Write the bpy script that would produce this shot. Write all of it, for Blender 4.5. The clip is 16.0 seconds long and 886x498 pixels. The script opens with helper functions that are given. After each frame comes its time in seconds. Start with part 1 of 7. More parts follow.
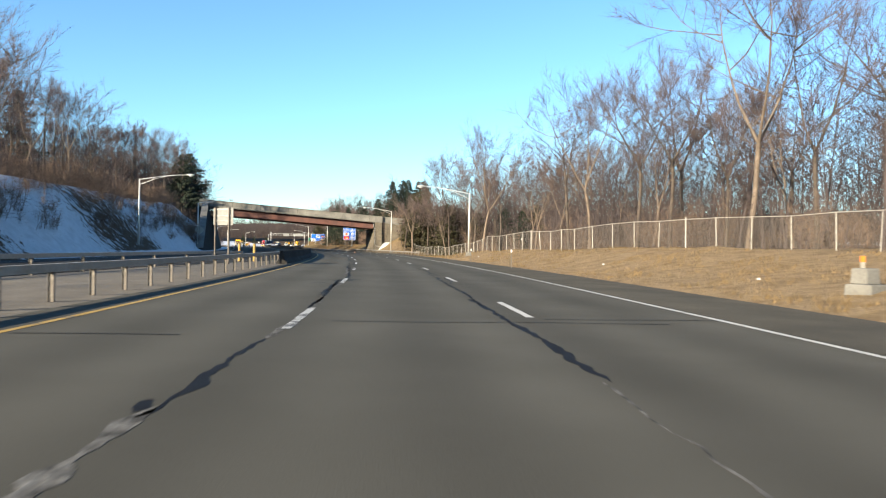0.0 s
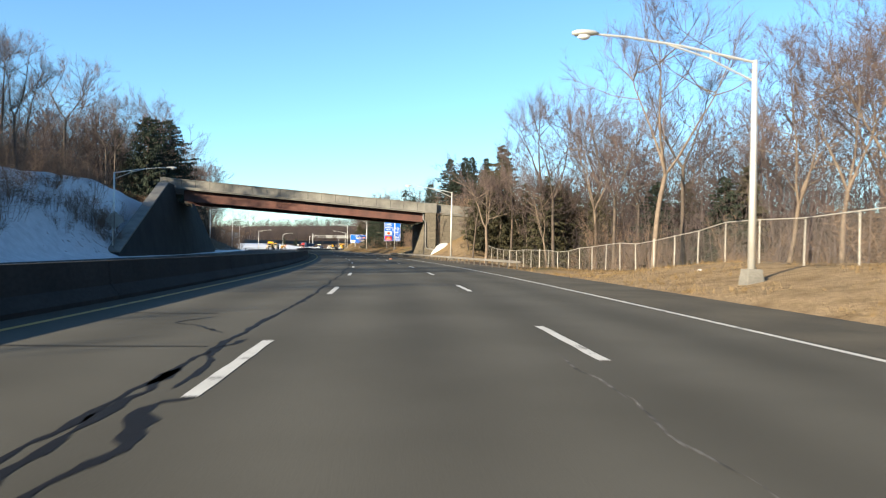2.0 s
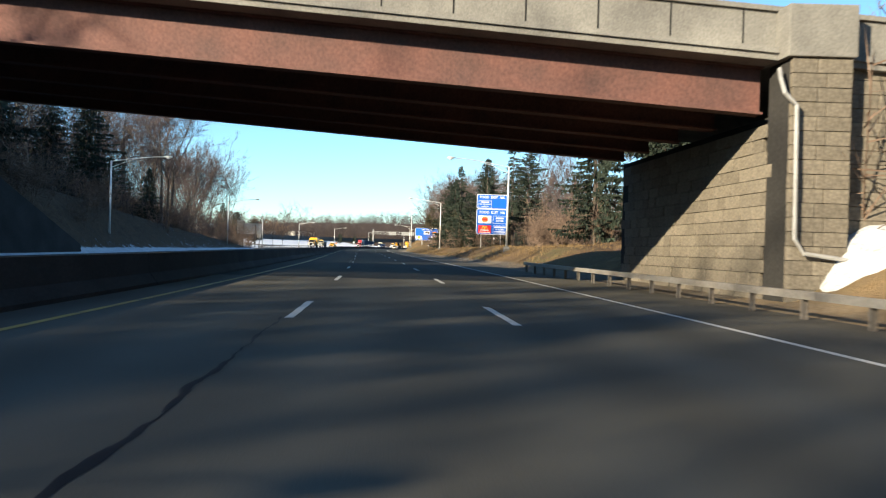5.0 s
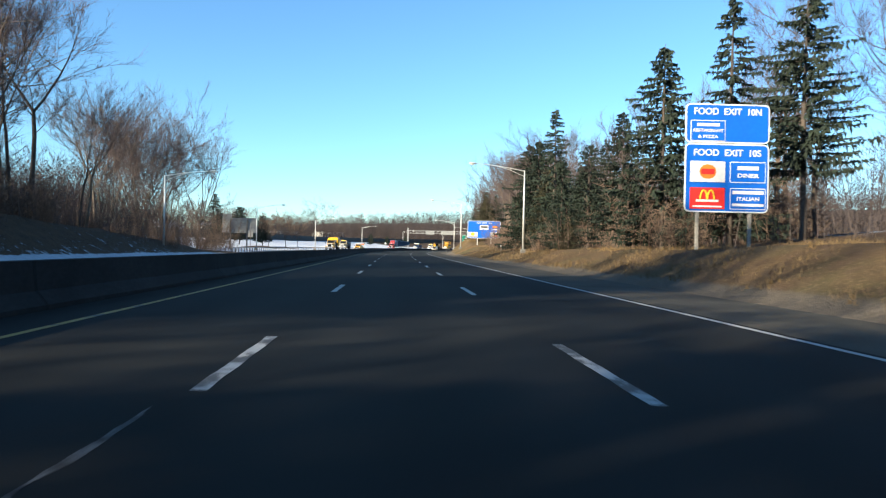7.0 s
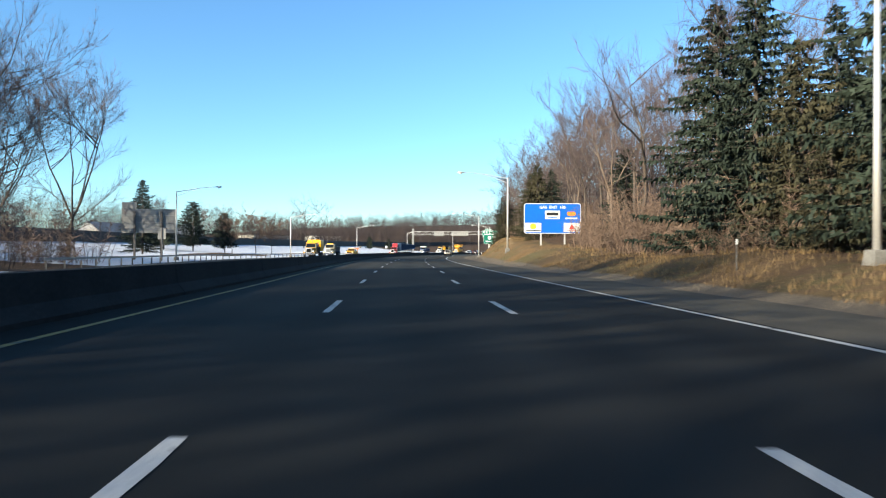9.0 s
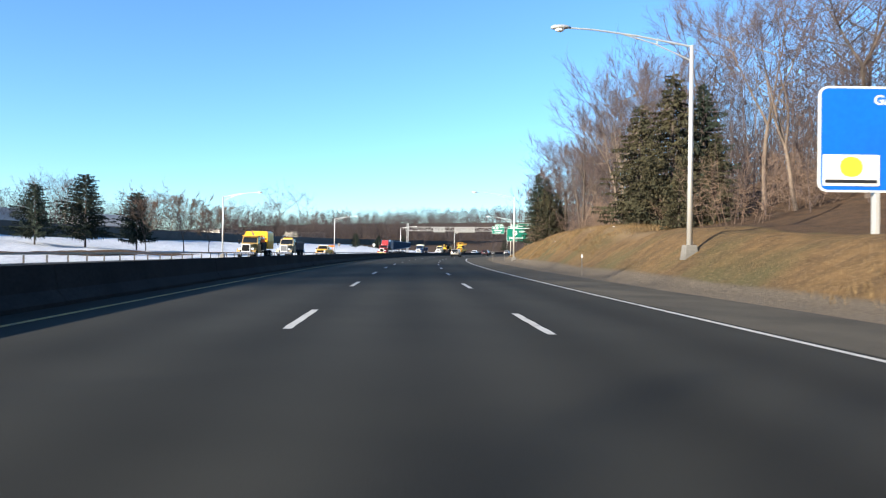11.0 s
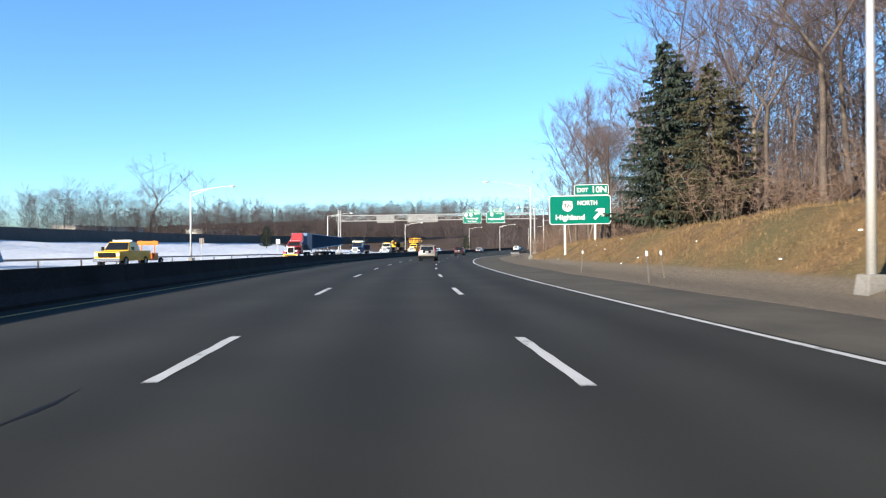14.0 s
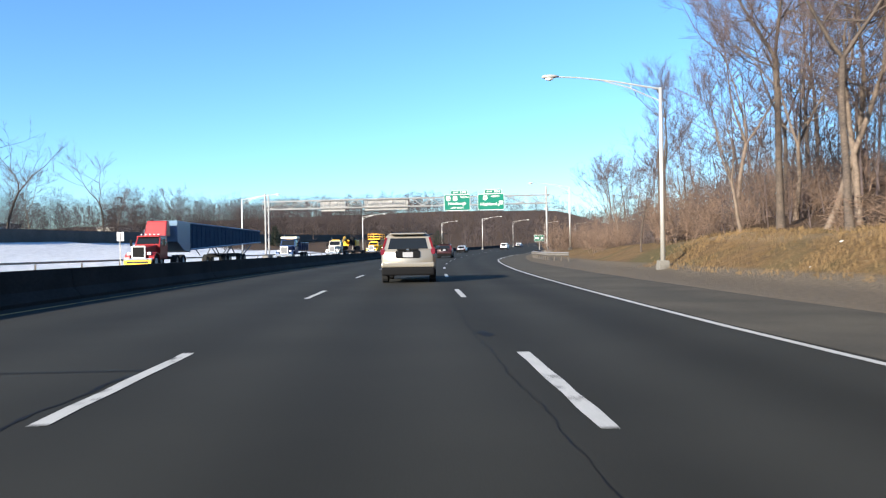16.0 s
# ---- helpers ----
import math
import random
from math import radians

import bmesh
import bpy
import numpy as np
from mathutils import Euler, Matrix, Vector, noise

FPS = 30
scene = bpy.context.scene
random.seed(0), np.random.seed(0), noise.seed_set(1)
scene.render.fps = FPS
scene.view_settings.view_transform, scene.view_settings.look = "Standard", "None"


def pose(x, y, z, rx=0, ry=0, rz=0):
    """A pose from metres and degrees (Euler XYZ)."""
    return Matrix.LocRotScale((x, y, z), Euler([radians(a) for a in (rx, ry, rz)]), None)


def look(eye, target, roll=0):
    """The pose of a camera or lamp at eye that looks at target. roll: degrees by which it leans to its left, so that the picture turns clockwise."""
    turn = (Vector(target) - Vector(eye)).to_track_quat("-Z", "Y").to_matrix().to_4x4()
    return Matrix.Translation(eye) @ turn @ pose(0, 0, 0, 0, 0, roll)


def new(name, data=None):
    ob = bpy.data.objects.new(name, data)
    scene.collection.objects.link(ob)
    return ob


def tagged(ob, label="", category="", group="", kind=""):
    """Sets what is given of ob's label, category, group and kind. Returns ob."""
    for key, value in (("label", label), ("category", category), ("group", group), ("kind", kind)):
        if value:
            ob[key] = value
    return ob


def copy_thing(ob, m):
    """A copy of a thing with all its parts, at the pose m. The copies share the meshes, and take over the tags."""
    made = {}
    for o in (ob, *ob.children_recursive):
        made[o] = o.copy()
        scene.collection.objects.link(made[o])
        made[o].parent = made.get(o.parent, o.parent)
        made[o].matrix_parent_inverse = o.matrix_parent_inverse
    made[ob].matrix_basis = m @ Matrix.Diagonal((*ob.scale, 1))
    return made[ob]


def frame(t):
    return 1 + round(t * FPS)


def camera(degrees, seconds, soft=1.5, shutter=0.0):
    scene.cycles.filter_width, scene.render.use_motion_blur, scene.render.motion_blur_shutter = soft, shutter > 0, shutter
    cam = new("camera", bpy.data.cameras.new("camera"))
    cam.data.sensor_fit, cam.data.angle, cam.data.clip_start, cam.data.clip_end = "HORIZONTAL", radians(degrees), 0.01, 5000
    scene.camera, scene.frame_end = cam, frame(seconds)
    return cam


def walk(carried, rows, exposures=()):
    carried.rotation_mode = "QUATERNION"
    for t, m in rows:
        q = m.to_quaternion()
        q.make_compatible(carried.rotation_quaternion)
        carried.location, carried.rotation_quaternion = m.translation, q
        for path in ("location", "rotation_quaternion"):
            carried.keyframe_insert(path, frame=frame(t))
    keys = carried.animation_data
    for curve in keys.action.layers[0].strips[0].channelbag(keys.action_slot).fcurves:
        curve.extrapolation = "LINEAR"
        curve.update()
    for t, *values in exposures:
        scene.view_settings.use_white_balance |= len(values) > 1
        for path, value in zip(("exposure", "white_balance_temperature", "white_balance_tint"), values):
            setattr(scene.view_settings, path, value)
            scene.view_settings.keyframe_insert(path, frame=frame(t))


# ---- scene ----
# ---- camera ----
cam = camera(62.9, 16.0, soft=1.2, shutter=0.12)
PATH = [
    (0.0, -0.474, -11.222, 1.115, 89.900, -0.986, -4.219),
    (0.5, -0.383, 1.980, 1.115, 89.877, -1.099, -3.261),
    (1.0, -0.502, 15.214, 1.115, 90.093, -1.015, -2.412),
    (1.5, -0.833, 28.492, 1.115, 90.044, -0.994, -1.497),
    (2.0, -1.385, 41.807, 1.115, 90.071, -1.005, -0.169),
    (2.5, -2.315, 55.160, 1.115, 90.191, -1.387, 0.909),
    (3.0, -3.295, 68.559, 1.115, 90.041, -1.543, 2.236),
    (3.5, -4.750, 81.931, 1.115, 89.763, -1.527, 2.798),
    (4.0, -6.357, 95.358, 1.115, 90.024, -1.701, 3.570),
    (4.5, -8.325, 108.755, 1.115, 89.987, -1.727, 4.452),
    (5.0, -10.513, 122.135, 1.115, 89.950, -1.753, 5.197),
    (5.5, -12.886, 135.490, 1.115, 89.913, -1.778, 5.810),
    (6.0, -15.413, 148.813, 1.115, 89.876, -1.804, 6.302),
    (6.5, -18.063, 162.096, 1.115, 89.839, -1.830, 6.670),
    (7.0, -20.510, 175.407, 1.115, 89.939, -1.165, 7.967),
    (7.5, -23.107, 188.607, 1.115, 90.467, -0.296, 7.932),
    (8.0, -25.934, 201.666, 1.115, 90.000, -0.296, 8.358),
    (8.5, -28.730, 214.639, 1.115, 90.204, 0.292, 8.456),
    (9.0, -31.542, 227.488, 1.115, 90.210, -0.154, 8.163),
    (9.5, -34.151, 240.385, 1.115, 90.207, -0.299, 8.131),
    (10.0, -36.741, 253.292, 1.115, 90.204, -0.445, 8.031),
    (10.5, -39.291, 266.195, 1.115, 90.201, -0.590, 7.848),
    (11.0, -41.780, 279.081, 1.115, 90.198, -0.736, 7.581),
    (11.5, -44.184, 291.937, 1.115, 90.195, -0.881, 7.205),
    (12.0, -46.531, 304.756, 1.115, 90.133, -0.650, 6.400),
    (12.5, -48.691, 317.481, 1.115, 90.090, -0.089, 5.777),
    (13.0, -50.693, 330.175, 1.115, 89.960, -0.246, 4.915),
    (13.5, -52.451, 342.749, 1.115, 89.980, 0.177, 3.771),
    (14.0, -53.936, 355.190, 1.115, 90.090, 0.363, 2.857),
    (14.5, -55.307, 367.617, 1.115, 90.056, 0.536, 2.607),
    (15.0, -56.471, 380.038, 1.115, 90.004, 0.883, 2.172),
    (15.5, -57.597, 392.551, 1.115, 90.154, 0.577, 0.739),
    (16.0, -58.191, 405.174, 1.115, 89.999, 0.946, -0.164),
]
walk(cam, [(t, pose(*p)) for t, *p in PATH],
     exposures=[(0.0, 1.66, 6250, 4), (4.0, 1.70, 6400, 4), (6.5, 1.58, 6000, 3), (9.0, 1.54, 5900, 3), (11.5, 1.54, 5700, 8), (16.0, 1.50, 5650, 8)])

# ---- world and sun ----
SUN_EL = radians(20.2)
SUN_FROM = Vector((-0.669, -0.743, 0)).normalized()
world = bpy.data.worlds.new("sky")
scene.world = world
world.use_nodes = True
wn = world.node_tree.nodes
sky = wn.new("ShaderNodeTexSky")
sky.sky_type = "NISHITA"
sky.sun_disc = False
sky.sun_elevation = SUN_EL
sky.sun_rotation = math.atan2(SUN_FROM.x, SUN_FROM.y)
sky.air_density, sky.dust_density, sky.ozone_density = 1.0, 0.1, 3.0
wn["Background"].inputs["Strength"].default_value = 0.076
tint = wn.new("ShaderNodeMix")
tint.data_type, tint.blend_type = "RGBA", "MULTIPLY"
tint.inputs["Factor"].default_value = 1.0
tint.inputs["B"].default_value = (0.83, 1.0, 1.09, 1)
world.node_tree.links.new(sky.outputs[0], tint.inputs["A"])
world.node_tree.links.new(tint.outputs["Result"], wn["Background"].inputs["Color"])
sun = new("sun", bpy.data.lights.new("sun", "SUN"))
sun.data.energy, sun.data.angle, sun.data.color = 5.0, radians(0.53), (1.0, 0.83, 0.62)
to_sun = SUN_FROM * math.cos(SUN_EL) + Vector((0, 0, math.sin(SUN_EL)))
sun.matrix_world = look((0, 0, 300), Vector((0, 0, 300)) - to_sun)

# ---- the road's line: heading in degrees every 40 m ----
KN_S = np.arange(-180, 1101, 40.0)
KN_H = np.array([-8.0, -8.0, -6.9, -4.2, -1.388, 1.378, 4.518, 8.13, 10.516, 11.834, 11.811, 11.626, 10.657, 8.595, 5.655, 2.469,
                 -1.187, -4.843, -8.501, -12.159, -15.816, -19.0, -22.0, -24.5, -26.5, -28, -29, -30, -30, -30, -30, -30, -30])
SG = np.arange(-180, 1061, 1.0)
_h = np.interp(SG, KN_S, np.radians(KN_H))
HD = np.convolve(np.pad(_h, 20, mode="edge"), np.ones(41) / 41, "valid")
RX = np.r_[0, np.cumsum(-np.sin(HD[:-1]))]
RY = np.r_[0, np.cumsum(np.cos(HD[:-1]))]
RX, RY = RX - RX[180], RY - RY[180]


def heading(s):
    return float(np.interp(s, SG, HD))


def climb(s):
    """The road's rise where it leaves the level."""
    return 4.2e-5 * max(0.0, s - 470) ** 2


def W(s, u, z=0.0):
    """The place at s metres along the lane, u metres to its right, z above the road."""
    a = heading(s)
    z += climb(s)
    return Vector((float(np.interp(s, SG, RX)) + u * math.cos(a), float(np.interp(s, SG, RY)) + u * math.sin(a), z))


def stand(s, u, z=0.0, turn=0.0):
    """A pose at that place whose y axis runs along the road, turned by degrees."""
    return Matrix.Translation(W(s, u, z)) @ Matrix.Rotation(heading(s) + radians(turn), 4, "Z")


def table(s, rows):
    a = np.array(rows)
    return [float(np.interp(s, a[:, 0], a[:, k])) for k in range(1, a.shape[1])]


RIGHT = [(-180, 7.6, 20, 1.5, 45, 1.5), (20, 7.0, 19, 1.4, 45, 1.6), (50, 7.0, 14.5, 1.15, 45, 1.6), (70, 7.2, 14.5, .75, 45, 1.4), (85, 7.6, 15, 0.0, 45, .8), (100, 8.2, 15, -.6, 45, .5), (120, 8.6, 15, -.4, 45, .8), (132, 9.4, 15, .3, 45, 1.2),
         (170, 8.6, 13, 1.5, 32, 3.4), (200, 8.3, 13, 1.5, 32, 3), (248, 8.3, 13, 1.0, 32, 2), (280, 8.5, 13, 0.8, 32, 2.5), (300, 8.5, 13, 1.7, 32, 3.5),
         (340, 9.3, 14.6, 3.2, 36, 8.5), (360, 10.3, 15.3, 3.3, 36, 8.5), (390, 10.6, 15.3, 2.4, 36, 8), (430, 11.2, 15.6, 1.7, 36, 7), (480, 12, 18, 1.0, 36, 5), (600, 14, 24, 1.5, 70, 9), (1060, 20, 40, 4, 90, 18)]
LEFT = [(-180, 22, 30, 6.0, 60, 9), (0, 22, 30, 5.5, 60, 9), (60, 22, 29.5, 6.5, 60, 10), (100, 22, 29.5, 7.0, 60, 10), (126, 22.6, 29.5, 8.3, 60, 9.5), (142, 22.6, 30, 7.6, 60, 9),
        (160, 22, 30, 7.2, 60, 8), (185, 22, 29, 5.6, 60, 7.5), (215, 22, 29, 3.9, 60, 6), (240, 22, 28, 2.6, 60, 4), (265, 22, 28, 1.3, 60, 2), (300, 27, 45, .4, 75, 2.0), (380, 28, 45, .5, 75, 3.0), (500, 28, 50, .8, 75, 3.2),
        (700, 28, 60, 2, 110, 6), (1060, 30, 80, 2, 140, 6)]


def smooth(x):
    x = min(max(x, 0.0), 1.0)
    return x * x * (3 - 2 * x)


def rough(x, y, scale, seed=0):
    return noise.noise(Vector((x * scale + seed, y * scale - seed, seed * 0.37)))


def ground_z(s, u):
    if -22.0 < u < 8.0:
        return -0.12
    if u > 0:
        a, b, zb, c, zc = table(s, RIGHT)
        v = u
    else:
        a, b, zb, c, zc = table(s, LEFT)
        v = -u
    if v <= a:
        return -0.12 + 0.10 * smooth((v - 7.2) / 0.8) if u > 0 else -0.12
    if v < b:
        z = zb * smooth((v - a) / (b - a)) ** 0.9
    elif v < c:
        z = zb + (zc - zb) * smooth((v - b) / (c - b))
    else:
        z = zc + min((v - c) * 0.012, 5) * (1 if u > 0 else 0.3)
    if s > 560:
        z += (14 if u > 0 else 15) * smooth((s - 600) / 300) * smooth((v - (26 if u > 0 else 40)) / 90)
    edge = smooth((v - a) / 3)
    p = W(s, u)
    z += edge * (0.16 * rough(p.x, p.y, 0.35, 1) + 0.35 * rough(p.x, p.y, 0.09, 2))
    if u > 0 and 112 < s < 178:
        # approach embankment of the overpass
        full = smooth((v - 13.6) / 7.5)
        slope = float(np.interp(v, (9.8, 13.0, 15.5, 19.0, 26.0), (0.0, 1.9, 3.1, 4.2, 6.3))) / 6.3
        behind = smooth((s - 140.4) / 2.6)
        k = smooth((s - 122 - 1.6 * max(0.0, v - 12.5)) / 11) * smooth((178 - s) / 22) * (full * behind + slope * (1 - behind))
        z += max(6.3 - z, 0.0) * k
    return z - 0.02


# ---- meshes and materials ----
class Geo:
    """Collects vertices and faces of one mesh."""

    def __init__(self):
        self.v, self.f = [], []

    def add(self, vs, fs):
        n = len(self.v)
        self.v += [tuple(p) for p in vs]
        self.f += [tuple(i + n for i in f) for f in fs]
        return self

    def box(self, x, y, z, sx, sy, sz, m=None, top=1.0, topy=None, dx=0.0, dy=0.0):
        """A box centred in x and y that stands on z; top: how far its top narrows, dx, dy: how far it leans."""
        ty = top if topy is None else topy
        vs = []
        for h, kx, ky, ox, oy in ((0, 1, 1, 0, 0), (1, top, ty, dx, dy)):
            for ax, ay in ((-1, -1), (1, -1), (1, 1), (-1, 1)):
                vs.append(Vector((x + ox + ax * kx * sx / 2, y + oy + ay * ky * sy / 2, z + h * sz)))
        if m:
            vs = [m @ p for p in vs]
        return self.add(vs, [(3, 2, 1, 0), (4, 5, 6, 7), (0, 1, 5, 4), (1, 2, 6, 5), (2, 3, 7, 6), (3, 0, 4, 7)])

    def tube(self, points, radii, sides=8, caps=True):
        ps = [Vector(p) for p in points]
        if not isinstance(radii, (list, tuple)):
            radii = [radii] * len(ps)
        n = len(self.v)
        side = None
        for i, p in enumerate(ps):
            d = (ps[min(i + 1, len(ps) - 1)] - ps[max(i - 1, 0)]).normalized()
            if side is None:
                side = d.orthogonal().normalized()
            side = (side - d * side.dot(d)).normalized()
            other = d.cross(side)
            for k in range(sides):
                a = 2 * math.pi * k / sides
                self.v.append(tuple(p + (side * math.cos(a) + other * math.sin(a)) * radii[i]))
        for i in range(len(ps) - 1):
            for k in range(sides):
                a, b = n + i * sides + k, n + i * sides + (k + 1) % sides
                self.f.append((a, b, b + sides, a + sides))
        if caps:
            self.f.append(tuple(n + k for k in reversed(range(sides))))
            self.f.append(tuple(n + (len(ps) - 1) * sides + k for k in range(sides)))
        return self

    def spike(self, p, d, r):
        """A twig: three faces that run to a point."""
        a = d.orthogonal().normalized() * r
        b = d.normalized().cross(a)
        n = len(self.v)
        self.v += [tuple(p + a), tuple(p - a * 0.5 + b * 0.87), tuple(p - a * 0.5 - b * 0.87), tuple(p + d)]
        self.f += [(n, n + 1, n + 3), (n + 1, n + 2, n + 3), (n + 2, n, n + 3)]

    def sliver(self, p, d, w):
        """A thin twig or needle spray: one narrow face."""
        n = len(self.v)
        self.v += [tuple(p + w), tuple(p - w), tuple(p + d)]
        self.f.append((n, n + 1, n + 2))

    def strip(self, rows):
        """A sheet through rows of points."""
        n, w = len(self.v), len(rows[0])
        for r in rows:
            self.v += [tuple(p) for p in r]
        for i in range(len(rows) - 1):
            for k in range(w - 1):
                a = n + i * w + k
                self.f.append((a, a + 1, a + 1 + w, a + w))
        return self

    def loft(self, rings, close=True):
        n, w = len(self.v), len(rings[0])
        for r in rings:
            self.v += [tuple(p) for p in r]
        for i in range(len(rings) - 1):
            for k in range(w):
                a, b = n + i * w + k, n + i * w + (k + 1) % w
                self.f.append((a, b, b + w, a + w))
        if close:
            self.f.append(tuple(n + k for k in reversed(range(w))))
            self.f.append(tuple(n + (len(rings) - 1) * w + k for k in range(w)))
        return self

    def disc(self, c, axis, r, depth, sides=20):
        a = Vector(axis).normalized() * depth / 2
        return self.tube([Vector(c) - a, Vector(c) + a], r, sides)


def mesh_of(name, g, material, bevel=0.0, flat=True):
    me = bpy.data.meshes.new(name)
    me.from_pydata(g.v, [], g.f)
    bm = bmesh.new()
    bm.from_mesh(me)
    if bevel:
        bmesh.ops.remove_doubles(bm, verts=bm.verts, dist=1e-5)
        sharp = [e for e in bm.edges if len(e.link_faces) == 2 and e.calc_face_angle(0) > 0.6]
        bmesh.ops.bevel(bm, geom=sharp, offset=bevel, segments=2, affect="EDGES", profile=0.6, clamp_overlap=True)
    bmesh.ops.recalc_face_normals(bm, faces=bm.faces)
    bm.to_mesh(me)
    bm.free()
    if not flat:
        me.polygons.foreach_set("use_smooth", [True] * len(me.polygons))
    me.materials.append(material)
    return me


def part(name, g, material, parent=None, label="", bevel=0.0, flat=True):
    ob = new(name, mesh_of(name, g, material, bevel, flat))
    if parent:
        ob.parent = parent
    return tagged(ob, label)


def thing(name, m, label, category, group=""):
    ob = new(name)
    ob.empty_display_size = 0.2
    ob.matrix_world = m
    return tagged(ob, label, category, group)


def raw(name, g, material):
    """A large mesh, linked without any clean-up."""
    me = bpy.data.meshes.new(name)
    me.from_pydata(g.v, [], g.f)
    me.materials.append(material)
    return new(name, me)


def mat(name, colour, rough=0.6, metal=0.0, vary=0.15, scale=3.0, fine=40.0, bump=0.1, second=None, spread=0.5, island=0.0, coat=0.0, spec=0.25):
    """A surface whose colour drifts at two scales, towards second where that is given, with a fine relief."""
    m = bpy.data.materials.new(name)
    m.use_nodes = True
    nt = m.node_tree
    b = nt.nodes["Principled BSDF"]
    tc = nt.nodes.new("ShaderNodeTexCoord")

    def nz(sc, detail=4.0):
        n = nt.nodes.new("ShaderNodeTexNoise")
        n.inputs["Scale"].default_value, n.inputs["Detail"].default_value = sc, detail
        nt.links.new(tc.outputs["Object"], n.inputs["Vector"])
        return n.outputs["Fac"]
    big, small = nz(scale), nz(fine, 3.0)
    mix = nt.nodes.new("ShaderNodeMix")
    mix.data_type = "RGBA"
    c = Vector(colour)
    d = Vector(second) if second else c * (1 - vary)
    mix.inputs["A"].default_value = (*c, 1)
    mix.inputs["B"].default_value = (*d, 1)
    ramp = nt.nodes.new("ShaderNodeMapRange")
    ramp.inputs["From Min"].default_value, ramp.inputs["From Max"].default_value = 0.5 - spread / 2, 0.5 + spread / 2
    nt.links.new(big, ramp.inputs["Value"])
    nt.links.new(ramp.outputs["Result"], mix.inputs["Factor"])
    m2 = nt.nodes.new("ShaderNodeMix")
    m2.data_type, m2.blend_type = "RGBA", "MULTIPLY"
    m2.inputs["Factor"].default_value = 1.0
    r2 = nt.nodes.new("ShaderNodeMapRange")
    r2.inputs["From Min"].default_value, r2.inputs["From Max"].default_value = 0.3, 0.7
    r2.inputs["To Min"].default_value, r2.inputs["To Max"].default_value = 1 - vary, 1 + vary
    nt.links.new(small, r2.inputs["Value"])
    nt.links.new(mix.outputs["Result"], m2.inputs["A"])
    nt.links.new(r2.outputs["Result"], m2.inputs["B"])
    out = m2.outputs["Result"]
    if island:
        g = nt.nodes.new("ShaderNodeNewGeometry")
        oi = nt.nodes.new("ShaderNodeObjectInfo")
        ad = nt.nodes.new("ShaderNodeMath")
        ad.operation = "ADD"
        nt.links.new(g.outputs["Random Per Island"], ad.inputs[0])
        nt.links.new(oi.outputs["Random"], ad.inputs[1])
        r3 = nt.nodes.new("ShaderNodeMapRange")
        r3.inputs["From Max"].default_value = 2.0
        r3.inputs["To Min"].default_value, r3.inputs["To Max"].default_value = 1 - island, 1 + island
        nt.links.new(ad.outputs[0], r3.inputs["Value"])
        m3 = nt.nodes.new("ShaderNodeMix")
        m3.data_type, m3.blend_type = "RGBA", "MULTIPLY"
        m3.inputs["Factor"].default_value = 1.0
        nt.links.new(out, m3.inputs["A"])
        nt.links.new(r3.outputs["Result"], m3.inputs["B"])
        out = m3.outputs["Result"]
    nt.links.new(out, b.inputs["Base Color"])
    b.inputs["Roughness"].default_value, b.inputs["Metallic"].default_value = rough, metal
    b.inputs["Coat Weight"].default_value = coat
    b.inputs["Specular IOR Level"].default_value = spec
    if bump:
        bp = nt.nodes.new("ShaderNodeBump")
        bp.inputs["Strength"].default_value, bp.inputs["Distance"].default_value = bump, 0.02
        nt.links.new(small, bp.inputs["Height"])
        nt.links.new(bp.outputs["Normal"], b.inputs["Normal"])
    return m


ASPHALT = mat("asphalt", (0.060, 0.056, 0.046), 0.9, vary=0.26, scale=0.35, fine=95, bump=0.06, second=(0.076, 0.071, 0.059), spread=0.35, spec=0.08)
# Newer surface, and darker still for the tree shade past the bridge.
ASPHALT_NEW = mat("newer_asphalt", (0.0130, 0.0130, 0.0116), 0.9, vary=0.24, scale=0.35, fine=95, bump=0.06, second=(0.0165, 0.0163, 0.0146), spread=0.35, spec=0.10)
# Opposite carriageway lies in shade; that darkness is put into its colour.
ASPHALT_FAR = mat("asphalt_shade_dark", (0.030, 0.029, 0.027), 0.85, vary=0.12, scale=0.2, fine=40, bump=0.2, second=(0.040, 0.038, 0.036), spec=0.08)
SEALANT = mat("crack_sealant", (0.010, 0.010, 0.012), 0.75, vary=0.25, scale=2, fine=30, bump=0.15, spec=0.1)


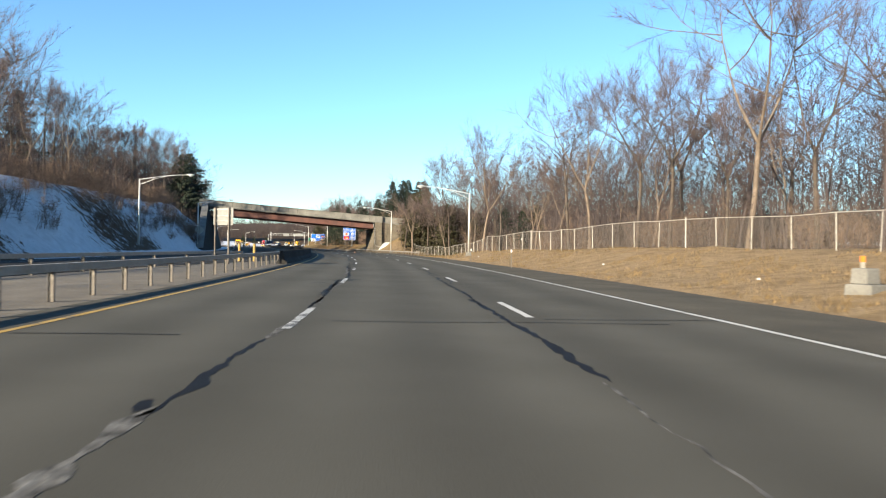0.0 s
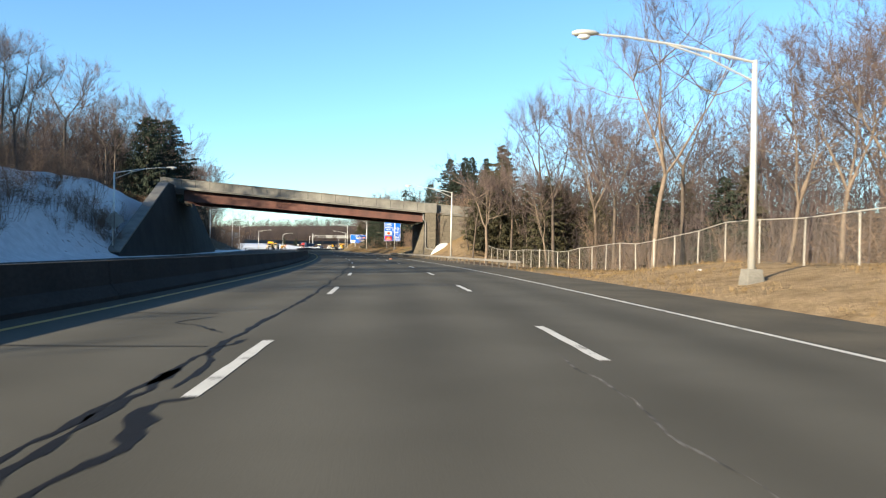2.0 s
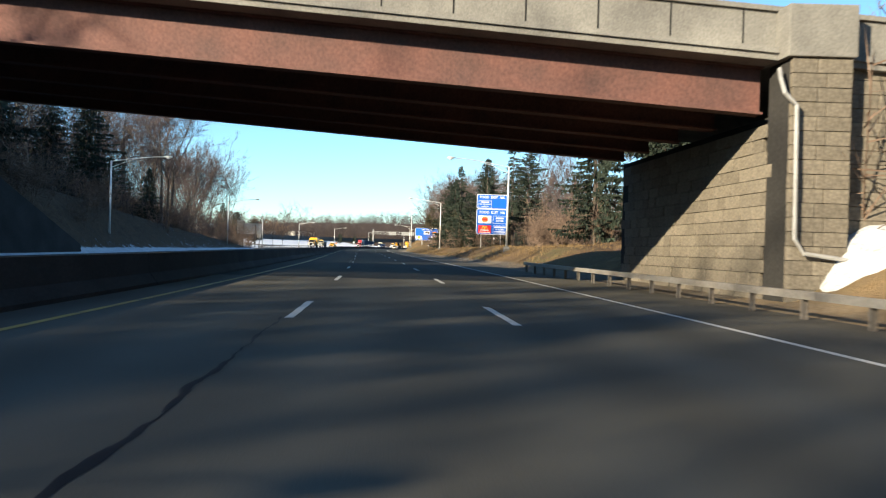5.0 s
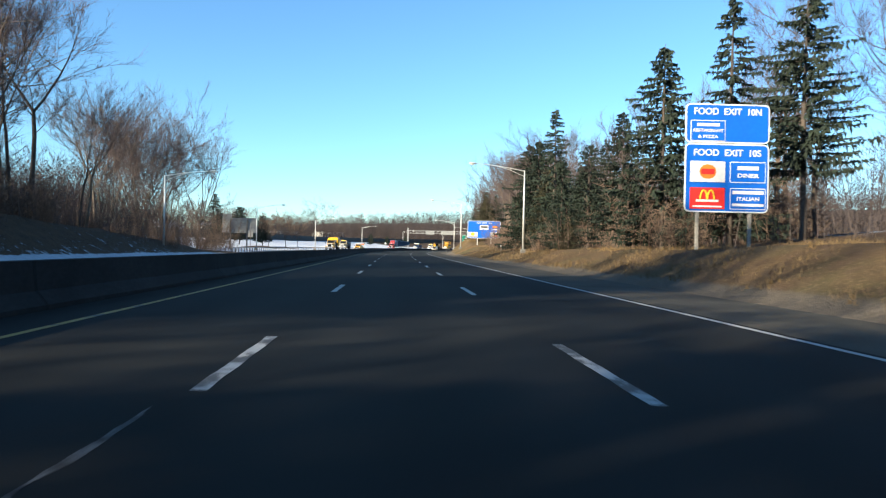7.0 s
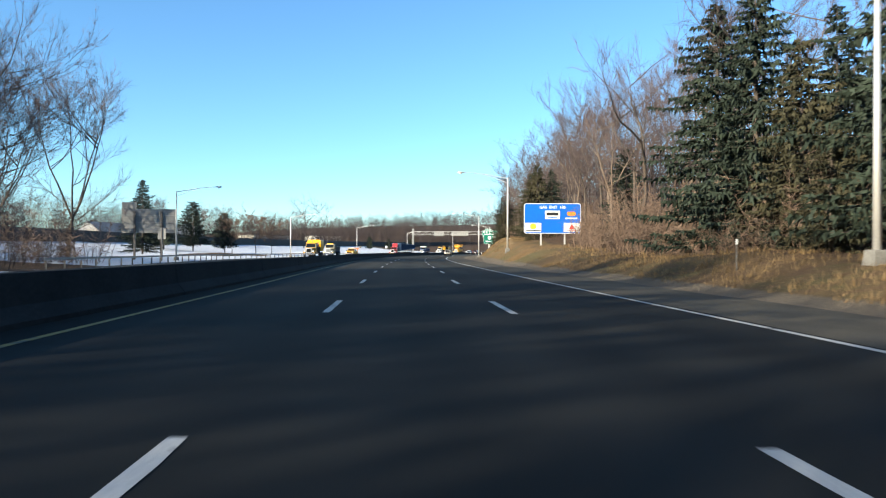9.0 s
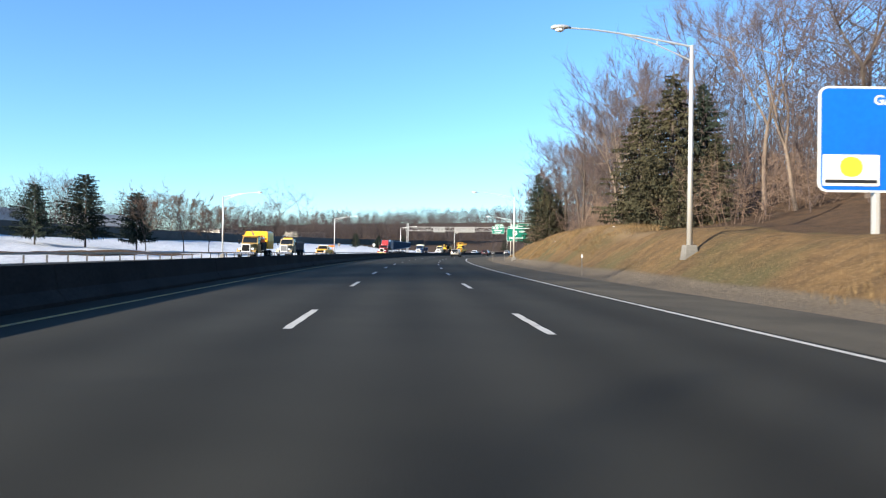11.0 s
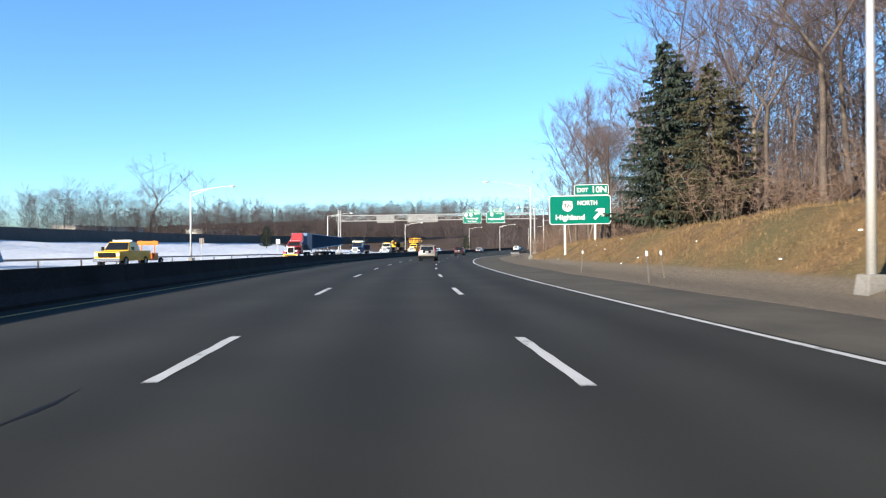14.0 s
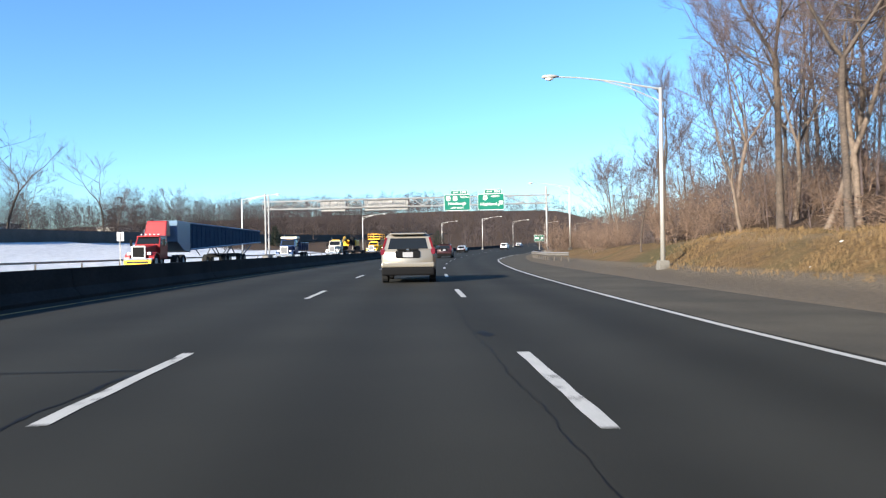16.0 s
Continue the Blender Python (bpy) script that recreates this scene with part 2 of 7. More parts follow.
def wheel_tracks(m, depth):
    """Darkens the oiled middle of each lane and polishes the two tracks beside it a little. Paints the sunlit stretch
    paler.
    """
    nt = m.node_tree
    b = nt.nodes["Principled BSDF"]
    src = b.inputs["Base Color"].links[0].from_socket
    at = nt.nodes.new("ShaderNodeAttribute")
    at.attribute_name = "across"
    wave = nt.nodes.new("ShaderNodeMath")
    wave.operation = "MULTIPLY"
    nt.links.new(at.outputs["Fac"], wave.inputs[0])
    wave.inputs[1].default_value = 2 * math.pi / 1.83
    cs = nt.nodes.new("ShaderNodeMath")
    cs.operation = "COSINE"
    nt.links.new(wave.outputs[0], cs.inputs[0])
    nz = nt.nodes.new("ShaderNodeTexNoise")
    nz.inputs["Scale"].default_value, nz.inputs["Detail"].default_value = 0.12, 3
    tc = nt.nodes.new("ShaderNodeTexCoord")
    nt.links.new(tc.outputs["Object"], nz.inputs["Vector"])
    mul = nt.nodes.new("ShaderNodeMath")
    mul.operation = "MULTIPLY"
    nt.links.new(cs.outputs[0], mul.inputs[0])
    nt.links.new(nz.outputs["Fac"], mul.inputs[1])
    rg = nt.nodes.new("ShaderNodeMapRange")
    rg.inputs["From Min"].default_value, rg.inputs["From Max"].default_value = -0.6, 0.6
    rg.inputs["To Min"].default_value, rg.inputs["To Max"].default_value = 1 + depth, 1 - depth
    nt.links.new(mul.outputs[0], rg.inputs["Value"])
    mx = nt.nodes.new("ShaderNodeMix")
    mx.data_type, mx.blend_type = "RGBA", "MULTIPLY"
    mx.inputs["Factor"].default_value = 1.0
    nt.links.new(src, mx.inputs["A"])
    nt.links.new(rg.outputs["Result"], mx.inputs["B"])
    # Sunlight put into colour: the open stretch is painted paler than the shaded one.
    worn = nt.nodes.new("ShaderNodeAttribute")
    worn.attribute_name = "sunlit"
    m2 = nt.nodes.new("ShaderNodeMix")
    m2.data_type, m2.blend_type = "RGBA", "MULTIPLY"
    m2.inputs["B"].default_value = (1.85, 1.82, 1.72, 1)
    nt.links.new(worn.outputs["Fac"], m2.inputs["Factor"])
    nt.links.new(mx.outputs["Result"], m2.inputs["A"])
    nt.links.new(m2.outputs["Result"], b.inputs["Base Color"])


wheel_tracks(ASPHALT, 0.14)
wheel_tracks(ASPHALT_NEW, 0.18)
SPALL = mat("worn_joint", (0.135, 0.128, 0.118), 0.95, vary=0.45, scale=5, fine=22, bump=0.6, second=(0.045, 0.043, 0.040), spread=0.22, spec=0.08)
GRASS_BLADE = mat("dry_grass_blades", (0.23, 0.15, 0.068), 0.9, vary=0.3, scale=0.4, fine=6, bump=0, second=(0.12, 0.082, 0.038), island=0.4)
GRAVEL = mat("gravel_shoulder", (0.16, 0.135, 0.105), 0.95, vary=0.3, scale=1.2, fine=30, bump=0.7, second=(0.10, 0.088, 0.072))
CONCRETE = mat("weathered_concrete", (0.21, 0.198, 0.172), 0.9, vary=0.18, scale=0.7, fine=18, bump=0.3, second=(0.10, 0.094, 0.084))
# Shade on the barrier and far abutment is put into this dark colour.
CONCRETE_DARK = mat("shade_dark_concrete", (0.036, 0.034, 0.031), 0.9, vary=0.2, scale=0.5, fine=14, bump=0.3, second=(0.018, 0.017, 0.016), spec=0.1)
RUST = mat("rusty_steel", (0.14, 0.062, 0.048), 0.75, 0.1, vary=0.2, scale=0.8, fine=12, bump=0.2, second=(0.075, 0.042, 0.036))
STEEL = mat("galvanised_steel", (0.40, 0.39, 0.365), 0.55, 0.4, vary=0.1, scale=2.0, fine=25, bump=0.05, second=(0.27, 0.26, 0.245))
RAIL = mat("weathered_guardrail", (0.30, 0.28, 0.25), 0.55, 0.45, vary=0.15, scale=1.5, fine=14, bump=0.1, second=(0.24, 0.21, 0.175))
POST = mat("steel_post", (0.17, 0.155, 0.135), 0.6, 0.4, vary=0.2, scale=3, fine=20, bump=0.1, second=(0.11, 0.09, 0.075))
LAMPGREY = mat("lamp_aluminium", (0.62, 0.60, 0.55), 0.5, 0.55, vary=0.08, scale=1, fine=20, bump=0.05)
BARK = mat("bark", (0.108, 0.083, 0.063), 0.9, vary=0.35, scale=1.2, fine=14, bump=0.7, second=(0.045, 0.037, 0.032), island=0.12)
BARK_PALE = mat("pale_bark", (0.20, 0.152, 0.112), 0.9, vary=0.35, scale=1.5, fine=16, bump=0.7, second=(0.095, 0.073, 0.056), island=0.12)
TWIG = mat("twigs", (0.128, 0.092, 0.083), 0.9, vary=0.25, scale=0.5, fine=6, bump=0, second=(0.062, 0.048, 0.044), island=0.3)
BRUSH = mat("brush", (0.175, 0.118, 0.082), 0.9, vary=0.3, scale=0.6, fine=6, bump=0, second=(0.10, 0.07, 0.052), island=0.3)
NEEDLE = mat("spruce_needles", (0.024, 0.033, 0.020), 0.8, vary=0.3, scale=0.8, fine=5, bump=0, second=(0.014, 0.020, 0.014), island=0.35)
NEEDLE_BROWN = mat("dry_needles", (0.068, 0.057, 0.028), 0.88, vary=0.3, scale=0.8, fine=5, bump=0, second=(0.022, 0.025, 0.014), island=0.35)
FOLIAGE_FAR = mat("far_woods", (0.082, 0.063, 0.061), 0.95, vary=0.3, scale=0.1, fine=1.0, bump=0, second=(0.044, 0.035, 0.031), island=0.3)


def worn_paint(name, colour, amount):
    """Road paint that is rubbed through to the asphalt in specks and patches."""
    m = mat(name, colour, 0.7, vary=0.12, scale=1.5, fine=30, bump=0.1, second=tuple(c * 0.8 for c in colour))
    nt = m.node_tree
    b = nt.nodes["Principled BSDF"]
    src = b.inputs["Base Color"].links[0].from_socket
    tc = nt.nodes.new("ShaderNodeTexCoord")
    n = nt.nodes.new("ShaderNodeTexNoise")
    n.inputs["Scale"].default_value, n.inputs["Detail"].default_value, n.inputs["Roughness"].default_value = 1.6, 8, 0.72
    nt.links.new(tc.outputs["Object"], n.inputs["Vector"])
    r = nt.nodes.new("ShaderNodeMapRange")
    r.inputs["From Min"].default_value, r.inputs["From Max"].default_value = amount, amount + 0.06
    nt.links.new(n.outputs["Fac"], r.inputs["Value"])
    mx = nt.nodes.new("ShaderNodeMix")
    mx.data_type = "RGBA"
    mx.inputs["A"].default_value = (0.075, 0.07, 0.064, 1)
    nt.links.new(r.outputs["Result"], mx.inputs["Factor"])
    nt.links.new(src, mx.inputs["B"])
    nt.links.new(mx.outputs["Result"], b.inputs["Base Color"])
    return m


WHITE_LINE = worn_paint("white_road_paint", (0.47, 0.455, 0.42), 0.36)
WHITE_WORN = worn_paint("rubbed_white_paint", (0.40, 0.39, 0.365), 0.45)
YELLOW_LINE = worn_paint("yellow_road_paint", (0.36, 0.23, 0.06), 0.40)


def ground_material():
    m = bpy.data.materials.new("winter_ground")
    m.use_nodes = True
    nt = m.node_tree
    L, N = nt.links.new, nt.nodes.new
    b = nt.nodes["Principled BSDF"]
    b.inputs["Roughness"].default_value = 0.95
    b.inputs["Specular IOR Level"].default_value = 0.15
    tc = N("ShaderNodeTexCoord")
    at = N("ShaderNodeAttribute")
    at.attribute_name = "cover"
    sep = N("ShaderNodeSeparateColor")
    L(at.outputs["Color"], sep.inputs["Color"])

    def nz(sc, detail=5, ro=0.6):
        n = N("ShaderNodeTexNoise")
        n.inputs["Scale"].default_value, n.inputs["Detail"].default_value, n.inputs["Roughness"].default_value = sc, detail, ro
        L(tc.outputs["Object"], n.inputs["Vector"])
        return n.outputs["Fac"]

    def rng(v, a, c, lo=0.0, hi=1.0):
        r = N("ShaderNodeMapRange")
        r.inputs["From Min"].default_value, r.inputs["From Max"].default_value = a, c
        r.inputs["To Min"].default_value, r.inputs["To Max"].default_value = lo, hi
        L(v, r.inputs["Value"])
        return r.outputs["Result"]

    def mixc(f, a, c):
        x = N("ShaderNodeMix")
        x.data_type = "RGBA"
        for key, v in (("A", a), ("B", c)):
            if isinstance(v, tuple):
                x.inputs[key].default_value = (*v, 1)
            else:
                L(v, x.inputs[key])
        L(f, x.inputs["Factor"])
        return x.outputs["Result"]

    def plus(a, c, k):
        x = N("ShaderNodeMath")
        x.operation = "MULTIPLY_ADD"
        L(c, x.inputs[0])
        x.inputs[1].default_value = k
        L(a, x.inputs[2])
        return x.outputs[0]
    big, mid, fine, grain = nz(0.16), nz(1.3), nz(9, 4), nz(38, 3)
    grass = mixc(rng(mid, 0.35, 0.68), (0.17, 0.105, 0.044), (0.085, 0.054, 0.025))
    grass = mixc(rng(big, 0.46, 0.62), grass, (0.085, 0.072, 0.030))
    grass = mixc(rng(fine, 0.52, 0.72), grass, (0.215, 0.15, 0.078))
    litter = mixc(rng(mid, 0.35, 0.65), (0.090, 0.055, 0.031), (0.047, 0.032, 0.021))
    litter = mixc(rng(fine, 0.5, 0.75), litter, (0.148, 0.095, 0.055))
    grit = mixc(rng(fine, 0.35, 0.7), (0.155, 0.125, 0.09), (0.095, 0.077, 0.056))
    sand = mixc(rng(fine, 0.35, 0.7), (0.30, 0.215, 0.122), (0.18, 0.125, 0.07))
    sand = mixc(rng(mid, 0.45, 0.7), sand, (0.15, 0.10, 0.05))
    col = mixc(rng(plus(sep.outputs["Green"], mid, 0.5), 0.68, 0.82), litter, grass)
    col = mixc(rng(plus(sep.outputs["Blue"], fine, 0.4), 0.62, 0.80), col, grit)
    col = mixc(rng(plus(at.outputs["Alpha"], mid, 0.4), 0.55, 0.80), col, sand)
    snow = mixc(rng(mid, 0.3, 0.7), (0.62, 0.63, 0.65), (0.46, 0.47, 0.49))
    col = mixc(rng(plus(plus(sep.outputs["Red"], mid, 0.45), fine, 0.15), 0.74, 0.80), col, snow)
    L(col, b.inputs["Base Color"])
    bp = N("ShaderNodeBump")
    bp.inputs["Strength"].default_value, bp.inputs["Distance"].default_value = 0.9, 0.10
    L(plus(fine, grain, 0.5), bp.inputs["Height"])
    L(bp.outputs["Normal"], b.inputs["Normal"])
    return m


GROUND = ground_material()

# ---- ground: one sheet to the horizon ----
S_ROWS = np.r_[np.arange(-160, -20, 10.0), np.arange(-20, 480, 1.6), np.arange(480, 640, 5.0), np.arange(640, 1041, 20.0)]
U_ROWS = np.r_[-420, -330, -260, -210, -170, -140, -120, -105, -92, -82, -74, -67, -61, np.arange(-56, -22.1, 1.5), -21.9, -14, -6, 3, 7.2,
               np.arange(7.6, 26, 0.6), np.arange(26, 48, 2.0), 52, 58, 65, 74, 85, 100, 120, 150, 190, 240, 320, 420]


def cover(s, u):
    """How much snow, dry grass and grit lie at a place."""
    p = W(s, u)
    n = rough(p.x, p.y, 0.05, 7)
    snow, grass, grit, sand = 0.0, 0.0, 0.0, 0.0
    if u < -20:
        v = -u
        if s < 170:
            snow = 0.49 + 0.22 * n if v < 40 else 0.46 + 0.2 * n
            if v > 33:
                snow -= 0.08
        elif s < 290:
            snow = 0.30 + 0.22 * n
            if v < 24:
                snow = 0.42
        else:
            snow = (0.75 if v < 76 else 0.35) * (1 - smooth((s - 545) / 60))
            if 352 < s < 392 and 34 < v < 48:
                snow = 0.3
        if 60 < s < 290 and v < 22.7:
            snow = 0.85
        grit = 0.7 * (1 - smooth((v - 21) / 1.5))
    else:
        a, b, zb, c, zc = table(s, RIGHT)
        edge = b + (2.5 if s < 100 else 1.0)
        grass = 0.75 * (1 - smooth((u - edge) / 3.0))
        if s < 92:
            sand = 0.66 * (1 - smooth((u - edge - 0.5) / 2.5)) * (1 - smooth((s - 80) / 12))
        if 322 < s < 455:
            sand = 0.50 * math.exp(-((u - b + 0.9) / 1.3) ** 2) + 0.25 * n
        if 90 < s < 135:
            grass = 0.35
        # Leaf litter by the bridge, given the sand tone to look sunlit.
        if 112 < s < 142:
            sand = (0.60 + 0.25 * n) * smooth((s - 112) / 8) * (1 - smooth((u - 17.0) / 3.0))
        if 160 < s < 290:
            grass = 0.52 * (1 - smooth((u - 13.5) / 2.0))
        grit = max(grit, 0.9 * (1 - smooth((u - a - 0.3) / 1.6)))
        if 140 < s < 280 and u > 20:
            snow = 0.36 + 0.3 * n
    return (max(snow, 0), grass, grit, sand)


def build_ground():
    nU = len(U_ROWS)
    vs, cs = [], []
    for s in S_ROWS:
        for u in U_ROWS:
            vs.append(tuple(W(s, u, ground_z(s, u))))
            cs.append(cover(s, u))
    fs = []
    for i in range(len(S_ROWS) - 1):
        for k in range(nU - 1):
            a = i * nU + k
            fs.append((a, a + 1, a + 1 + nU, a + nU))
    nS = len(S_ROWS)
    rim = list(range(nU)) + [i * nU + nU - 1 for i in range(1, nS)] + [(nS - 1) * nU + k for k in range(nU - 2, -1, -1)] + [i * nU for i in range(nS - 2, 0, -1)]
    mid = Vector((-60, 400, 0))
    start = len(vs)
    for i in rim:
        p = Vector(vs[i])
        d = (p - mid)
        d.z = 0
        vs.append(tuple(mid + d.normalized() * 3600 + Vector((0, 0, 0))))
        cs.append((0.3, 0.0, 0, 0))
    for j in range(len(rim)):
        k = (j + 1) % len(rim)
        fs.append((rim[k], rim[j], start + j, start + k))
    me = bpy.data.meshes.new("ground")
    me.from_pydata(vs, [], fs)
    me.polygons.foreach_set("use_smooth", [True] * len(me.polygons))
    ca = me.color_attributes.new("cover", "FLOAT_COLOR", "POINT")
    ca.data.foreach_set("color", np.array(cs, dtype=np.float32).ravel())
    me.materials.append(GROUND)
    return tagged(new("ground", me), "dry winter grass, leaf litter and patches of snow", "ground", kind="structure")


build_ground()


# ---- carriageways and paint ----
def ribbon(g, s0, s1, ua, ub, z, step=2.0):
    """A strip along the road; ua and ub are numbers or functions of s."""
    n = max(1, int(round((s1 - s0) / step)))
    rows = []
    for i in range(n + 1):
        s = s0 + (s1 - s0) * i / n
        a = ua(s) if callable(ua) else ua
        b = ub(s) if callable(ub) else ub
        rows.append([W(s, a, z), W(s, b, z)])
    return g.strip(rows)


def slab(g, s0, s1, us, zs, step=2.0):
    """A solid run along the road with the cross-section us, zs, closed at both ends."""
    n = max(1, int(round((s1 - s0) / step)))
    rings = []
    for i in range(n + 1):
        s = s0 + (s1 - s0) * i / n
        rings.append([W(s, u, z) for u, z in zip(us, zs)])
    return g.loft(rings)


def median(s):
    """The inner edge of the near carriageway's paving on its left side."""
    return float(np.interp(s, [255, 302, 361, 425, 600], [-6.05, -6.75, -7.2, -7.9, -8.8]))


def far_edge(s):
    return float(np.interp(s, [-180, 60, 130, 270, 330, 1060], [-21.5, -21.3, -20.6, -21, -26.0, -26.0]))


def far_inner(s):
    return min(float(np.interp(s, [-180, 0, 25, 50, 1060], [-13.6, -13.4, -11.5, -6.6, -6.6])), median(s) - 0.55)


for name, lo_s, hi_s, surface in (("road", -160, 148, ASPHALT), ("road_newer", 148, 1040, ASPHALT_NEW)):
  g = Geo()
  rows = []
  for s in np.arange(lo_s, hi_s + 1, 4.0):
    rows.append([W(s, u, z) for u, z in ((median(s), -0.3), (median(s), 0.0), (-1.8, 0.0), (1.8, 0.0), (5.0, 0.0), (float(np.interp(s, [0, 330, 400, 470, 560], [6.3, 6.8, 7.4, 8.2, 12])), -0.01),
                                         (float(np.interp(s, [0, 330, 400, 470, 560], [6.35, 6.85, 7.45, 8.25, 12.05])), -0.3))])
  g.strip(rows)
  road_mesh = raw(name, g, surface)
  across = road_mesh.data.attributes.new("across", "FLOAT", "POINT")
  across.data.foreach_set("value", [u for s in np.arange(lo_s, hi_s + 1, 4.0) for u in (-6.05, -6.05, -1.8, 1.8, 5.0, 6.3, 6.35)])
  # Rises from s 255, where sunlight on the asphalt is painted in.
  sunlit = road_mesh.data.attributes.new("sunlit", "FLOAT", "POINT")
  sunlit.data.foreach_set("value", [smooth((s - 255) / 30) for s in np.arange(lo_s, hi_s + 1, 4.0) for k in range(7)])
  tagged(road_mesh, "grey worn three-lane asphalt carriageway", "road", kind="structure")
g = Geo()
rows = []
for s in np.arange(-160, 1041, 4.0):
    a, b = far_edge(s), far_inner(s)
    rows.append([W(s, u, z) for u, z in ((a - 0.05, -0.3), (a, -0.015), (a * 0.7 + b * 0.3, 0.0), (a * 0.3 + b * 0.7, 0.0), (b, -0.01), (b + 0.02, -0.3))])
g.strip(rows)
tagged(raw("road_opposite", g, ASPHALT_FAR), "asphalt of the opposite carriageway, darkened for the shade on it", "road", kind="structure")
g = Geo()
rows = []
for s in np.arange(-160, 60, 3.0):
    a, b = far_inner(s), -6.05
    rows.append([W(s, a, -0.03), W(s, a * .66 + b * .34, 0.02 + .03 * rough(s, 0, .3)), W(s, a * .33 + b * .67, 0.02 + .03 * rough(s, 5, .3)), W(s, b, -0.025)])
g.strip(rows)
tagged(raw("median_strip", g, GRAVEL), "grit and dead weeds between the guardrails", "verge", kind="structure")

PAINT = new("lane_marking")
tagged(PAINT, "worn white and yellow lane lines painted on asphalt", "road marking", kind="structure")


def dash_mesh(s0, s1, u, wear):
    g = Geo()
    w = 0.065
    rows = []
    for i in range(7):
        s = s0 + (s1 - s0) * i / 6
        rows.append([W(s, u - w + 0.008 * math.sin(s * 7 + u), 0.005), W(s, u + w + 0.008 * math.sin(s * 5), 0.005)])
    g.strip(rows)
    ob = raw("dash", g, WHITE_WORN if wear else WHITE_LINE)
    ob.parent = PAINT


PHASES = ((-60, 130, 1.83, 3.74), (130, 262, 3.03, 2.6), (262, 700, 3.84, 3.34))
for lo, hi, pl, pr in PHASES:
    for u, ph in ((-1.83, pl), (1.57 if lo == 130 else 1.83, pr)):
        k = math.ceil((lo - ph) / 12.19)
        while ph + 12.19 * k < hi:
            far = ph + 12.19 * k
            worn = (u < 0 and far < 30) or (150 < far < 196)
            if not (u < 0 and 3 < far < 10):
                dash_mesh(far - 3.3, far, u, worn)
            k += 1


def line(name, s0, s1, u, w, material, step=3.0):
    g = Geo()
    f = u if callable(u) else (lambda s: u)
    ribbon(g, s0, s1, lambda s: f(s) - w + 0.012 * rough(s, 1, .4), lambda s: f(s) + w + 0.012 * rough(s, 4, .4), 0.005, step)
    ob = raw(name, g, material)
    ob.parent = PAINT


def edge_u(s):
    return float(np.interp(s, [0, 420, 445, 480, 520, 600], [4.93, 4.93, 5.4, 6.3, 9.0, 16.0]))


line("edge_line", -120, 600, edge_u, 0.06, WHITE_LINE)
line("median_line", -120, 700, lambda s: float(np.interp(s, [0, 60, 115, 170, 255, 302, 425, 600], [-5.15, -5.3, -4.98, -4.7, -5.2, -5.85, -7.1, -8.0])), 0.06, YELLOW_LINE)
line("far_edge_line", -120, 700, lambda s: far_edge(s) + 1.6, 0.06, WHITE_WORN)


SHOULDER = mat("dusty_shoulder", (0.088, 0.078, 0.060), 0.95, vary=0.25, scale=0.5, fine=40, bump=0.15, second=(0.062, 0.056, 0.045), spread=0.3, spec=0.08)


def paved_edge(s):
    return float(np.interp(s, [0, 330, 400, 470, 560], [6.3, 6.8, 7.4, 8.2, 12]))


def shoulder_strip():
    """Asphalt and grit outside the white edge line, from the paint to the grass."""
    g = Geo()
    rows = []
    for s in np.arange(-120, 561, 2.5):
        inner, outer = edge_u(s) + 0.16 + 0.05 * rough(s, 2, 0.3, 3), max(8.0, paved_edge(s) + 0.7) + 0.18 * rough(s, 7, 0.25, 6)
        rows.append([W(s, inner, 0.0032), W(s, max(inner + 0.1, paved_edge(s) - 0.1), 0.003), W(s, max(inner + 0.2, outer), -0.03), W(s, max(inner + 0.3, outer + 0.1), -0.2)])
    g.strip(rows)
    return tagged(raw("shoulder", g, SHOULDER), "dusty pale asphalt and grit shoulder beside the edge line", "road shoulder", kind="structure")


shoulder_strip()

# dark sealant along the left lane joint and across the lanes
SEALS = new("crack_seal")
tagged(SEALS, "dark tar sealant poured along cracks in the asphalt", "road repair", kind="structure")


def cross_seal(s, u0, u1, w, seed):
    g = Geo()
    n = max(4, int((u1 - u0) / 0.3))
    rows = []
    for i in range(n + 1):
        u = u0 + (u1 - u0) * i / n
        c = s + 0.12 * rough(u, seed, 0.5, seed)
        rows.append([W(c - w, u, 0.0035), W(c + w, u, 0.0035)])
    g.strip(rows)
    ob = raw("sealant", g, SEALANT)
    ob.parent = SEALS


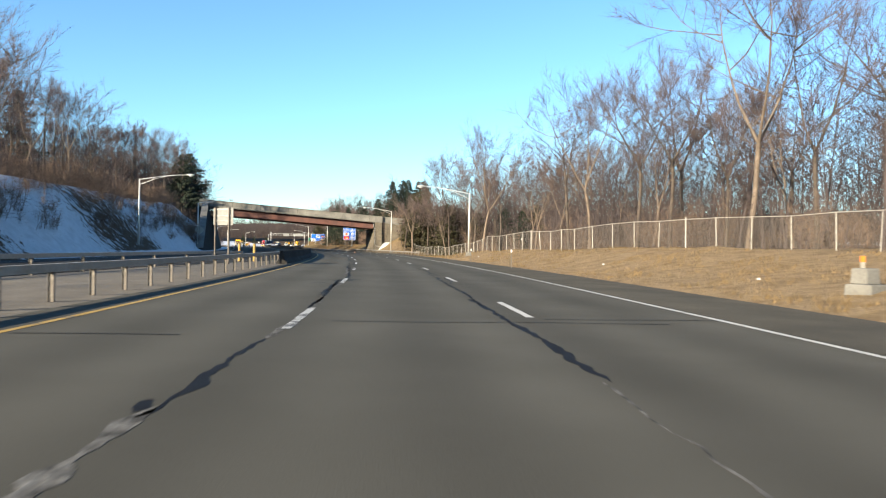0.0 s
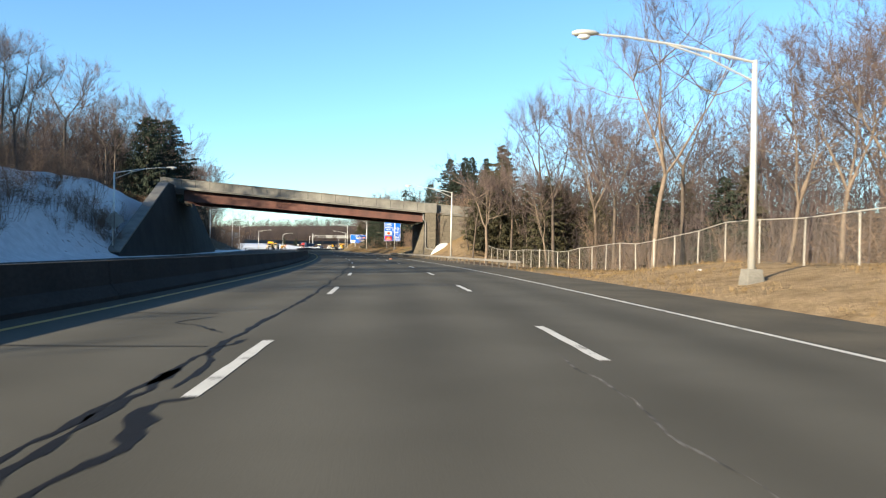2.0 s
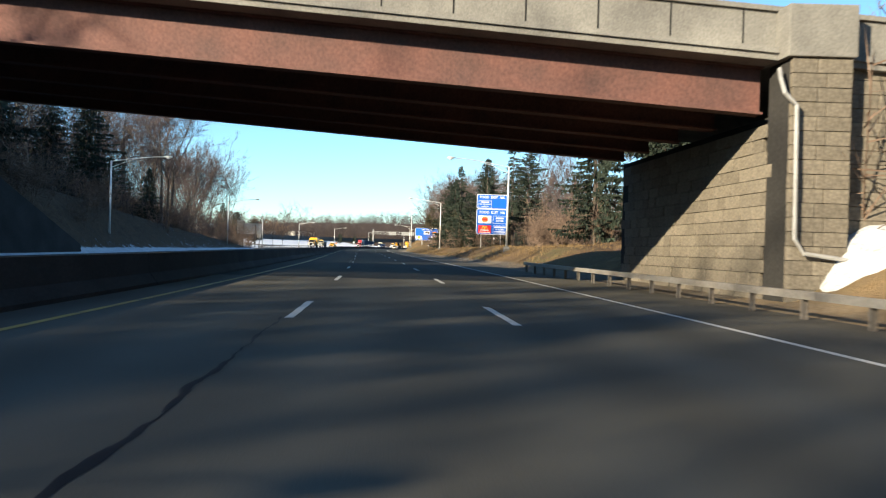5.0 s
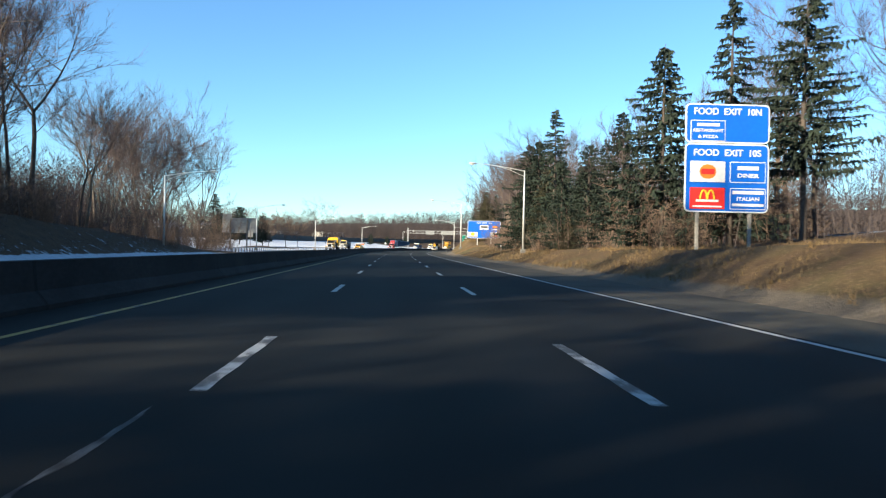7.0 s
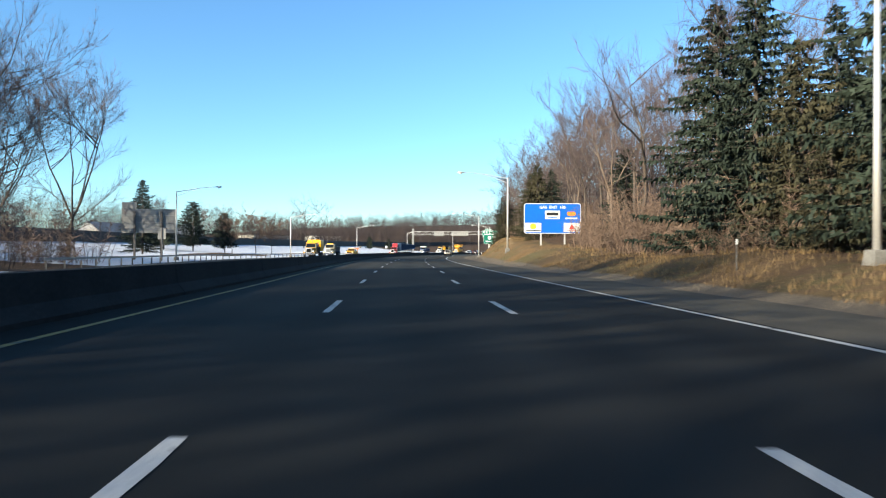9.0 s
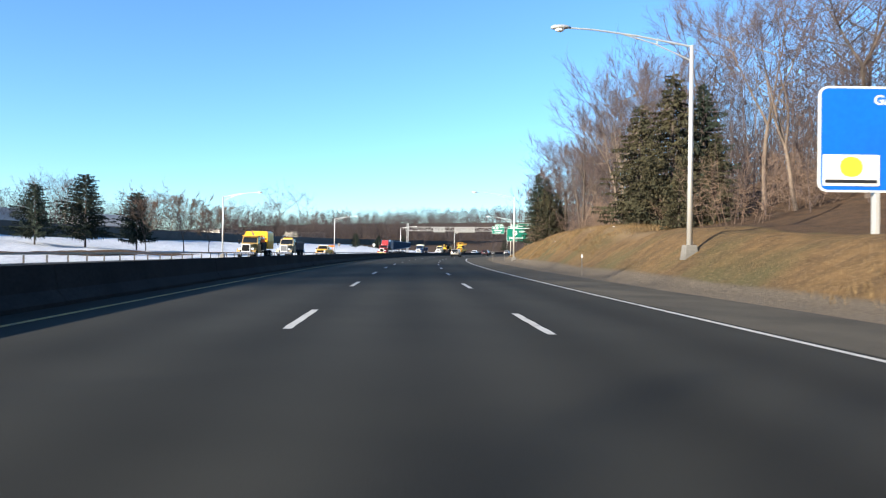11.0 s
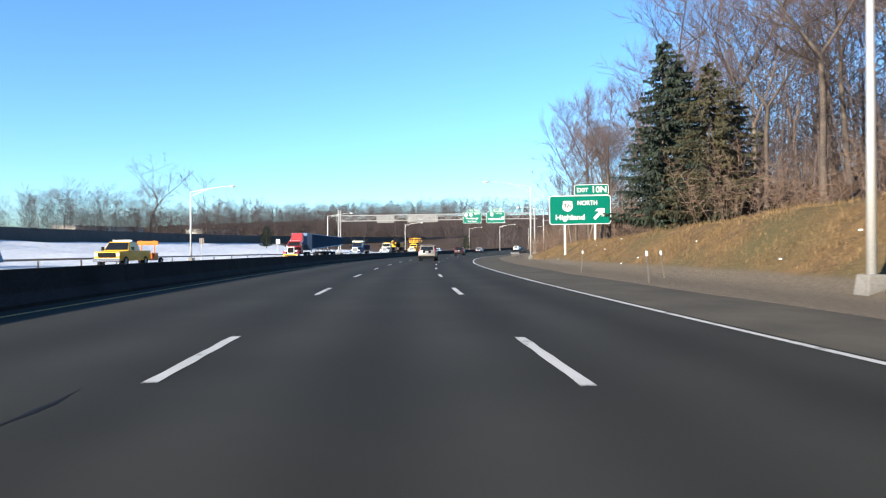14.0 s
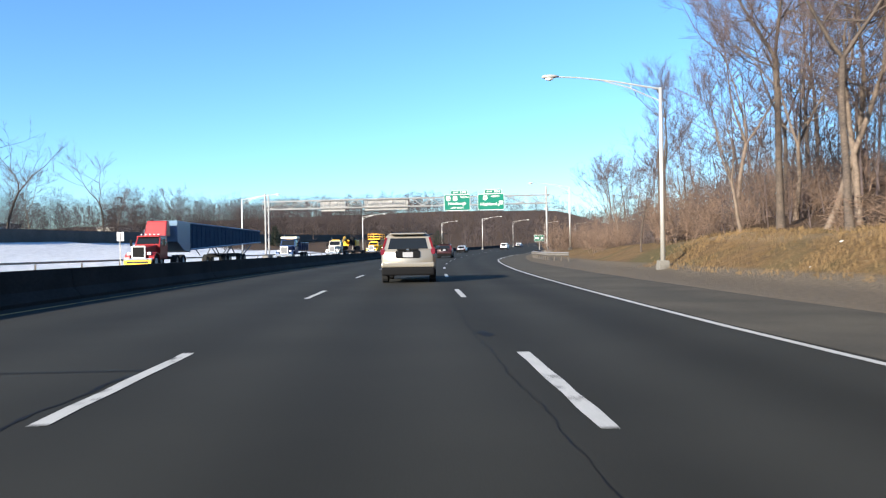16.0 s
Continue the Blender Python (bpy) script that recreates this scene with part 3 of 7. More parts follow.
def traced(knots, w, seed, material=SEALANT):
    """A seal or a spalled joint along a few knots, with an uneven width."""
    ks = np.array(knots, dtype=float)
    order = np.r_[0, np.cumsum(np.hypot(np.diff(ks[:, 0]), np.diff(ks[:, 1]) * 3))]
    n = max(8, int(order[-1] / 0.14))
    rows = []
    for i in range(n + 1):
        x = order[-1] * i / n
        s, u = float(np.interp(x, order, ks[:, 0])), float(np.interp(x, order, ks[:, 1]))
        s2, u2 = float(np.interp(x + 0.1, order, ks[:, 0])), float(np.interp(x + 0.1, order, ks[:, 1]))
        if i == n:
            s2, u2 = 2 * s - float(np.interp(x - 0.1, order, ks[:, 0])), 2 * u - float(np.interp(x - 0.1, order, ks[:, 1]))
        ln = math.hypot(s2 - s, u2 - u) or 1.0
        ws, wu = -(u2 - u) / ln, (s2 - s) / ln
        taper = min(1.0, i / 3 + 0.2, (n - i) / 3 + 0.2)
        ww = w * 0.78 * taper * max(0.25, 1.0 + 1.1 * rough(x, seed, 1.6, seed + 5) + 0.9 * rough(x, seed, 5.0, seed + 2))
        wob = 0.07 * rough(x, seed, 0.8, seed) + 0.05 * rough(x, seed, 3.0, seed)
        rows.append([W(s + ws * (wob - ww), u + wu * (wob - ww), 0.003), W(s + ws * (wob + ww), u + wu * (wob + ww), 0.003)])
    ob = raw("sealant" if material is SEALANT else "spalled_joint", Geo().strip(rows), material)
    ob.parent = SEALS


# along the joint between the left and the middle lane
traced(((-14, -1.95), (-9, -2.05), (-7.6, -2.0), (-6.2, -2.0)), 0.09, 2, SPALL)
traced(((-6.35, -2.12), (-5.95, -2.10)), 0.075, 31)
traced(((-6.5, -2.0), (-6.1, -1.92), (-4.8, -2.0), (-3.5, -2.0), (-2.5, -1.9)), 0.055, 1)
traced(((-2.5, -1.9), (0.8, -1.8), (5.0, -1.92)), 0.05, 3, SPALL)
traced(((0.8, -1.85), (6, -1.95), (13.1, -2.0)), 0.05, 33)
traced(((5.2, -2.0), (6.5, -2.0), (7.3, -2.0), (8.5, -2.0), (9.9, -2.0), (11.5, -2.0)), 0.06, 4)
traced(((6.0, -1.88), (9.0, -1.9), (12.5, -1.85)), 0.035, 34, SPALL)
traced(((10.6, -2.8), (11.1, -2.3)), 0.12, 55)
traced(((12.0, -2.05), (12.6, -1.75), (13.2, -1.45)), 0.30, 35)
traced(((13.4, -1.85), (15.6, -1.8), (18.8, -1.9)), 0.07, 5)
traced(((16.5, -2.0), (19.6, -2.0), (22.0, -2.1), (25.5, -2.15)), 0.10, 6, SPALL)
for c in (18.6, 20.9, 22.2):
    traced(((c, -2.05), (c + 0.45, -2.0)), 0.065, c)
traced(((24.0, -2.1), (26.5, -2.2), (29.5, -2.3), (33.0, -2.15)), 0.06, 7)
traced(((18.8, -1.9), (28.1, -2.1)), 0.03, 36)
traced(((31.5, -1.95), (33.2, -2.0), (34.0, -2.0), (35.3, -2.3), (37.3, -2.3), (37.5, -2.0), (40.3, -1.9), (42.0, -2.1), (45.1, -2.2), (48.6, -2.3)), 0.05, 8)
traced(((44.0, -1.95), (45.4, -1.9), (45.9, -1.78), (46.4, -1.9), (46.8, -2.0), (47.1, -1.98), (47.3, -1.78)), 0.075, 37)
traced(((47.6, -2.02), (48.4, -2.05), (49.0, -2.1), (49.6, -2.22), (50.1, -2.18), (50.7, -2.05)), 0.05, 57)
traced(((53.6, -3.1), (53.0, -3.4), (52.5, -3.5), (52.2, -3.1), (51.3, -2.5)), 0.03, 58)
traced(((44, -2.4), (49, -2.3), (57.6, -2.2), (62, -2.2), (66.2, -2.25), (73.3, -2.15), (77.9, -2.25), (84, -2.1), (95.9, -2.1), (98.6, -1.95)), 0.045, 9)
traced(((96.5, -2.0), (99.1, -1.92), (100.4, -2.02), (100.9, -2.02), (101.5, -1.82), (102.4, -1.72), (105.2, -1.68), (106.7, -1.82), (110.1, -1.8)), 0.06, 11)
traced(((99.3, -1.82), (101.8, -1.74), (103.6, -1.62)), 0.04, 38, SPALL)
traced(((110.1, -1.8), (116, -1.85), (122.5, -1.8), (134, -1.95)), 0.035, 13)
traced(((168.5, -2.05), (172, -2.0), (176, -2.05), (182, -2.0)), 0.035, 12, SPALL)
# along the joint between the middle and the right lane
traced(((-12, 1.38), (-6.8, 1.32), (-5.2, 1.4)), 0.02, 16, SPALL)
traced(((-5.2, 1.42), (-4.2, 1.4), (-2.3, 1.47), (-0.3, 1.38), (4.5, 1.33)), 0.055, 14)
traced(((3.0, 1.35), (6.0, 1.42), (8.8, 1.38), (10.9, 1.42), (14.9, 1.4), (19.5, 1.42)), 0.045, 15)
traced(((15.5, 1.66), (12.6, 1.7), (11.4, 1.52), (11.0, 1.44)), 0.035, 59)
traced(((17.5, 1.62), (19.3, 1.58), (20.8, 1.48), (22.5, 1.6), (24.4, 1.5), (28.1, 1.4)), 0.045, 39)
traced(((18.0, 1.75), (19.3, 1.66), (20.2, 1.56)), 0.02, 60)
for c in (30, 34.2, 38.5, 44.8, 47.3, 59.5, 63):
    traced(((c, 1.46), (c + 1.5, 1.40), (c + 2.6, 1.5)), 0.014, c, SPALL)
traced(((98.5, 1.62), (99.8, 1.58), (101.2, 1.5), (103, 1.42), (105, 1.4), (106.9, 1.42)), 0.03, 18)
traced(((99.2, 1.36), (100.8, 1.30), (102.4, 1.36)), 0.03, 61, SPALL)
traced(((167.5, 1.62), (169.5, 1.45), (172.0, 1.5)), 0.045, 62)
traced(((352, -2.3), (366, -2.28)), 0.03, 19)
traced(((380, -2.1), (392, -2.12)), 0.03, 20)
traced(((389, -2.1), (394, -2.25), (395.3, -2.05), (398, -2.1)), 0.045, 40)
traced(((401, -2.05), (412, -2.08), (416.6, -2.0), (417.1, -1.8), (417.2, -2.3)), 0.035, 21)
traced(((376, 1.5), (400, 1.52), (430, 1.5)), 0.006, 22)
traced(((419.2, 1.6), (419.9, 1.6)), 0.11, 41)
for s, a, b in ((-0.4, -1.3, 3.8), (0.2, 2.0, 4.9), (-2.2, -5.0, -3.0), (12.6, -4.9, -2.2), (13.1, 2.6, 4.0), (24.8, -4.6, -2.0), (28.5, -4.4, -1.2),
                (39.0, -5, -2.6), (50.0, -5, -2.4), (54, -4.6, -3.2), (395.4, -4.8, 4.0), (417.2, -5.2, -1.9), (61.2, -4.9, -2.3), (172, -4.4, -1.9)):
    cross_seal(s, a, b, 0.03, s)

# ---- overpass ----
def build_overpass():
    br = thing("overpass", Matrix.Identity(4), "stained concrete and rusty steel girder road overpass", "bridge")

    def q(u, v, z):
        """u across the motorway, v metres behind the near face of the slightly skewed deck."""
        return W(140.5 - (u - 9.5) * 0.10 + v, u, z)

    def soffit(u):
        return 4.9 + 0.068 * (9.5 - u)

    def crown(u):
        return 7.42 + 0.075 * (9.5 - u)
    us = np.linspace(16.0, -25.6, 31)
    for name, v0, v1, lo, hi, material, label in (("parapet", 0.0, 0.35, lambda u: crown(u) - 0.92, crown, CONCRETE, "weathered concrete parapet with panel joints"),
                                                  ("parapet", 11.8, 12.1, lambda u: crown(u) - 0.92, crown, CONCRETE, "weathered concrete parapet with panel joints"),
                                                  ("deck", -0.12, 12.2, lambda u: crown(u) - 1.26, lambda u: crown(u) - 0.92, CONCRETE, "stained concrete deck slab"),
                                                  ("coping", -0.09, 0.42, crown, lambda u: crown(u) + 0.13, CONCRETE, "concrete coping")):
        g = Geo()
        g.loft([[q(u, v0, lo(u)), q(u, v1, lo(u)), q(u, v1, hi(u)), q(u, v0, hi(u))] for u in us])
        part(name, g, material, br, label)
    for u in np.arange(8.6, -25, -1.85):
        joint = Geo()
        joint.loft([[q(u + d, -0.010, crown(u) - 0.90), q(u + d, 0.0, crown(u) - 0.90), q(u + d, 0.0, crown(u) - 0.01), q(u + d, -0.010, crown(u) - 0.01)] for d in (-0.02, 0.02)])
        part("panel_joint", joint, CONCRETE_DARK, br, "dark open joint between parapet panels")
    ledge = Geo()
    ledge.loft([[q(u, -0.20, crown(u) - 1.10), q(u, -0.12, crown(u) - 1.10), q(u, -0.12, crown(u) - 0.96), q(u, -0.18, crown(u) - 0.98)] for u in us])
    part("ledge", ledge, CONCRETE, br)
    gu = np.linspace(9.45, -22.6, 23)
    for v in (0.75, 3.3, 5.9, 8.5, 11.1):
        g = Geo()
        for w, z0, z1 in ((0.20, 0.0, 0.05), (0.02, 0.05, 1.0), (0.20, 0.97, 1.0)):
            g.loft([[q(u, v - w, soffit(u) + z0 * (crown(u) - 1.26 - soffit(u))), q(u, v + w, soffit(u) + z0 * (crown(u) - 1.26 - soffit(u))),
                     q(u, v + w, soffit(u) + z1 * (crown(u) - 1.26 - soffit(u))), q(u, v - w, soffit(u) + z1 * (crown(u) - 1.26 - soffit(u)))] for u in gu])
        part("girder", g, RUST, br, "rust-red steel plate girder")
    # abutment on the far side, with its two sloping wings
    # Its colour is darkened for the shade it stands in.
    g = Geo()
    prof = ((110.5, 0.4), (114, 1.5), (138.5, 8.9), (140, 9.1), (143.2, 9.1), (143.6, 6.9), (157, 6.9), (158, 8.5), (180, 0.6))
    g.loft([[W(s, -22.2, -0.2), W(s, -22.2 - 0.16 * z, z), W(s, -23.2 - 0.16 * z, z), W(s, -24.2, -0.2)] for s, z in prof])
    part("abutment", g, CONCRETE_DARK, br, "concrete abutment with sloping wings, coloured dark for shade")
    g = Geo()
    g.loft([[W(s, -22.2 - 0.16 * z + 0.06, z - 0.02), W(s, -23.2 - 0.16 * z - 0.1, z - 0.02), W(s, -23.2 - 0.16 * z - 0.1, z + 0.16), W(s, -22.2 - 0.16 * z + 0.06, z + 0.16)] for s, z in prof[:3]])
    part("wing_coping", g, CONCRETE, br, "pale coping along the sloping wing")
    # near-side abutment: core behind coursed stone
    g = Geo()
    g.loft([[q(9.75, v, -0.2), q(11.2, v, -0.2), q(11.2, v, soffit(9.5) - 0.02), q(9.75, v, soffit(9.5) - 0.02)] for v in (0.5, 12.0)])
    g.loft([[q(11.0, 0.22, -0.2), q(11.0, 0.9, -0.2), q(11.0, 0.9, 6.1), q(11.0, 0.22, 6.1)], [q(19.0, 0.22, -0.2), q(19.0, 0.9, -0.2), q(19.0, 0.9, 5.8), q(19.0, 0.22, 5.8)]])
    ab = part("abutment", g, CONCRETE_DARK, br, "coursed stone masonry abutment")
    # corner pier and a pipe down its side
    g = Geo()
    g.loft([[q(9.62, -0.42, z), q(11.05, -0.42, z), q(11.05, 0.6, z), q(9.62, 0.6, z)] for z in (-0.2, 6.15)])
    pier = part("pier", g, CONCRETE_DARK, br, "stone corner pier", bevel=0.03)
    g = Geo()
    g.loft([[q(9.45, -0.62, z), q(11.15, -0.62, z), q(11.15, 0.7, z), q(9.45, 0.7, z)] for z in (6.15, 7.46)])
    part("pier_cap", g, CONCRETE, br, bevel=0.03)
    g = Geo()
    g.tube([q(9.40, -0.3, 5.9), q(9.30, -0.55, 5.6), q(9.32, -0.72, 5.2), q(9.62, -0.72, 4.9), q(9.66, -0.72, 1.6), q(9.9, -0.72, 1.25), q(11.2, -0.70, 1.1)], 0.055, 8)
    part("pipe", g, STEEL, br, "grey drain pipe")
    widths = (0.62, 0.85, 1.1, 0.5)
    stones = [mesh_of("stone", Geo().box(0, 0, 0, w, 0.16, 0.35), STONE, bevel=0.016) for w in widths]
    rnd = random.Random(5)

    def course(place, length, zs, turn, under):
        for r, z in enumerate(zs):
            x = 0.0 if under is pier else -0.3 * (r % 2)
            while x < length - 0.25:
                k = rnd.randrange(4)
                if under is pier:
                    k = (0, 1)[r % 2] if x == 0 else (1, 0)[r % 2]
                w = widths[k]
                if x + w / 2 > 0:
                    ob = new("stone", stones[k])
                    ob.parent = under
                    ob.matrix_world = Matrix.Translation(place(x + w / 2, z)) @ Matrix.Rotation(turn, 4, "Z") @ Matrix.Translation((0, rnd.uniform(-0.02, 0.02), 0))
                x += w + 0.012
    hd = heading(140)
    course(lambda x, z: q(11.1 + x, 0.16, z), 7.8, [0.36 * i for i in range(1, 17)], hd - 0.1, ab)
    course(lambda x, z: q(9.71, 0.65 + x, z), 10.6, [0.36 * i for i in range(0, 13)], hd + math.pi / 2, ab)
    course(lambda x, z: q(9.60 + x, -0.46, z), 1.5, [0.36 * i for i in range(0, 17)], hd - 0.1, pier)
    return br


def snow_heap():
    g = Geo()
    rings = []
    for f, h in ((1.0, -0.10), (0.92, 0.06), (0.78, 0.17), (0.62, 0.26), (0.45, 0.30), (0.28, 0.36), (0.12, 0.38)):
        ring = []
        for k in range(30):
            an = 2 * math.pi * k / 30
            r = f * (1 + 0.25 * rough(math.cos(an) * 2, math.sin(an) * 2, 1.0, 4))
            u, s = 11.55 + 1.35 * r * math.cos(an), 140.2 + 1.6 * r * math.sin(an)
            ring.append(W(s, u, max(ground_z(s, u), 0.0) + h * (1 + 0.6 * rough(s, u, 1.4, 6)) + 0.25 * max(0.0, s - 139.0) * (1 - f)))
        rings.append(ring)
    g.loft(rings)
    ob = new("snow_heap", mesh_of("snow_heap", g, SNOW, flat=False))
    tagged(ob, "heap of old white snow against the stone wing wall", "snow heap")


SNOW = mat("old_snow", (0.52, 0.52, 0.52), 0.8, vary=0.3, scale=1.5, fine=9, bump=0.8, second=(0.32, 0.31, 0.29))


STONE = mat("bluestone", (0.160, 0.136, 0.102), 0.9, vary=0.3, scale=1.1, fine=12, bump=0.7, second=(0.095, 0.082, 0.063), island=0.28)
build_overpass()
snow_heap()


# ---- concrete median barrier, in cast lengths ----
BARRIER_LINE = ((33, 60, 255, 302, 361, 425, 600), (-6.25, -6.15, -6.25, -7.0, -7.42, -8.15, -9.05))


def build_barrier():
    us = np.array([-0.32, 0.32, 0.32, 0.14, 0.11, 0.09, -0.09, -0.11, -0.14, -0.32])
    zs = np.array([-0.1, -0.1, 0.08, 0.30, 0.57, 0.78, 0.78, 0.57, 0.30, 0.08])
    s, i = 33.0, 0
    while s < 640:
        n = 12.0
        b = thing("median_barrier", Matrix.Identity(4), "weathered concrete median barrier length, coloured dark for shade", "barrier", "median barriers")
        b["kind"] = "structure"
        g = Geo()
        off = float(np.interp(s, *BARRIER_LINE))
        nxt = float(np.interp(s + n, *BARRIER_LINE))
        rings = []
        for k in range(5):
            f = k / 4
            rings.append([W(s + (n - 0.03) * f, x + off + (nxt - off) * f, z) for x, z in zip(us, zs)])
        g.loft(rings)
        # The shaded face towards the lanes is painted in by the dark concrete.
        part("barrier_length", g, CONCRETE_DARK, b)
        s += n
        i += 1


build_barrier()


# ---- guardrails ----
WPROF = ((0.0, -0.155), (0.04, -0.115), (0.085, -0.095), (0.085, -0.06), (0.01, -0.02), (0.01, 0.02), (0.085, 0.06), (0.085, 0.095), (0.04, 0.115), (0.0, 0.155))


def guardrail(name, s0, s1, u, zrail, label, side=1, box=False, spacing=1.9, post_h=0.75):
    """A rail on posts; side: which way its face looks; box: a square tube in place of the folded sheet."""
    f = u if callable(u) else (lambda s: u)
    gr = thing(name, Matrix.Identity(4), label, "guardrail")
    g = Geo()
    n = int((s1 - s0) / 2)
    rings = []
    for i in range(n + 1):
        s = s0 + (s1 - s0) * i / n
        if box:
            ring = [(-0.075, -0.075), (0.075, -0.075), (0.075, 0.075), (-0.075, 0.075)]
        else:
            ring = [(side * x, z) for x, z in WPROF] + [(side * (x - 0.008), z) for x, z in reversed(WPROF)]
        rings.append([W(s, f(s) + x, zrail + z) for x, z in ring])
    g.loft(rings)
    part("rail", g, RAIL, gr)
    pm = Geo()
    for x in (-0.05, 0.05):
        pm.box(x, 0, -0.3, 0.008, 0.07, post_h + 0.25)
    pm.box(0, 0, -0.3, 0.1, 0.008, post_h + 0.25)
    pm = mesh_of("post", pm, POST)
    s = s0 + 0.4
    while s < s1:
        ob = new("post", pm)
        ob.parent = gr
        ob.matrix_world = stand(s, f(s) - side * (0.06 if not box else 0.0), max(0, ground_z(s, f(s))) if abs(f(s)) > 8 else 0)
        s += spacing
    return gr


guardrail("guardrail", -30, 42, -6.7, 0.62, "weathered box-beam guardrail on steel posts beside the median", 1, True, 1.9, 0.6)
guardrail("guardrail", -30, 36, lambda s: far_inner(s) + 0.3, 0.62, "weathered box-beam guardrail of the opposite carriageway", -1, True, 3.6, 0.6)
guardrail("guardrail", 86, 161, lambda s: float(np.interp(s, [86, 90, 100, 140, 161], [8.4, 8.0, 7.55, 7.5, 7.5])), 0.44, "weathered pale box-beam guardrail in front of the chain-link fence", -1, True, 1.9, 0.45)
guardrail("guardrail", 276, 400, lambda s: far_edge(s) - 0.9, 0.6, "low steel guardrail beside the snow field", 1, True, 3.0, 0.55)
guardrail("guardrail", 400, 640, lambda s: far_edge(s) - 0.9, 0.6, "low steel guardrail beside the snow field", 1, True, 6.0, 0.55)
guardrail("guardrail", 468, 520, lambda s: float(np.interp(s, [468, 474, 490, 520], [11.5, 10.4, 10.2, 12.5])), 0.55, "pale guardrail before the sign gantry post", -1, False, 1.9, 0.62)


# ---- chain-link fence ----
def fence_u(s):
    return float(np.interp(s, [-40, 20, 45, 70, 88, 120, 130], [20.5, 19.8, 15.2, 14.2, 14.8, 15.0, 15.0]))


def wire_material():
    m = bpy.data.materials.new("chain_link_mesh")
    m.use_nodes = True
    nt = m.node_tree
    b = nt.nodes["Principled BSDF"]
    b.inputs["Base Color"].default_value = (0.16, 0.14, 0.115, 1)
    b.inputs["Metallic"].default_value, b.inputs["Roughness"].default_value = 0.4, 0.55
    uv = nt.nodes.new("ShaderNodeUVMap")
    vals = []
    sep = nt.nodes.new("ShaderNodeSeparateXYZ")
    nt.links.new(uv.outputs[0], sep.inputs[0])
    for sign in (1, -1):
        a = nt.nodes.new("ShaderNodeMath")
        a.operation = "MULTIPLY_ADD"
        nt.links.new(sep.outputs["Y"], a.inputs[0])
        a.inputs[1].default_value = sign
        nt.links.new(sep.outputs["X"], a.inputs[2])
        f = nt.nodes.new("ShaderNodeMath")
        f.operation = "PINGPONG"
        nt.links.new(a.outputs[0], f.inputs[0])
        f.inputs[1].default_value = 0.035
        c = nt.nodes.new("ShaderNodeMath")
        c.operation = "LESS_THAN"
        nt.links.new(f.outputs[0], c.inputs[0])
        c.inputs[1].default_value = 0.0042
        vals.append(c.outputs[0])
    mx = nt.nodes.new("ShaderNodeMath")
    mx.operation = "MAXIMUM"
    nt.links.new(vals[0], mx.inputs[0])
    nt.links.new(vals[1], mx.inputs[1])
    nt.links.new(mx.outputs[0], b.inputs["Alpha"])
    return m


WIRE = wire_material()
FENCEGREY = mat("fence_pipe", (0.42, 0.39, 0.34), 0.55, 0.4, vary=0.15, scale=2, fine=20, bump=0.05)


def build_fence(s0, s1):
    fc = thing("chain_link_fence", Matrix.Identity(4), "chain-link fence with pale pipe posts and top rail", "fence")
    rnd = random.Random(8)
    pm = mesh_of("post", Geo().tube([(0, 0, -0.3), (0, 0, 1.74)], 0.03, 8), FENCEGREY)
    thick = mesh_of("post", Geo().tube([(0, 0, -0.3), (0, 0, 1.84)], 0.045, 8), FENCEGREY)
    tops, sheet, uvs = [], [], []
    s, i = s0, 0
    while s <= s1:
        u = fence_u(s)
        z = ground_z(s, u)
        ob = new("post", thick if i % 9 == 4 else pm)
        ob.parent = fc
        lean = rnd.uniform(-2, 2) if not 52 < s < 60 else rnd.uniform(-14, 14)
        ob.matrix_world = stand(s, u, z) @ pose(0, 0, 0, lean, rnd.uniform(-1.5, 1.5), 0)
        tops.append(W(s, u, z + 1.72 + rnd.uniform(-0.02, 0.02)))
        sheet.append([W(s, u, z + 0.03), W(s, u, z + 1.70)])
        uvs.append(s)
        s += 2.75
        i += 1
    part("top_rail", Geo().tube(tops, 0.022, 6), FENCEGREY, fc)
    g = Geo().strip(sheet)
    ob = part("wire_mesh", g, WIRE, fc, "grey woven wire mesh")
    me = ob.data
    lay = me.uv_layers.new(name="UVMap")
    for poly in me.polygons:
        for li in poly.loop_indices:
            vi = me.loops[li].vertex_index
            lay.data[li].uv = (uvs[vi // 2], 1.8 * (vi % 2))
    return fc


build_fence(-30, 128)


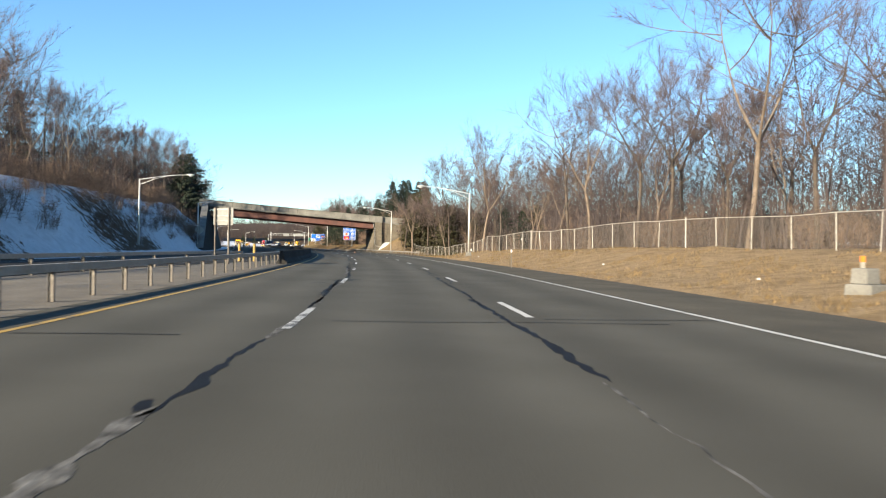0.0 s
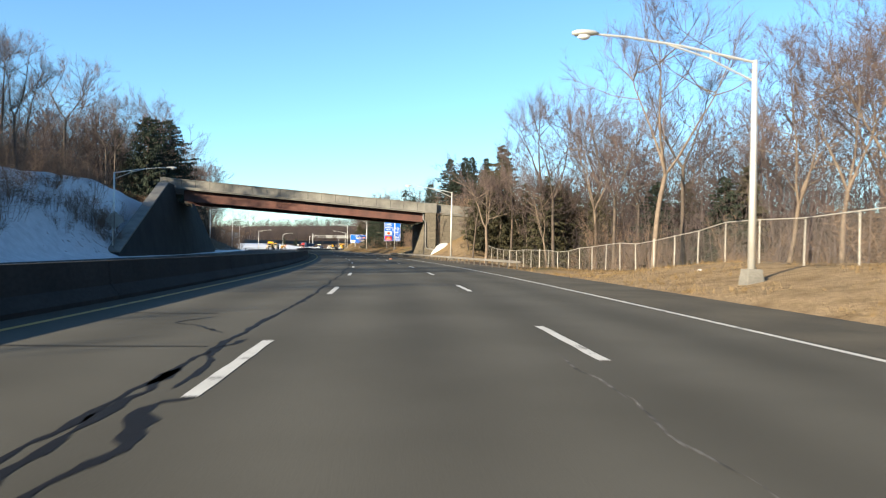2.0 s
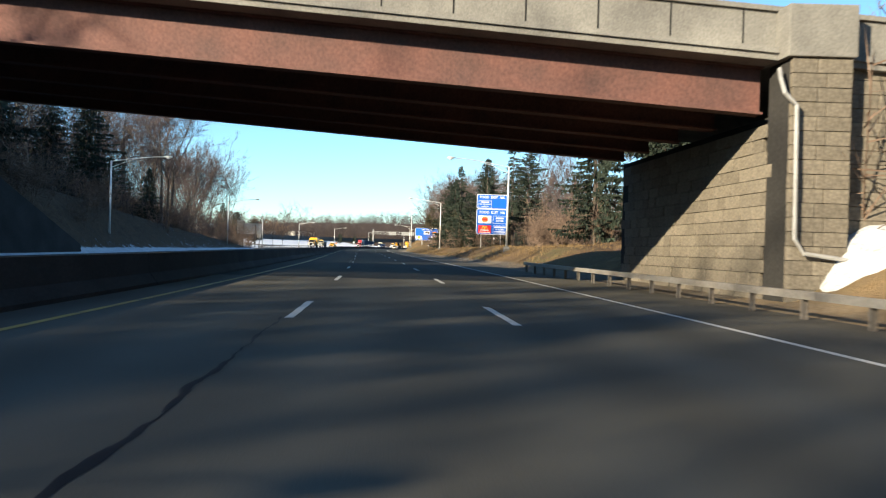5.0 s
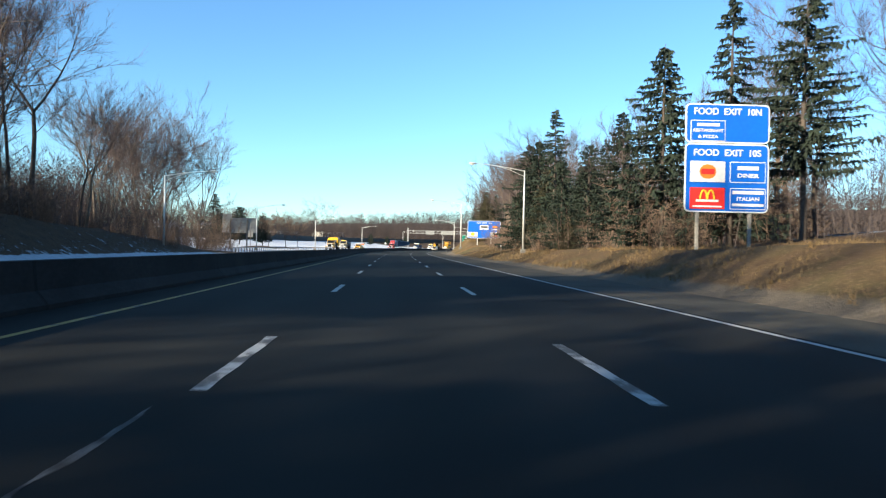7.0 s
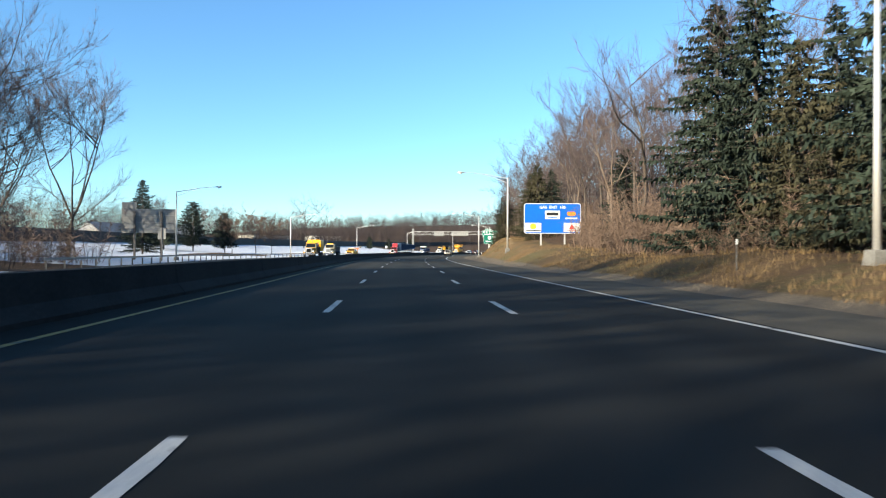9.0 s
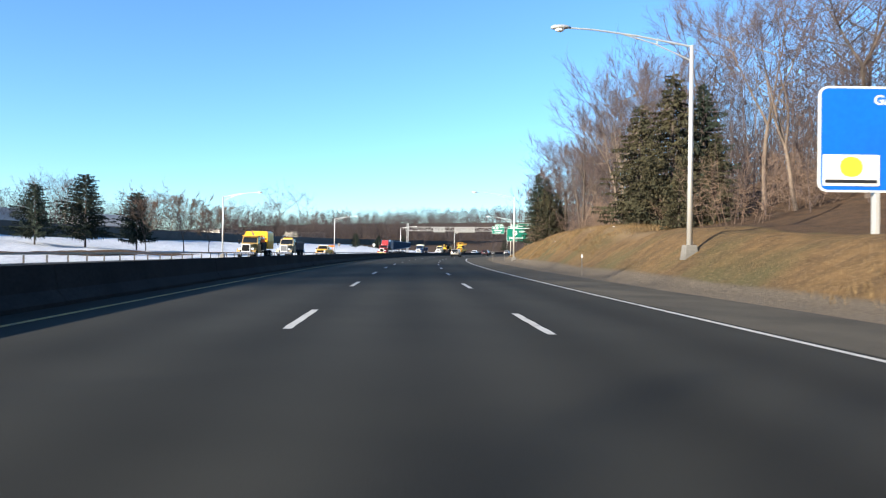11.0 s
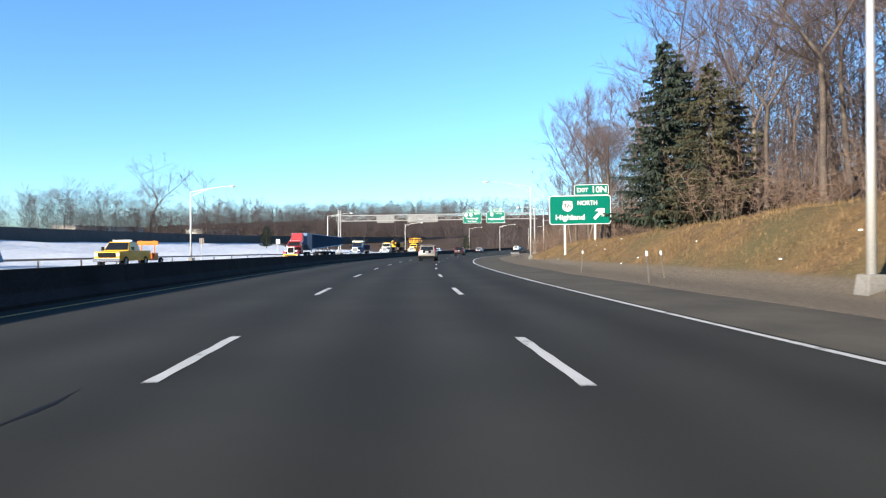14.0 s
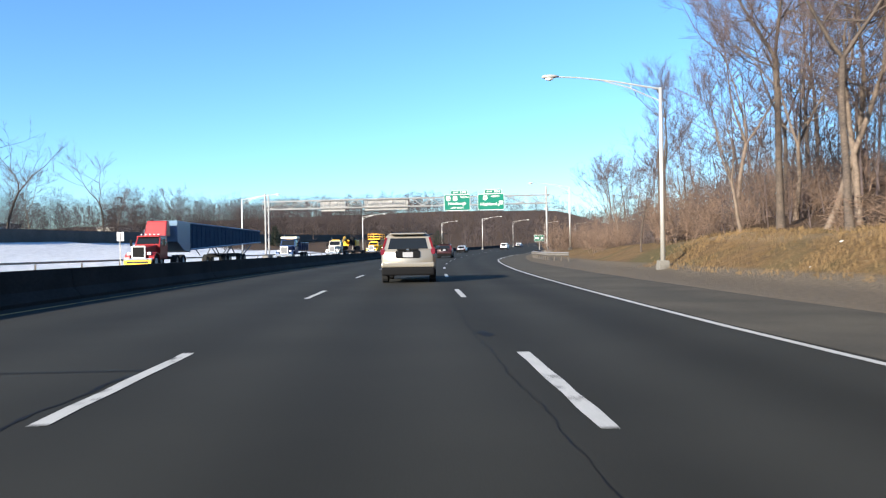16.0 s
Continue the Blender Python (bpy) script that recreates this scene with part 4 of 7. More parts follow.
# ---- street lamps ----
def build_lamp(height, reach, m, label):
    lp = thing("street_lamp", m, label, "street lamp", "street lamps along the motorway")
    g = Geo()
    g.tube([(0, 0, 0.35), (0, 0, height * 0.5), (0, 0, height)], [0.115, 0.095, 0.07], 10)
    part("pole", g, LAMPGREY, lp, flat=False)
    part("footing", Geo().box(0, 0, -0.4, 0.62, 0.62, 0.8, top=0.72), CONCRETE, lp, "concrete footing", bevel=0.03)
    g = Geo()
    g.tube([(0, 0, height - 0.06), (-reach * 0.45, 0, height + 0.32), (-reach * 0.8, 0, height + 0.52), (-reach, 0, height + 0.56)], [0.04, 0.036, 0.032, 0.03], 8)
    part("arm", g, LAMPGREY, lp)
    g = Geo()
    g.tube([(0, 0, height - 0.62), (-reach * 0.3, 0, height + 0.02), (-reach * 0.55, 0, height + 0.36)], 0.026, 6)
    g.tube([(-reach * 0.28, 0, height - 0.02), (-reach * 0.28, 0, height + 0.24)], 0.018, 6)
    part("brace", g, LAMPGREY, lp)
    g = Geo()
    x = -reach
    g.loft([[(x + dx, w * math.cos(a), height + 0.58 + dz + hh * math.sin(a)) for a in np.linspace(0, 2 * math.pi, 9)[:-1]]
            for dx, w, hh, dz in ((0.15, 0.05, 0.04, 0), (0.0, 0.12, 0.07, 0.01), (-0.25, 0.17, 0.10, 0.0), (-0.5, 0.14, 0.09, -0.01), (-0.62, 0.06, 0.05, -0.02))])
    part("lamp_head", g, LAMPGREY, lp, "pale cobra lamp head", flat=False)
    g = Geo()
    g.loft([[(x - 0.28 + 0.2 * k * math.cos(a), 0.13 * k * math.sin(a), height + 0.50 - dz) for a in np.linspace(0, 2 * math.pi, 11)[:-1]] for k, dz in ((1, 0), (0.8, 0.07), (0.35, 0.11))])
    part("lens", g, LENS, lp, "clear prismatic lens")
    return lp


LENS = mat("lamp_lens", (0.75, 0.75, 0.72), 0.2, vary=0.05, bump=0)
for s, u, h, r in ((-1, 14.5, 7.5, 4.8), (62, 10.1, 6.45, 4.8), (124.5, 10.3, 7.8, 4.8), (187, 11.7, 7.6, 5.0), (249.2, 12.5, 8.3, 5.0), (311, 11.0, 8.3, 5.0), (375.8, 11.0, 8.1, 4.8), (443.2, 11.8, 8.3, 4.8), (508, 16, 8.4, 4.8)):
    build_lamp(h, r, stand(s, u, ground_z(s, u)), "aluminium street lamp with a truss arm on a concrete footing")
left_lamp = build_lamp(8.3, 4.8, stand(381, -28.4, 0.0, 180), "grey street lamp with a long arm beside the opposite carriageway")
for s, u in ((12.5, -22.6), (68, -23.5), (112, -23.2), (193, -24.5), (256, -25.0), (318.5, -28.2), (445, -28.4), (507, -28.5), (570, -28.5), (640, -28.5)):
    copy_thing(left_lamp, stand(s, u, 0.0 if s > 130 else -0.6, 180))
for s in (566, 606, 650, 700, 752):
    copy_thing(left_lamp, stand(s, -7.2 if s > 600 else 18, 0.0, 180 if s > 600 else 0))


# ---- trees ----
def branch_line(rnd, p, d, length, n, bend, rise):
    pts = [p.copy()]
    d = d.normalized()
    for i in range(n):
        d = (d + Vector((rnd.uniform(-1, 1), rnd.uniform(-1, 1), rnd.uniform(-1, 1))) * bend + Vector((0, 0, rise))).normalized()
        p = p + d * (length / n)
        pts.append(p.copy())
    return pts, d


def grow_tree(seed, height, spread, limbs=9, fork=0.35, wobble=0.05, forks=5, twigs=12, lean=0.1, leaders=2, stout=1.0):
    """A leafless broad-leaved tree: a trunk that splits into rising leaders and limbs, and a rounded crown of ever finer branches."""
    rnd = random.Random(seed)
    wood, crown = Geo(), Geo()
    r0 = height * 0.0105 * stout
    radius = height * spread
    base, mid = height * fork, height * (fork + 1) / 2

    def off():
        return Vector((rnd.uniform(-1, 1), rnd.uniform(-1, 1), rnd.uniform(-1, 1)))

    def reach(p, d):
        """How far the crown's rounded outline lies along d."""
        w = max(0.0, 1 - ((p.z - mid) / (height - mid) * 0.8) ** 2) ** 0.5
        return max(0.18, w * (0.35 + 0.65 * math.hypot(d.x, d.y)))
    tilt = Vector((rnd.uniform(-lean, lean), rnd.uniform(-lean, lean), 1))
    trunk, d = branch_line(rnd, Vector((0, 0, -0.3)), tilt, base * 1.25, 5, wobble, 0.03)
    wood.tube(trunk, [r0 * k for k in (1.35, 1.0, 0.93, 0.88, 0.83, 0.76)], 8, caps=False)
    stems = [(trunk, r0)]
    a0 = rnd.uniform(0, 6.28)
    for k in range(leaders):
        a = a0 + k * 2 * math.pi / leaders + rnd.uniform(-.4, .4)
        out = 0.12 if leaders == 1 else rnd.uniform(0.38, 0.8)
        ls, ld = branch_line(rnd, trunk[-1], d + Vector((math.cos(a), math.sin(a), 0)) * out, (height - base * 1.2) * rnd.uniform(0.82, 1.0), 7, wobble * 1.8, 0.10)
        lr = r0 * (0.72 if leaders == 1 else 0.56)
        wood.tube(ls, [lr * (1 - 0.88 * j / 7) for j in range(8)], 6, caps=False)
        stems.append((ls, lr))
    shoots = []
    for k in range(limbs):
        line_, lr = stems[k % len(stems)] if k % 4 else stems[1 + k % leaders]
        n = len(line_) - 1
        f = rnd.uniform(0.72, 0.98) if line_ is trunk else rnd.uniform(0.08, 0.9)
        i = min(int(f * n), n - 1)
        p = line_[i].lerp(line_[i + 1], f * n - i)
        a = a0 + k * 2.4 + rnd.uniform(-.4, .4)
        dd = Vector((math.cos(a), math.sin(a), rnd.uniform(0.08, 0.85))).normalized()
        ln = radius * reach(p, dd) * rnd.uniform(0.8, 1.15)
        lp, ld = branch_line(rnd, p, dd, ln, 5, 0.17, 0.11)
        br = min(lr * 0.48, 0.008 + ln * 0.012)
        wood.tube(lp, [br * (1 - 0.8 * j / 5) for j in range(6)], 4, caps=False)
        shoots.append((lp, br, ln))
    for ls, lr in stems[1:]:
        shoots.append((ls[3:], lr * 0.4, radius * 0.7))
        shoots.append((ls[5:], lr * 0.25, radius * 0.6))
    small = []
    for lp, br, ln in shoots:
        n = len(lp) - 1
        for k in range(forks):
            f = 0.22 + 0.78 * (k + rnd.random()) / forks
            i = min(int(f * n), n - 1)
            q = lp[i].lerp(lp[i + 1], min(f * n - i, 1))
            e = (lp[i + 1] - lp[i]).normalized()
            l2 = max(0.8, ln * rnd.uniform(0.3, 0.52) * (1.15 - 0.4 * f))
            bp, bd = branch_line(rnd, q, e + off() * 0.8 + Vector((0, 0, 0.15)), l2, 2, 0.25, 0.10)
            r2 = max(br * 0.36, 0.012)
            crown.tube(bp, [r2, r2 * .65, r2 * .25], 3, caps=False)
            small.append((bp, r2, l2))
    for bp, r2, l2 in small:
        for k in range(4):
            f = 0.2 + 0.8 * (k + rnd.random()) / 4
            i = min(int(f * 2), 1)
            q = bp[i].lerp(bp[i + 1], min(f * 2 - i, 1))
            e = (bp[i + 1] - bp[i]).normalized()
            d3 = (e + off() * 0.6 + Vector((0, 0, 0.2))).normalized() * rnd.uniform(0.7, 1.6) * height / 18
            crown.spike(q, d3, 0.010)
            for w in range(twigs):
                x = rnd.uniform(0.05, 0.95)
                sd = (d3.normalized() * 0.9 + off() * 0.62 + Vector((0, 0, 0.15))).normalized()
                crown.sliver(q + d3 * x, sd * rnd.uniform(0.5, 1.5) * height / 18, sd.cross(off()).normalized() * 0.0075)
    return wood, crown


def grow_conifer(seed, height, width, droop=0.25, sparse=0.0, bare=0.05, cone=0.85):
    """A spruce or pine: a straight stem with close whorls of boughs, each a flat fan of many small sprays."""
    rnd = random.Random(seed)
    wood, green = Geo(), Geo()
    wood.tube([(0, 0, -0.3), (rnd.uniform(-.1, .1), rnd.uniform(-.1, .1), height * .5), (0, 0, height)], [height * .014, height * .009, 0.015], 7, caps=False)
    lean = rnd.uniform(0, 6.28)
    for b in range(int(height * 15)):
        z = height * (bare + (0.985 - bare) * (b + rnd.random()) / int(height * 15))
        if rnd.random() < sparse:
            continue
        f = 1 - z / height
        a = b * 2.4 + rnd.uniform(-.6, .6)
        lobe = 1 + 0.16 * math.cos(a - lean) + 0.14 * math.sin(z * 1.9 + 2 * a)
        ln = max(width * (f ** cone) * lobe * rnd.uniform(0.6, 1.12), 0.25)
        out = Vector((math.cos(a), math.sin(a), 0))
        tangent = Vector((-out.y, out.x, 0))
        p0 = Vector((0, 0, z))
        sag = droop * rnd.uniform(0.5, 1.4)
        bough = [p0 + out * (ln * t) + Vector((0, 0, ln * (0.16 * t - sag * 1.6 * t * t + sag * 1.15 * t ** 3))) for t in (0, .33, .66, 1.0)]
        wood.spike(p0, (bough[2] - p0) * 1.3, 0.03)
        m = int(6 + ln * 7)
        for j in range(m):
            t = 0.12 + 0.9 * (j + rnd.random()) / m
            i = min(int(t * 3), 2)
            q = bough[i].lerp(bough[i + 1], t * 3 - i)
            side = (-1 if j % 2 else 1) * rnd.uniform(0.2, 1.0)
            l = rnd.uniform(0.35, 0.8) * (0.5 + 0.45 * f) * (1.15 - 0.4 * t)
            d = (out * rnd.uniform(0.4, 1.0) + tangent * side * 0.8 + Vector((0, 0, rnd.uniform(-0.75, 0.2)))).normalized()
            green.sliver(q - d * 0.05, d * l, d.cross(Vector((rnd.uniform(-1, 1), rnd.uniform(-1, 1), rnd.uniform(-.4, 1)))).normalized() * rnd.uniform(0.06, 0.12))
            h = (out * rnd.uniform(-0.1, 0.5) + tangent * side * 0.5 + Vector((0, 0, -rnd.uniform(0.4, 1.4)))).normalized()
            green.sliver(q + d * l * rnd.uniform(0.0, 0.5), h * l * rnd.uniform(0.6, 1.15), tangent.lerp(out, rnd.random()).normalized() * rnd.uniform(0.05, 0.10))
    return wood, green


def grow_bush(seed, height, width, stems=26):
    rnd = random.Random(seed)
    g = Geo()
    for i in range(stems):
        a, r = rnd.uniform(0, 6.28), width * math.sqrt(rnd.random()) * 0.5
        p = Vector((r * math.cos(a), r * math.sin(a), -0.15))
        d = Vector((math.cos(a) * rnd.uniform(0, .6), math.sin(a) * rnd.uniform(0, .6), 1))
        pts, _ = branch_line(rnd, p, d, height * rnd.uniform(0.55, 1.1), 2, 0.2, 0.02)
        g.tube(pts, [0.016, 0.010, 0.005], 3, caps=False)
        for k in range(34):
            x = rnd.uniform(0.2, 1.0)
            j = min(int(x * 2), 1)
            q = pts[j].lerp(pts[j + 1], x * 2 - j)
            sd = Vector((rnd.uniform(-1, 1), rnd.uniform(-1, 1), rnd.uniform(-.2, 1.0))).normalized()
            g.sliver(q, sd * rnd.uniform(0.35, 1.0), sd.cross(Vector((rnd.uniform(-1, 1), rnd.uniform(-1, 1), 0.3))).normalized() * 0.010)
    return g


PLANTS, HEIGHTS = {}, {}


def rise(rows, name, label, category, group):
    """Single plants of a known kind, place and height of the top above the road."""
    for kind, s, u, top in rows:
        plant(kind, s, u, (top - ground_z(s, u)) / HEIGHTS[kind], s * 1.3, name, label, category, group)



def plant(kind, s, u, size, turn, name, label, category, group, sink=0.05):
    """A copy of a grown plant on the ground, scaled and turned."""
    m = Matrix.Translation(W(s, u, ground_z(s, u) - sink)) @ Matrix.Rotation(turn, 4, "Z") @ Matrix.Diagonal((size, size, size, 1))
    ob = thing(name, m, label, category, group)
    for pname, me in PLANTS[kind]:
        p = new(pname, me)
        p.parent = ob
    return ob


def keep(kind, pieces):
    PLANTS[kind] = []
    HEIGHTS[kind] = max(p[2] for pname, g, material in pieces for p in g.v)
    for pname, g, material in pieces:
        me = bpy.data.meshes.new(pname)
        me.from_pydata(g.v, [], g.f)
        me.materials.append(material)
        if pname == "trunk":
            me.polygons.foreach_set("use_smooth", [True] * len(me.polygons))
        PLANTS[kind].append((pname, me))


# height, crown radius over height, limbs, fork, wobble, forks of a limb, twigs of a spray, lean, leaders
for i, spec in enumerate(((19, .40, 14, .32, .06, 5, 12, .06, 3), (18, .34, 13, .34, .07, 5, 12, .08, 2), (20, .28, 12, .40, .05, 5, 12, .05, 2), (16, .44, 14, .26, .10, 5, 12, .16, 3), (17, .32, 13, .38, .06, 5, 12, .08, 2))):
    w, c = grow_tree(20 + i, *spec)
    keep("tree%d" % i, (("trunk", w, BARK_PALE if i in (0, 3) else BARK), ("crown", c, TWIG)))
for i, spec in enumerate(((17, .24, 10, .40, .06, 4, 11, .08, 1), (18, .20, 10, .44, .05, 4, 11, .06, 1), (13, .28, 10, .32, .08, 4, 11, .14, 2))):
    w, c = grow_tree(60 + i, *spec)
    keep("thin%d" % i, (("trunk", w, BARK), ("crown", c, TWIG)))
for i, (h, sp) in enumerate(((14, .40), (13, .44))):
    w, c = grow_tree(80 + i, h, sp, 9, .36, .18, 4, 3, .22, 2)
    keep("snag%d" % i, (("trunk", w, BARK), ("crown", c, TWIG)))
w, c = grow_tree(88, 12, .46, 16, .34, .10, 5, 11, .05, 3, 1.8)
keep("forked0", (("trunk", w, BARK_PALE), ("crown", c, TWIG)))
# broad oaks with low forks, and leaning trees with pale trunks
for i in range(2):
    w, c = grow_tree(85 + i, 18, .52, 20, .20, .09, 6, 10, .06, 4)
    keep("broad%d" % i, (("trunk", w, BARK), ("crown", c, TWIG)))
for i, ln_ in enumerate((.42, .30)):
    w, c = grow_tree(70 + i, 17, .38, 13, .42, .08, 5, 9, ln_, 2)
    keep("leaning%d" % i, (("trunk", w, BARK_PALE), ("crown", c, TWIG)))
for i, (h, wd, dr, spa, cone) in enumerate(((13, 4.1, .40, .02, .62), (15, 3.3, .40, .36, .6), (10, 4.0, .3, .02, .62), (15, 5.0, .42, .05, .66))):
    w, c = grow_conifer(40 + i, h, wd, dr, spa, .05, cone)
    keep("spruce%d" % i, (("trunk", w, BARK), ("needles", c, NEEDLE)))
w, c = grow_conifer(48, 12, 4.0, .5, .06, .04, .55)
keep("spruce_brown", (("trunk", w, BARK), ("needles", c, NEEDLE_BROWN)))
w, c = grow_conifer(52, 14, 3.9, .16, .28, .26, .42)
keep("pine1", (("trunk", w, BARK), ("needles", c, NEEDLE)))
w, c = grow_tree(95, 9, .48, 15, .22, .08, 6, 22, .05, 3)
keep("oak0", (("trunk", w, BARK), ("crown", c, BRUSH)))
w, c = grow_conifer(51, 10, 4.4, .06, .0, .12, .5)
keep("pine0", (("trunk", w, BARK), ("needles", c, NEEDLE)))
for i, (h, wd, st) in enumerate(((2.6, 2.6, 21), (3.6, 3.0, 22), (1.6, 2.2, 17))):
    keep("bush%d" % i, (("brushwood", grow_bush(90 + i, h, wd, st), BRUSH),))

rnd = random.Random(77)


def wood(s0, s1, u0, u1, n, kinds, sizes, name="bare_tree", label="leafless broad-leaved tree in winter woodland", category="tree", group="bare woodland trees", gap=2.0, avoid=None):
    """Scatters n plants over a stretch of the plan, at least gap metres apart."""
    done = []
    tries = 0
    while len(done) < n and tries < n * 30:
        tries += 1
        s, u = rnd.uniform(s0, s1), rnd.uniform(u0, u1)
        if avoid and avoid(s, u):
            continue
        if any((s - a) ** 2 + (u - b) ** 2 < gap * gap for a, b in done):
            continue
        done.append((s, u))
        plant(rnd.choice(kinds), s, u, rnd.uniform(*sizes), rnd.uniform(0, 6.28), name, label, category, group)


FULL = ["tree0", "tree1", "tree2", "tree3", "tree4"]
THIN = ["thin0", "thin1", "thin2"]
BUSH = ["bush0", "bush1", "bush2"]
SHRUB = dict(name="shrub", label="tangled leafless brown brushwood", category="shrub", group="brushwood", gap=1.2)
SPRUCE = dict(name="spruce", label="dark green spruce with drooping boughs", category="conifer", group="spruces")


def near_fence(s, u):
    return u < fence_u(s) + 2.2 if s < 132 else False


# right side before the bridge
wood(8, 132, 21, 34, 26, FULL, (0.75, 1.0), gap=3.4, avoid=near_fence)
wood(15, 150, 30, 48, 16, THIN + ["tree1", "tree4"], (0.85, 1.1), gap=3.0)
wood(84, 130, 21, 34, 7, ["spruce_brown", "spruce_brown", "spruce_brown", "spruce2"], (0.6, 0.9), avoid=near_fence, gap=3.0, **SPRUCE)
wood(112, 134, 16.8, 21, 6, ["thin2", "tree3"], (0.55, 0.75), gap=2.5)
wood(111, 137, 21, 28, 14, BUSH, (0.8, 1.5), **SHRUB)
wood(112, 134, 18.5, 27, 9, ["thin2", "thin0", "tree3"], (0.5, 0.7), gap=2.4)
wood(110, 136, 18.5, 26, 13, ["spruce_brown"], (0.55, 0.85), gap=2.4, **SPRUCE)
wood(116, 136, 20, 27, 12, BUSH, (0.6, 1.2), **SHRUB)
# right side after the bridge
wood(252, 300, 19, 26, 5, ["spruce0", "spruce1", "spruce3"], (0.65, 0.85), gap=3.4, **SPRUCE)
wood(178, 300, 20, 36, 30, THIN + ["tree1", "tree2"], (0.6, 0.9), gap=3.2)
wood(215, 300, 14.0, 24, 70, BUSH, (0.8, 1.6), **SHRUB)
wood(176, 196, 16, 22, 14, BUSH, (1.0, 1.7), **SHRUB)
wood(262, 330, 16.5, 26, 14, FULL, (0.65, 0.9), gap=3.2)
# right side, the grass bank and the woods above it
wood(344, 470, 18.5, 32, 34, FULL, (0.72, 1.0), gap=3.2)
wood(318, 480, 28, 46, 16, THIN, (0.8, 1.1), gap=3.0)
wood(470, 560, 20, 45, 18, THIN + ["tree3"], (0.6, 0.9), gap=4.0)
# left side before the bridge
wood(34, 90, -48, -31, 30, FULL + THIN, (0.52, 0.70), gap=3.0)
wood(90, 124, -50, -31, 20, THIN + ["tree4", "tree2", "tree1"], (0.50, 0.66), gap=2.6)
wood(124, 140, -55, -36, 6, THIN, (0.5, 0.65), gap=2.5)
wood(24, 122, -30, -24.2, 85, BUSH, (0.5, 1.15), name="shrub", label="dark leafless shrub on the snowy slope", category="shrub", group="brushwood", gap=1.4)
wood(110, 115, -25.8, -23.9, 8, BUSH, (0.6, 0.9), name="shrub", label="dark bramble clump on the snowy slope", category="shrub", group="brushwood", gap=0.6)
# Hidden behind the front trees, added to shade the bridge; spruces among them.
wood(78, 122, -64, -46, 14, ["tree0", "tree1", "tree3", "spruce3", "spruce0"], (0.95, 1.2), gap=3.2)
# left side after the bridge
wood(282, 312, -50, -36, 11, ["broad0", "broad1", "tree0"], (0.98, 1.15), gap=4.2)
wood(160, 250, -52, -28, 34, FULL + THIN, (0.78, 1.1), gap=3.2)
wood(160, 205, -42, -29, 5, ["spruce0", "spruce3"], (0.7, 0.95), gap=3.5, **SPRUCE)
wood(300, 345, -90, -58, 14, ["tree3", "tree1", "thin2"], (0.5, 0.7), gap=4.5)



def undergrowth(patches, label):
    """Brushwood too tangled to tell apart, in one mesh."""
    g = Geo()
    r = random.Random(31)
    forms = [np.array([v.co for v in PLANTS[k][0][1].vertices]) for k in BUSH]
    faces = [[tuple(p.vertices) for p in PLANTS[k][0][1].polygons] for k in BUSH]
    for s0, s1, u0, u1, n, lo, hi in patches:
        for i in range(n):
            s, u = r.uniform(s0, s1), r.uniform(u0, u1)
            if u > 0 and near_fence(s, u):
                continue
            k, size, a = r.randrange(3), r.uniform(lo, hi), r.uniform(0, 6.28)
            turn = np.array(((math.cos(a), math.sin(a), 0), (-math.sin(a), math.cos(a), 0), (0, 0, 1)))
            g.add((forms[k] @ turn * size + np.array(W(s, u, ground_z(s, u) - 0.05))).tolist(), faces[k])
    return tagged(raw("undergrowth", g, BRUSH), label, "brushwood", kind="stuff")


undergrowth(((10, 132, 17, 36, 60, 0.8, 1.5), (318, 480, 16.5, 30, 60, 0.8, 1.4), (452, 560, 14, 26, 46, 0.9, 1.7), (26, 122, -44, -30, 60, 0.8, 1.3), (160, 296, -40, -24.5, 80, 0.9, 1.7)), "tangled leafless brown undergrowth along the woods")
EDGE = ("bare_tree", "tall leafless tree with a pale trunk at the wood's edge", "tree", "bare woodland trees")
rise((("tree0", 87, 17.5, 20.0), ("tree0", 60.5, 22.6, 20.8), ("tree2", 117, 18.9, 20.3), ("tree1", 111.5, 18.4, 19.0), ("tree1", 59, 32, 25.0), ("thin1", 122, 16.8, 16.0), ("forked0", 121, 13.6, 12.5), ("tree3", 73, 20.5, 16.0),
      ("tree1", 99, 19.5, 17.0), ("tree4", 46, 24, 18.0), ("tree1", 30, 26, 19.0)), *EDGE)
rise((("tree3", 345.0, 17.5, 18.5), ("tree1", 365.8, 18.0, 19.6), ("thin0", 372.8, 19.0, 15.6), ("leaning0", 363.2, 17.5, 12.6), ("tree4", 393.5, 20.0, 19.5), ("tree2", 426.5, 17.5, 17.8), ("tree4", 435.0, 15.8, 15.6), ("tree3", 447.0, 17.0, 13.0)), *EDGE)
rise((("leaning0", 440, 17.6, 17.0), ("leaning1", 439, 18.5, 16.0), ("leaning1", 441.5, 19.5, 17.0), ("snag1", 457, 14.5, 8.0)), "bare_tree", "leaning leafless tree with a pale bare trunk on the bank", "tree", "bare woodland trees")
rise((("snag0", 283.5, 17.0, 19.6), ("thin1", 242.0, 19.0, 14.7), ("thin2", 235.2, 18.0, 10.1), ("thin0", 234.0, 19.0, 9.0), ("thin2", 214.2, 22.0, 13.5), ("thin2", 204.5, 22.0, 11.4), ("thin2", 204.0, 20.0, 8.8)), *EDGE)
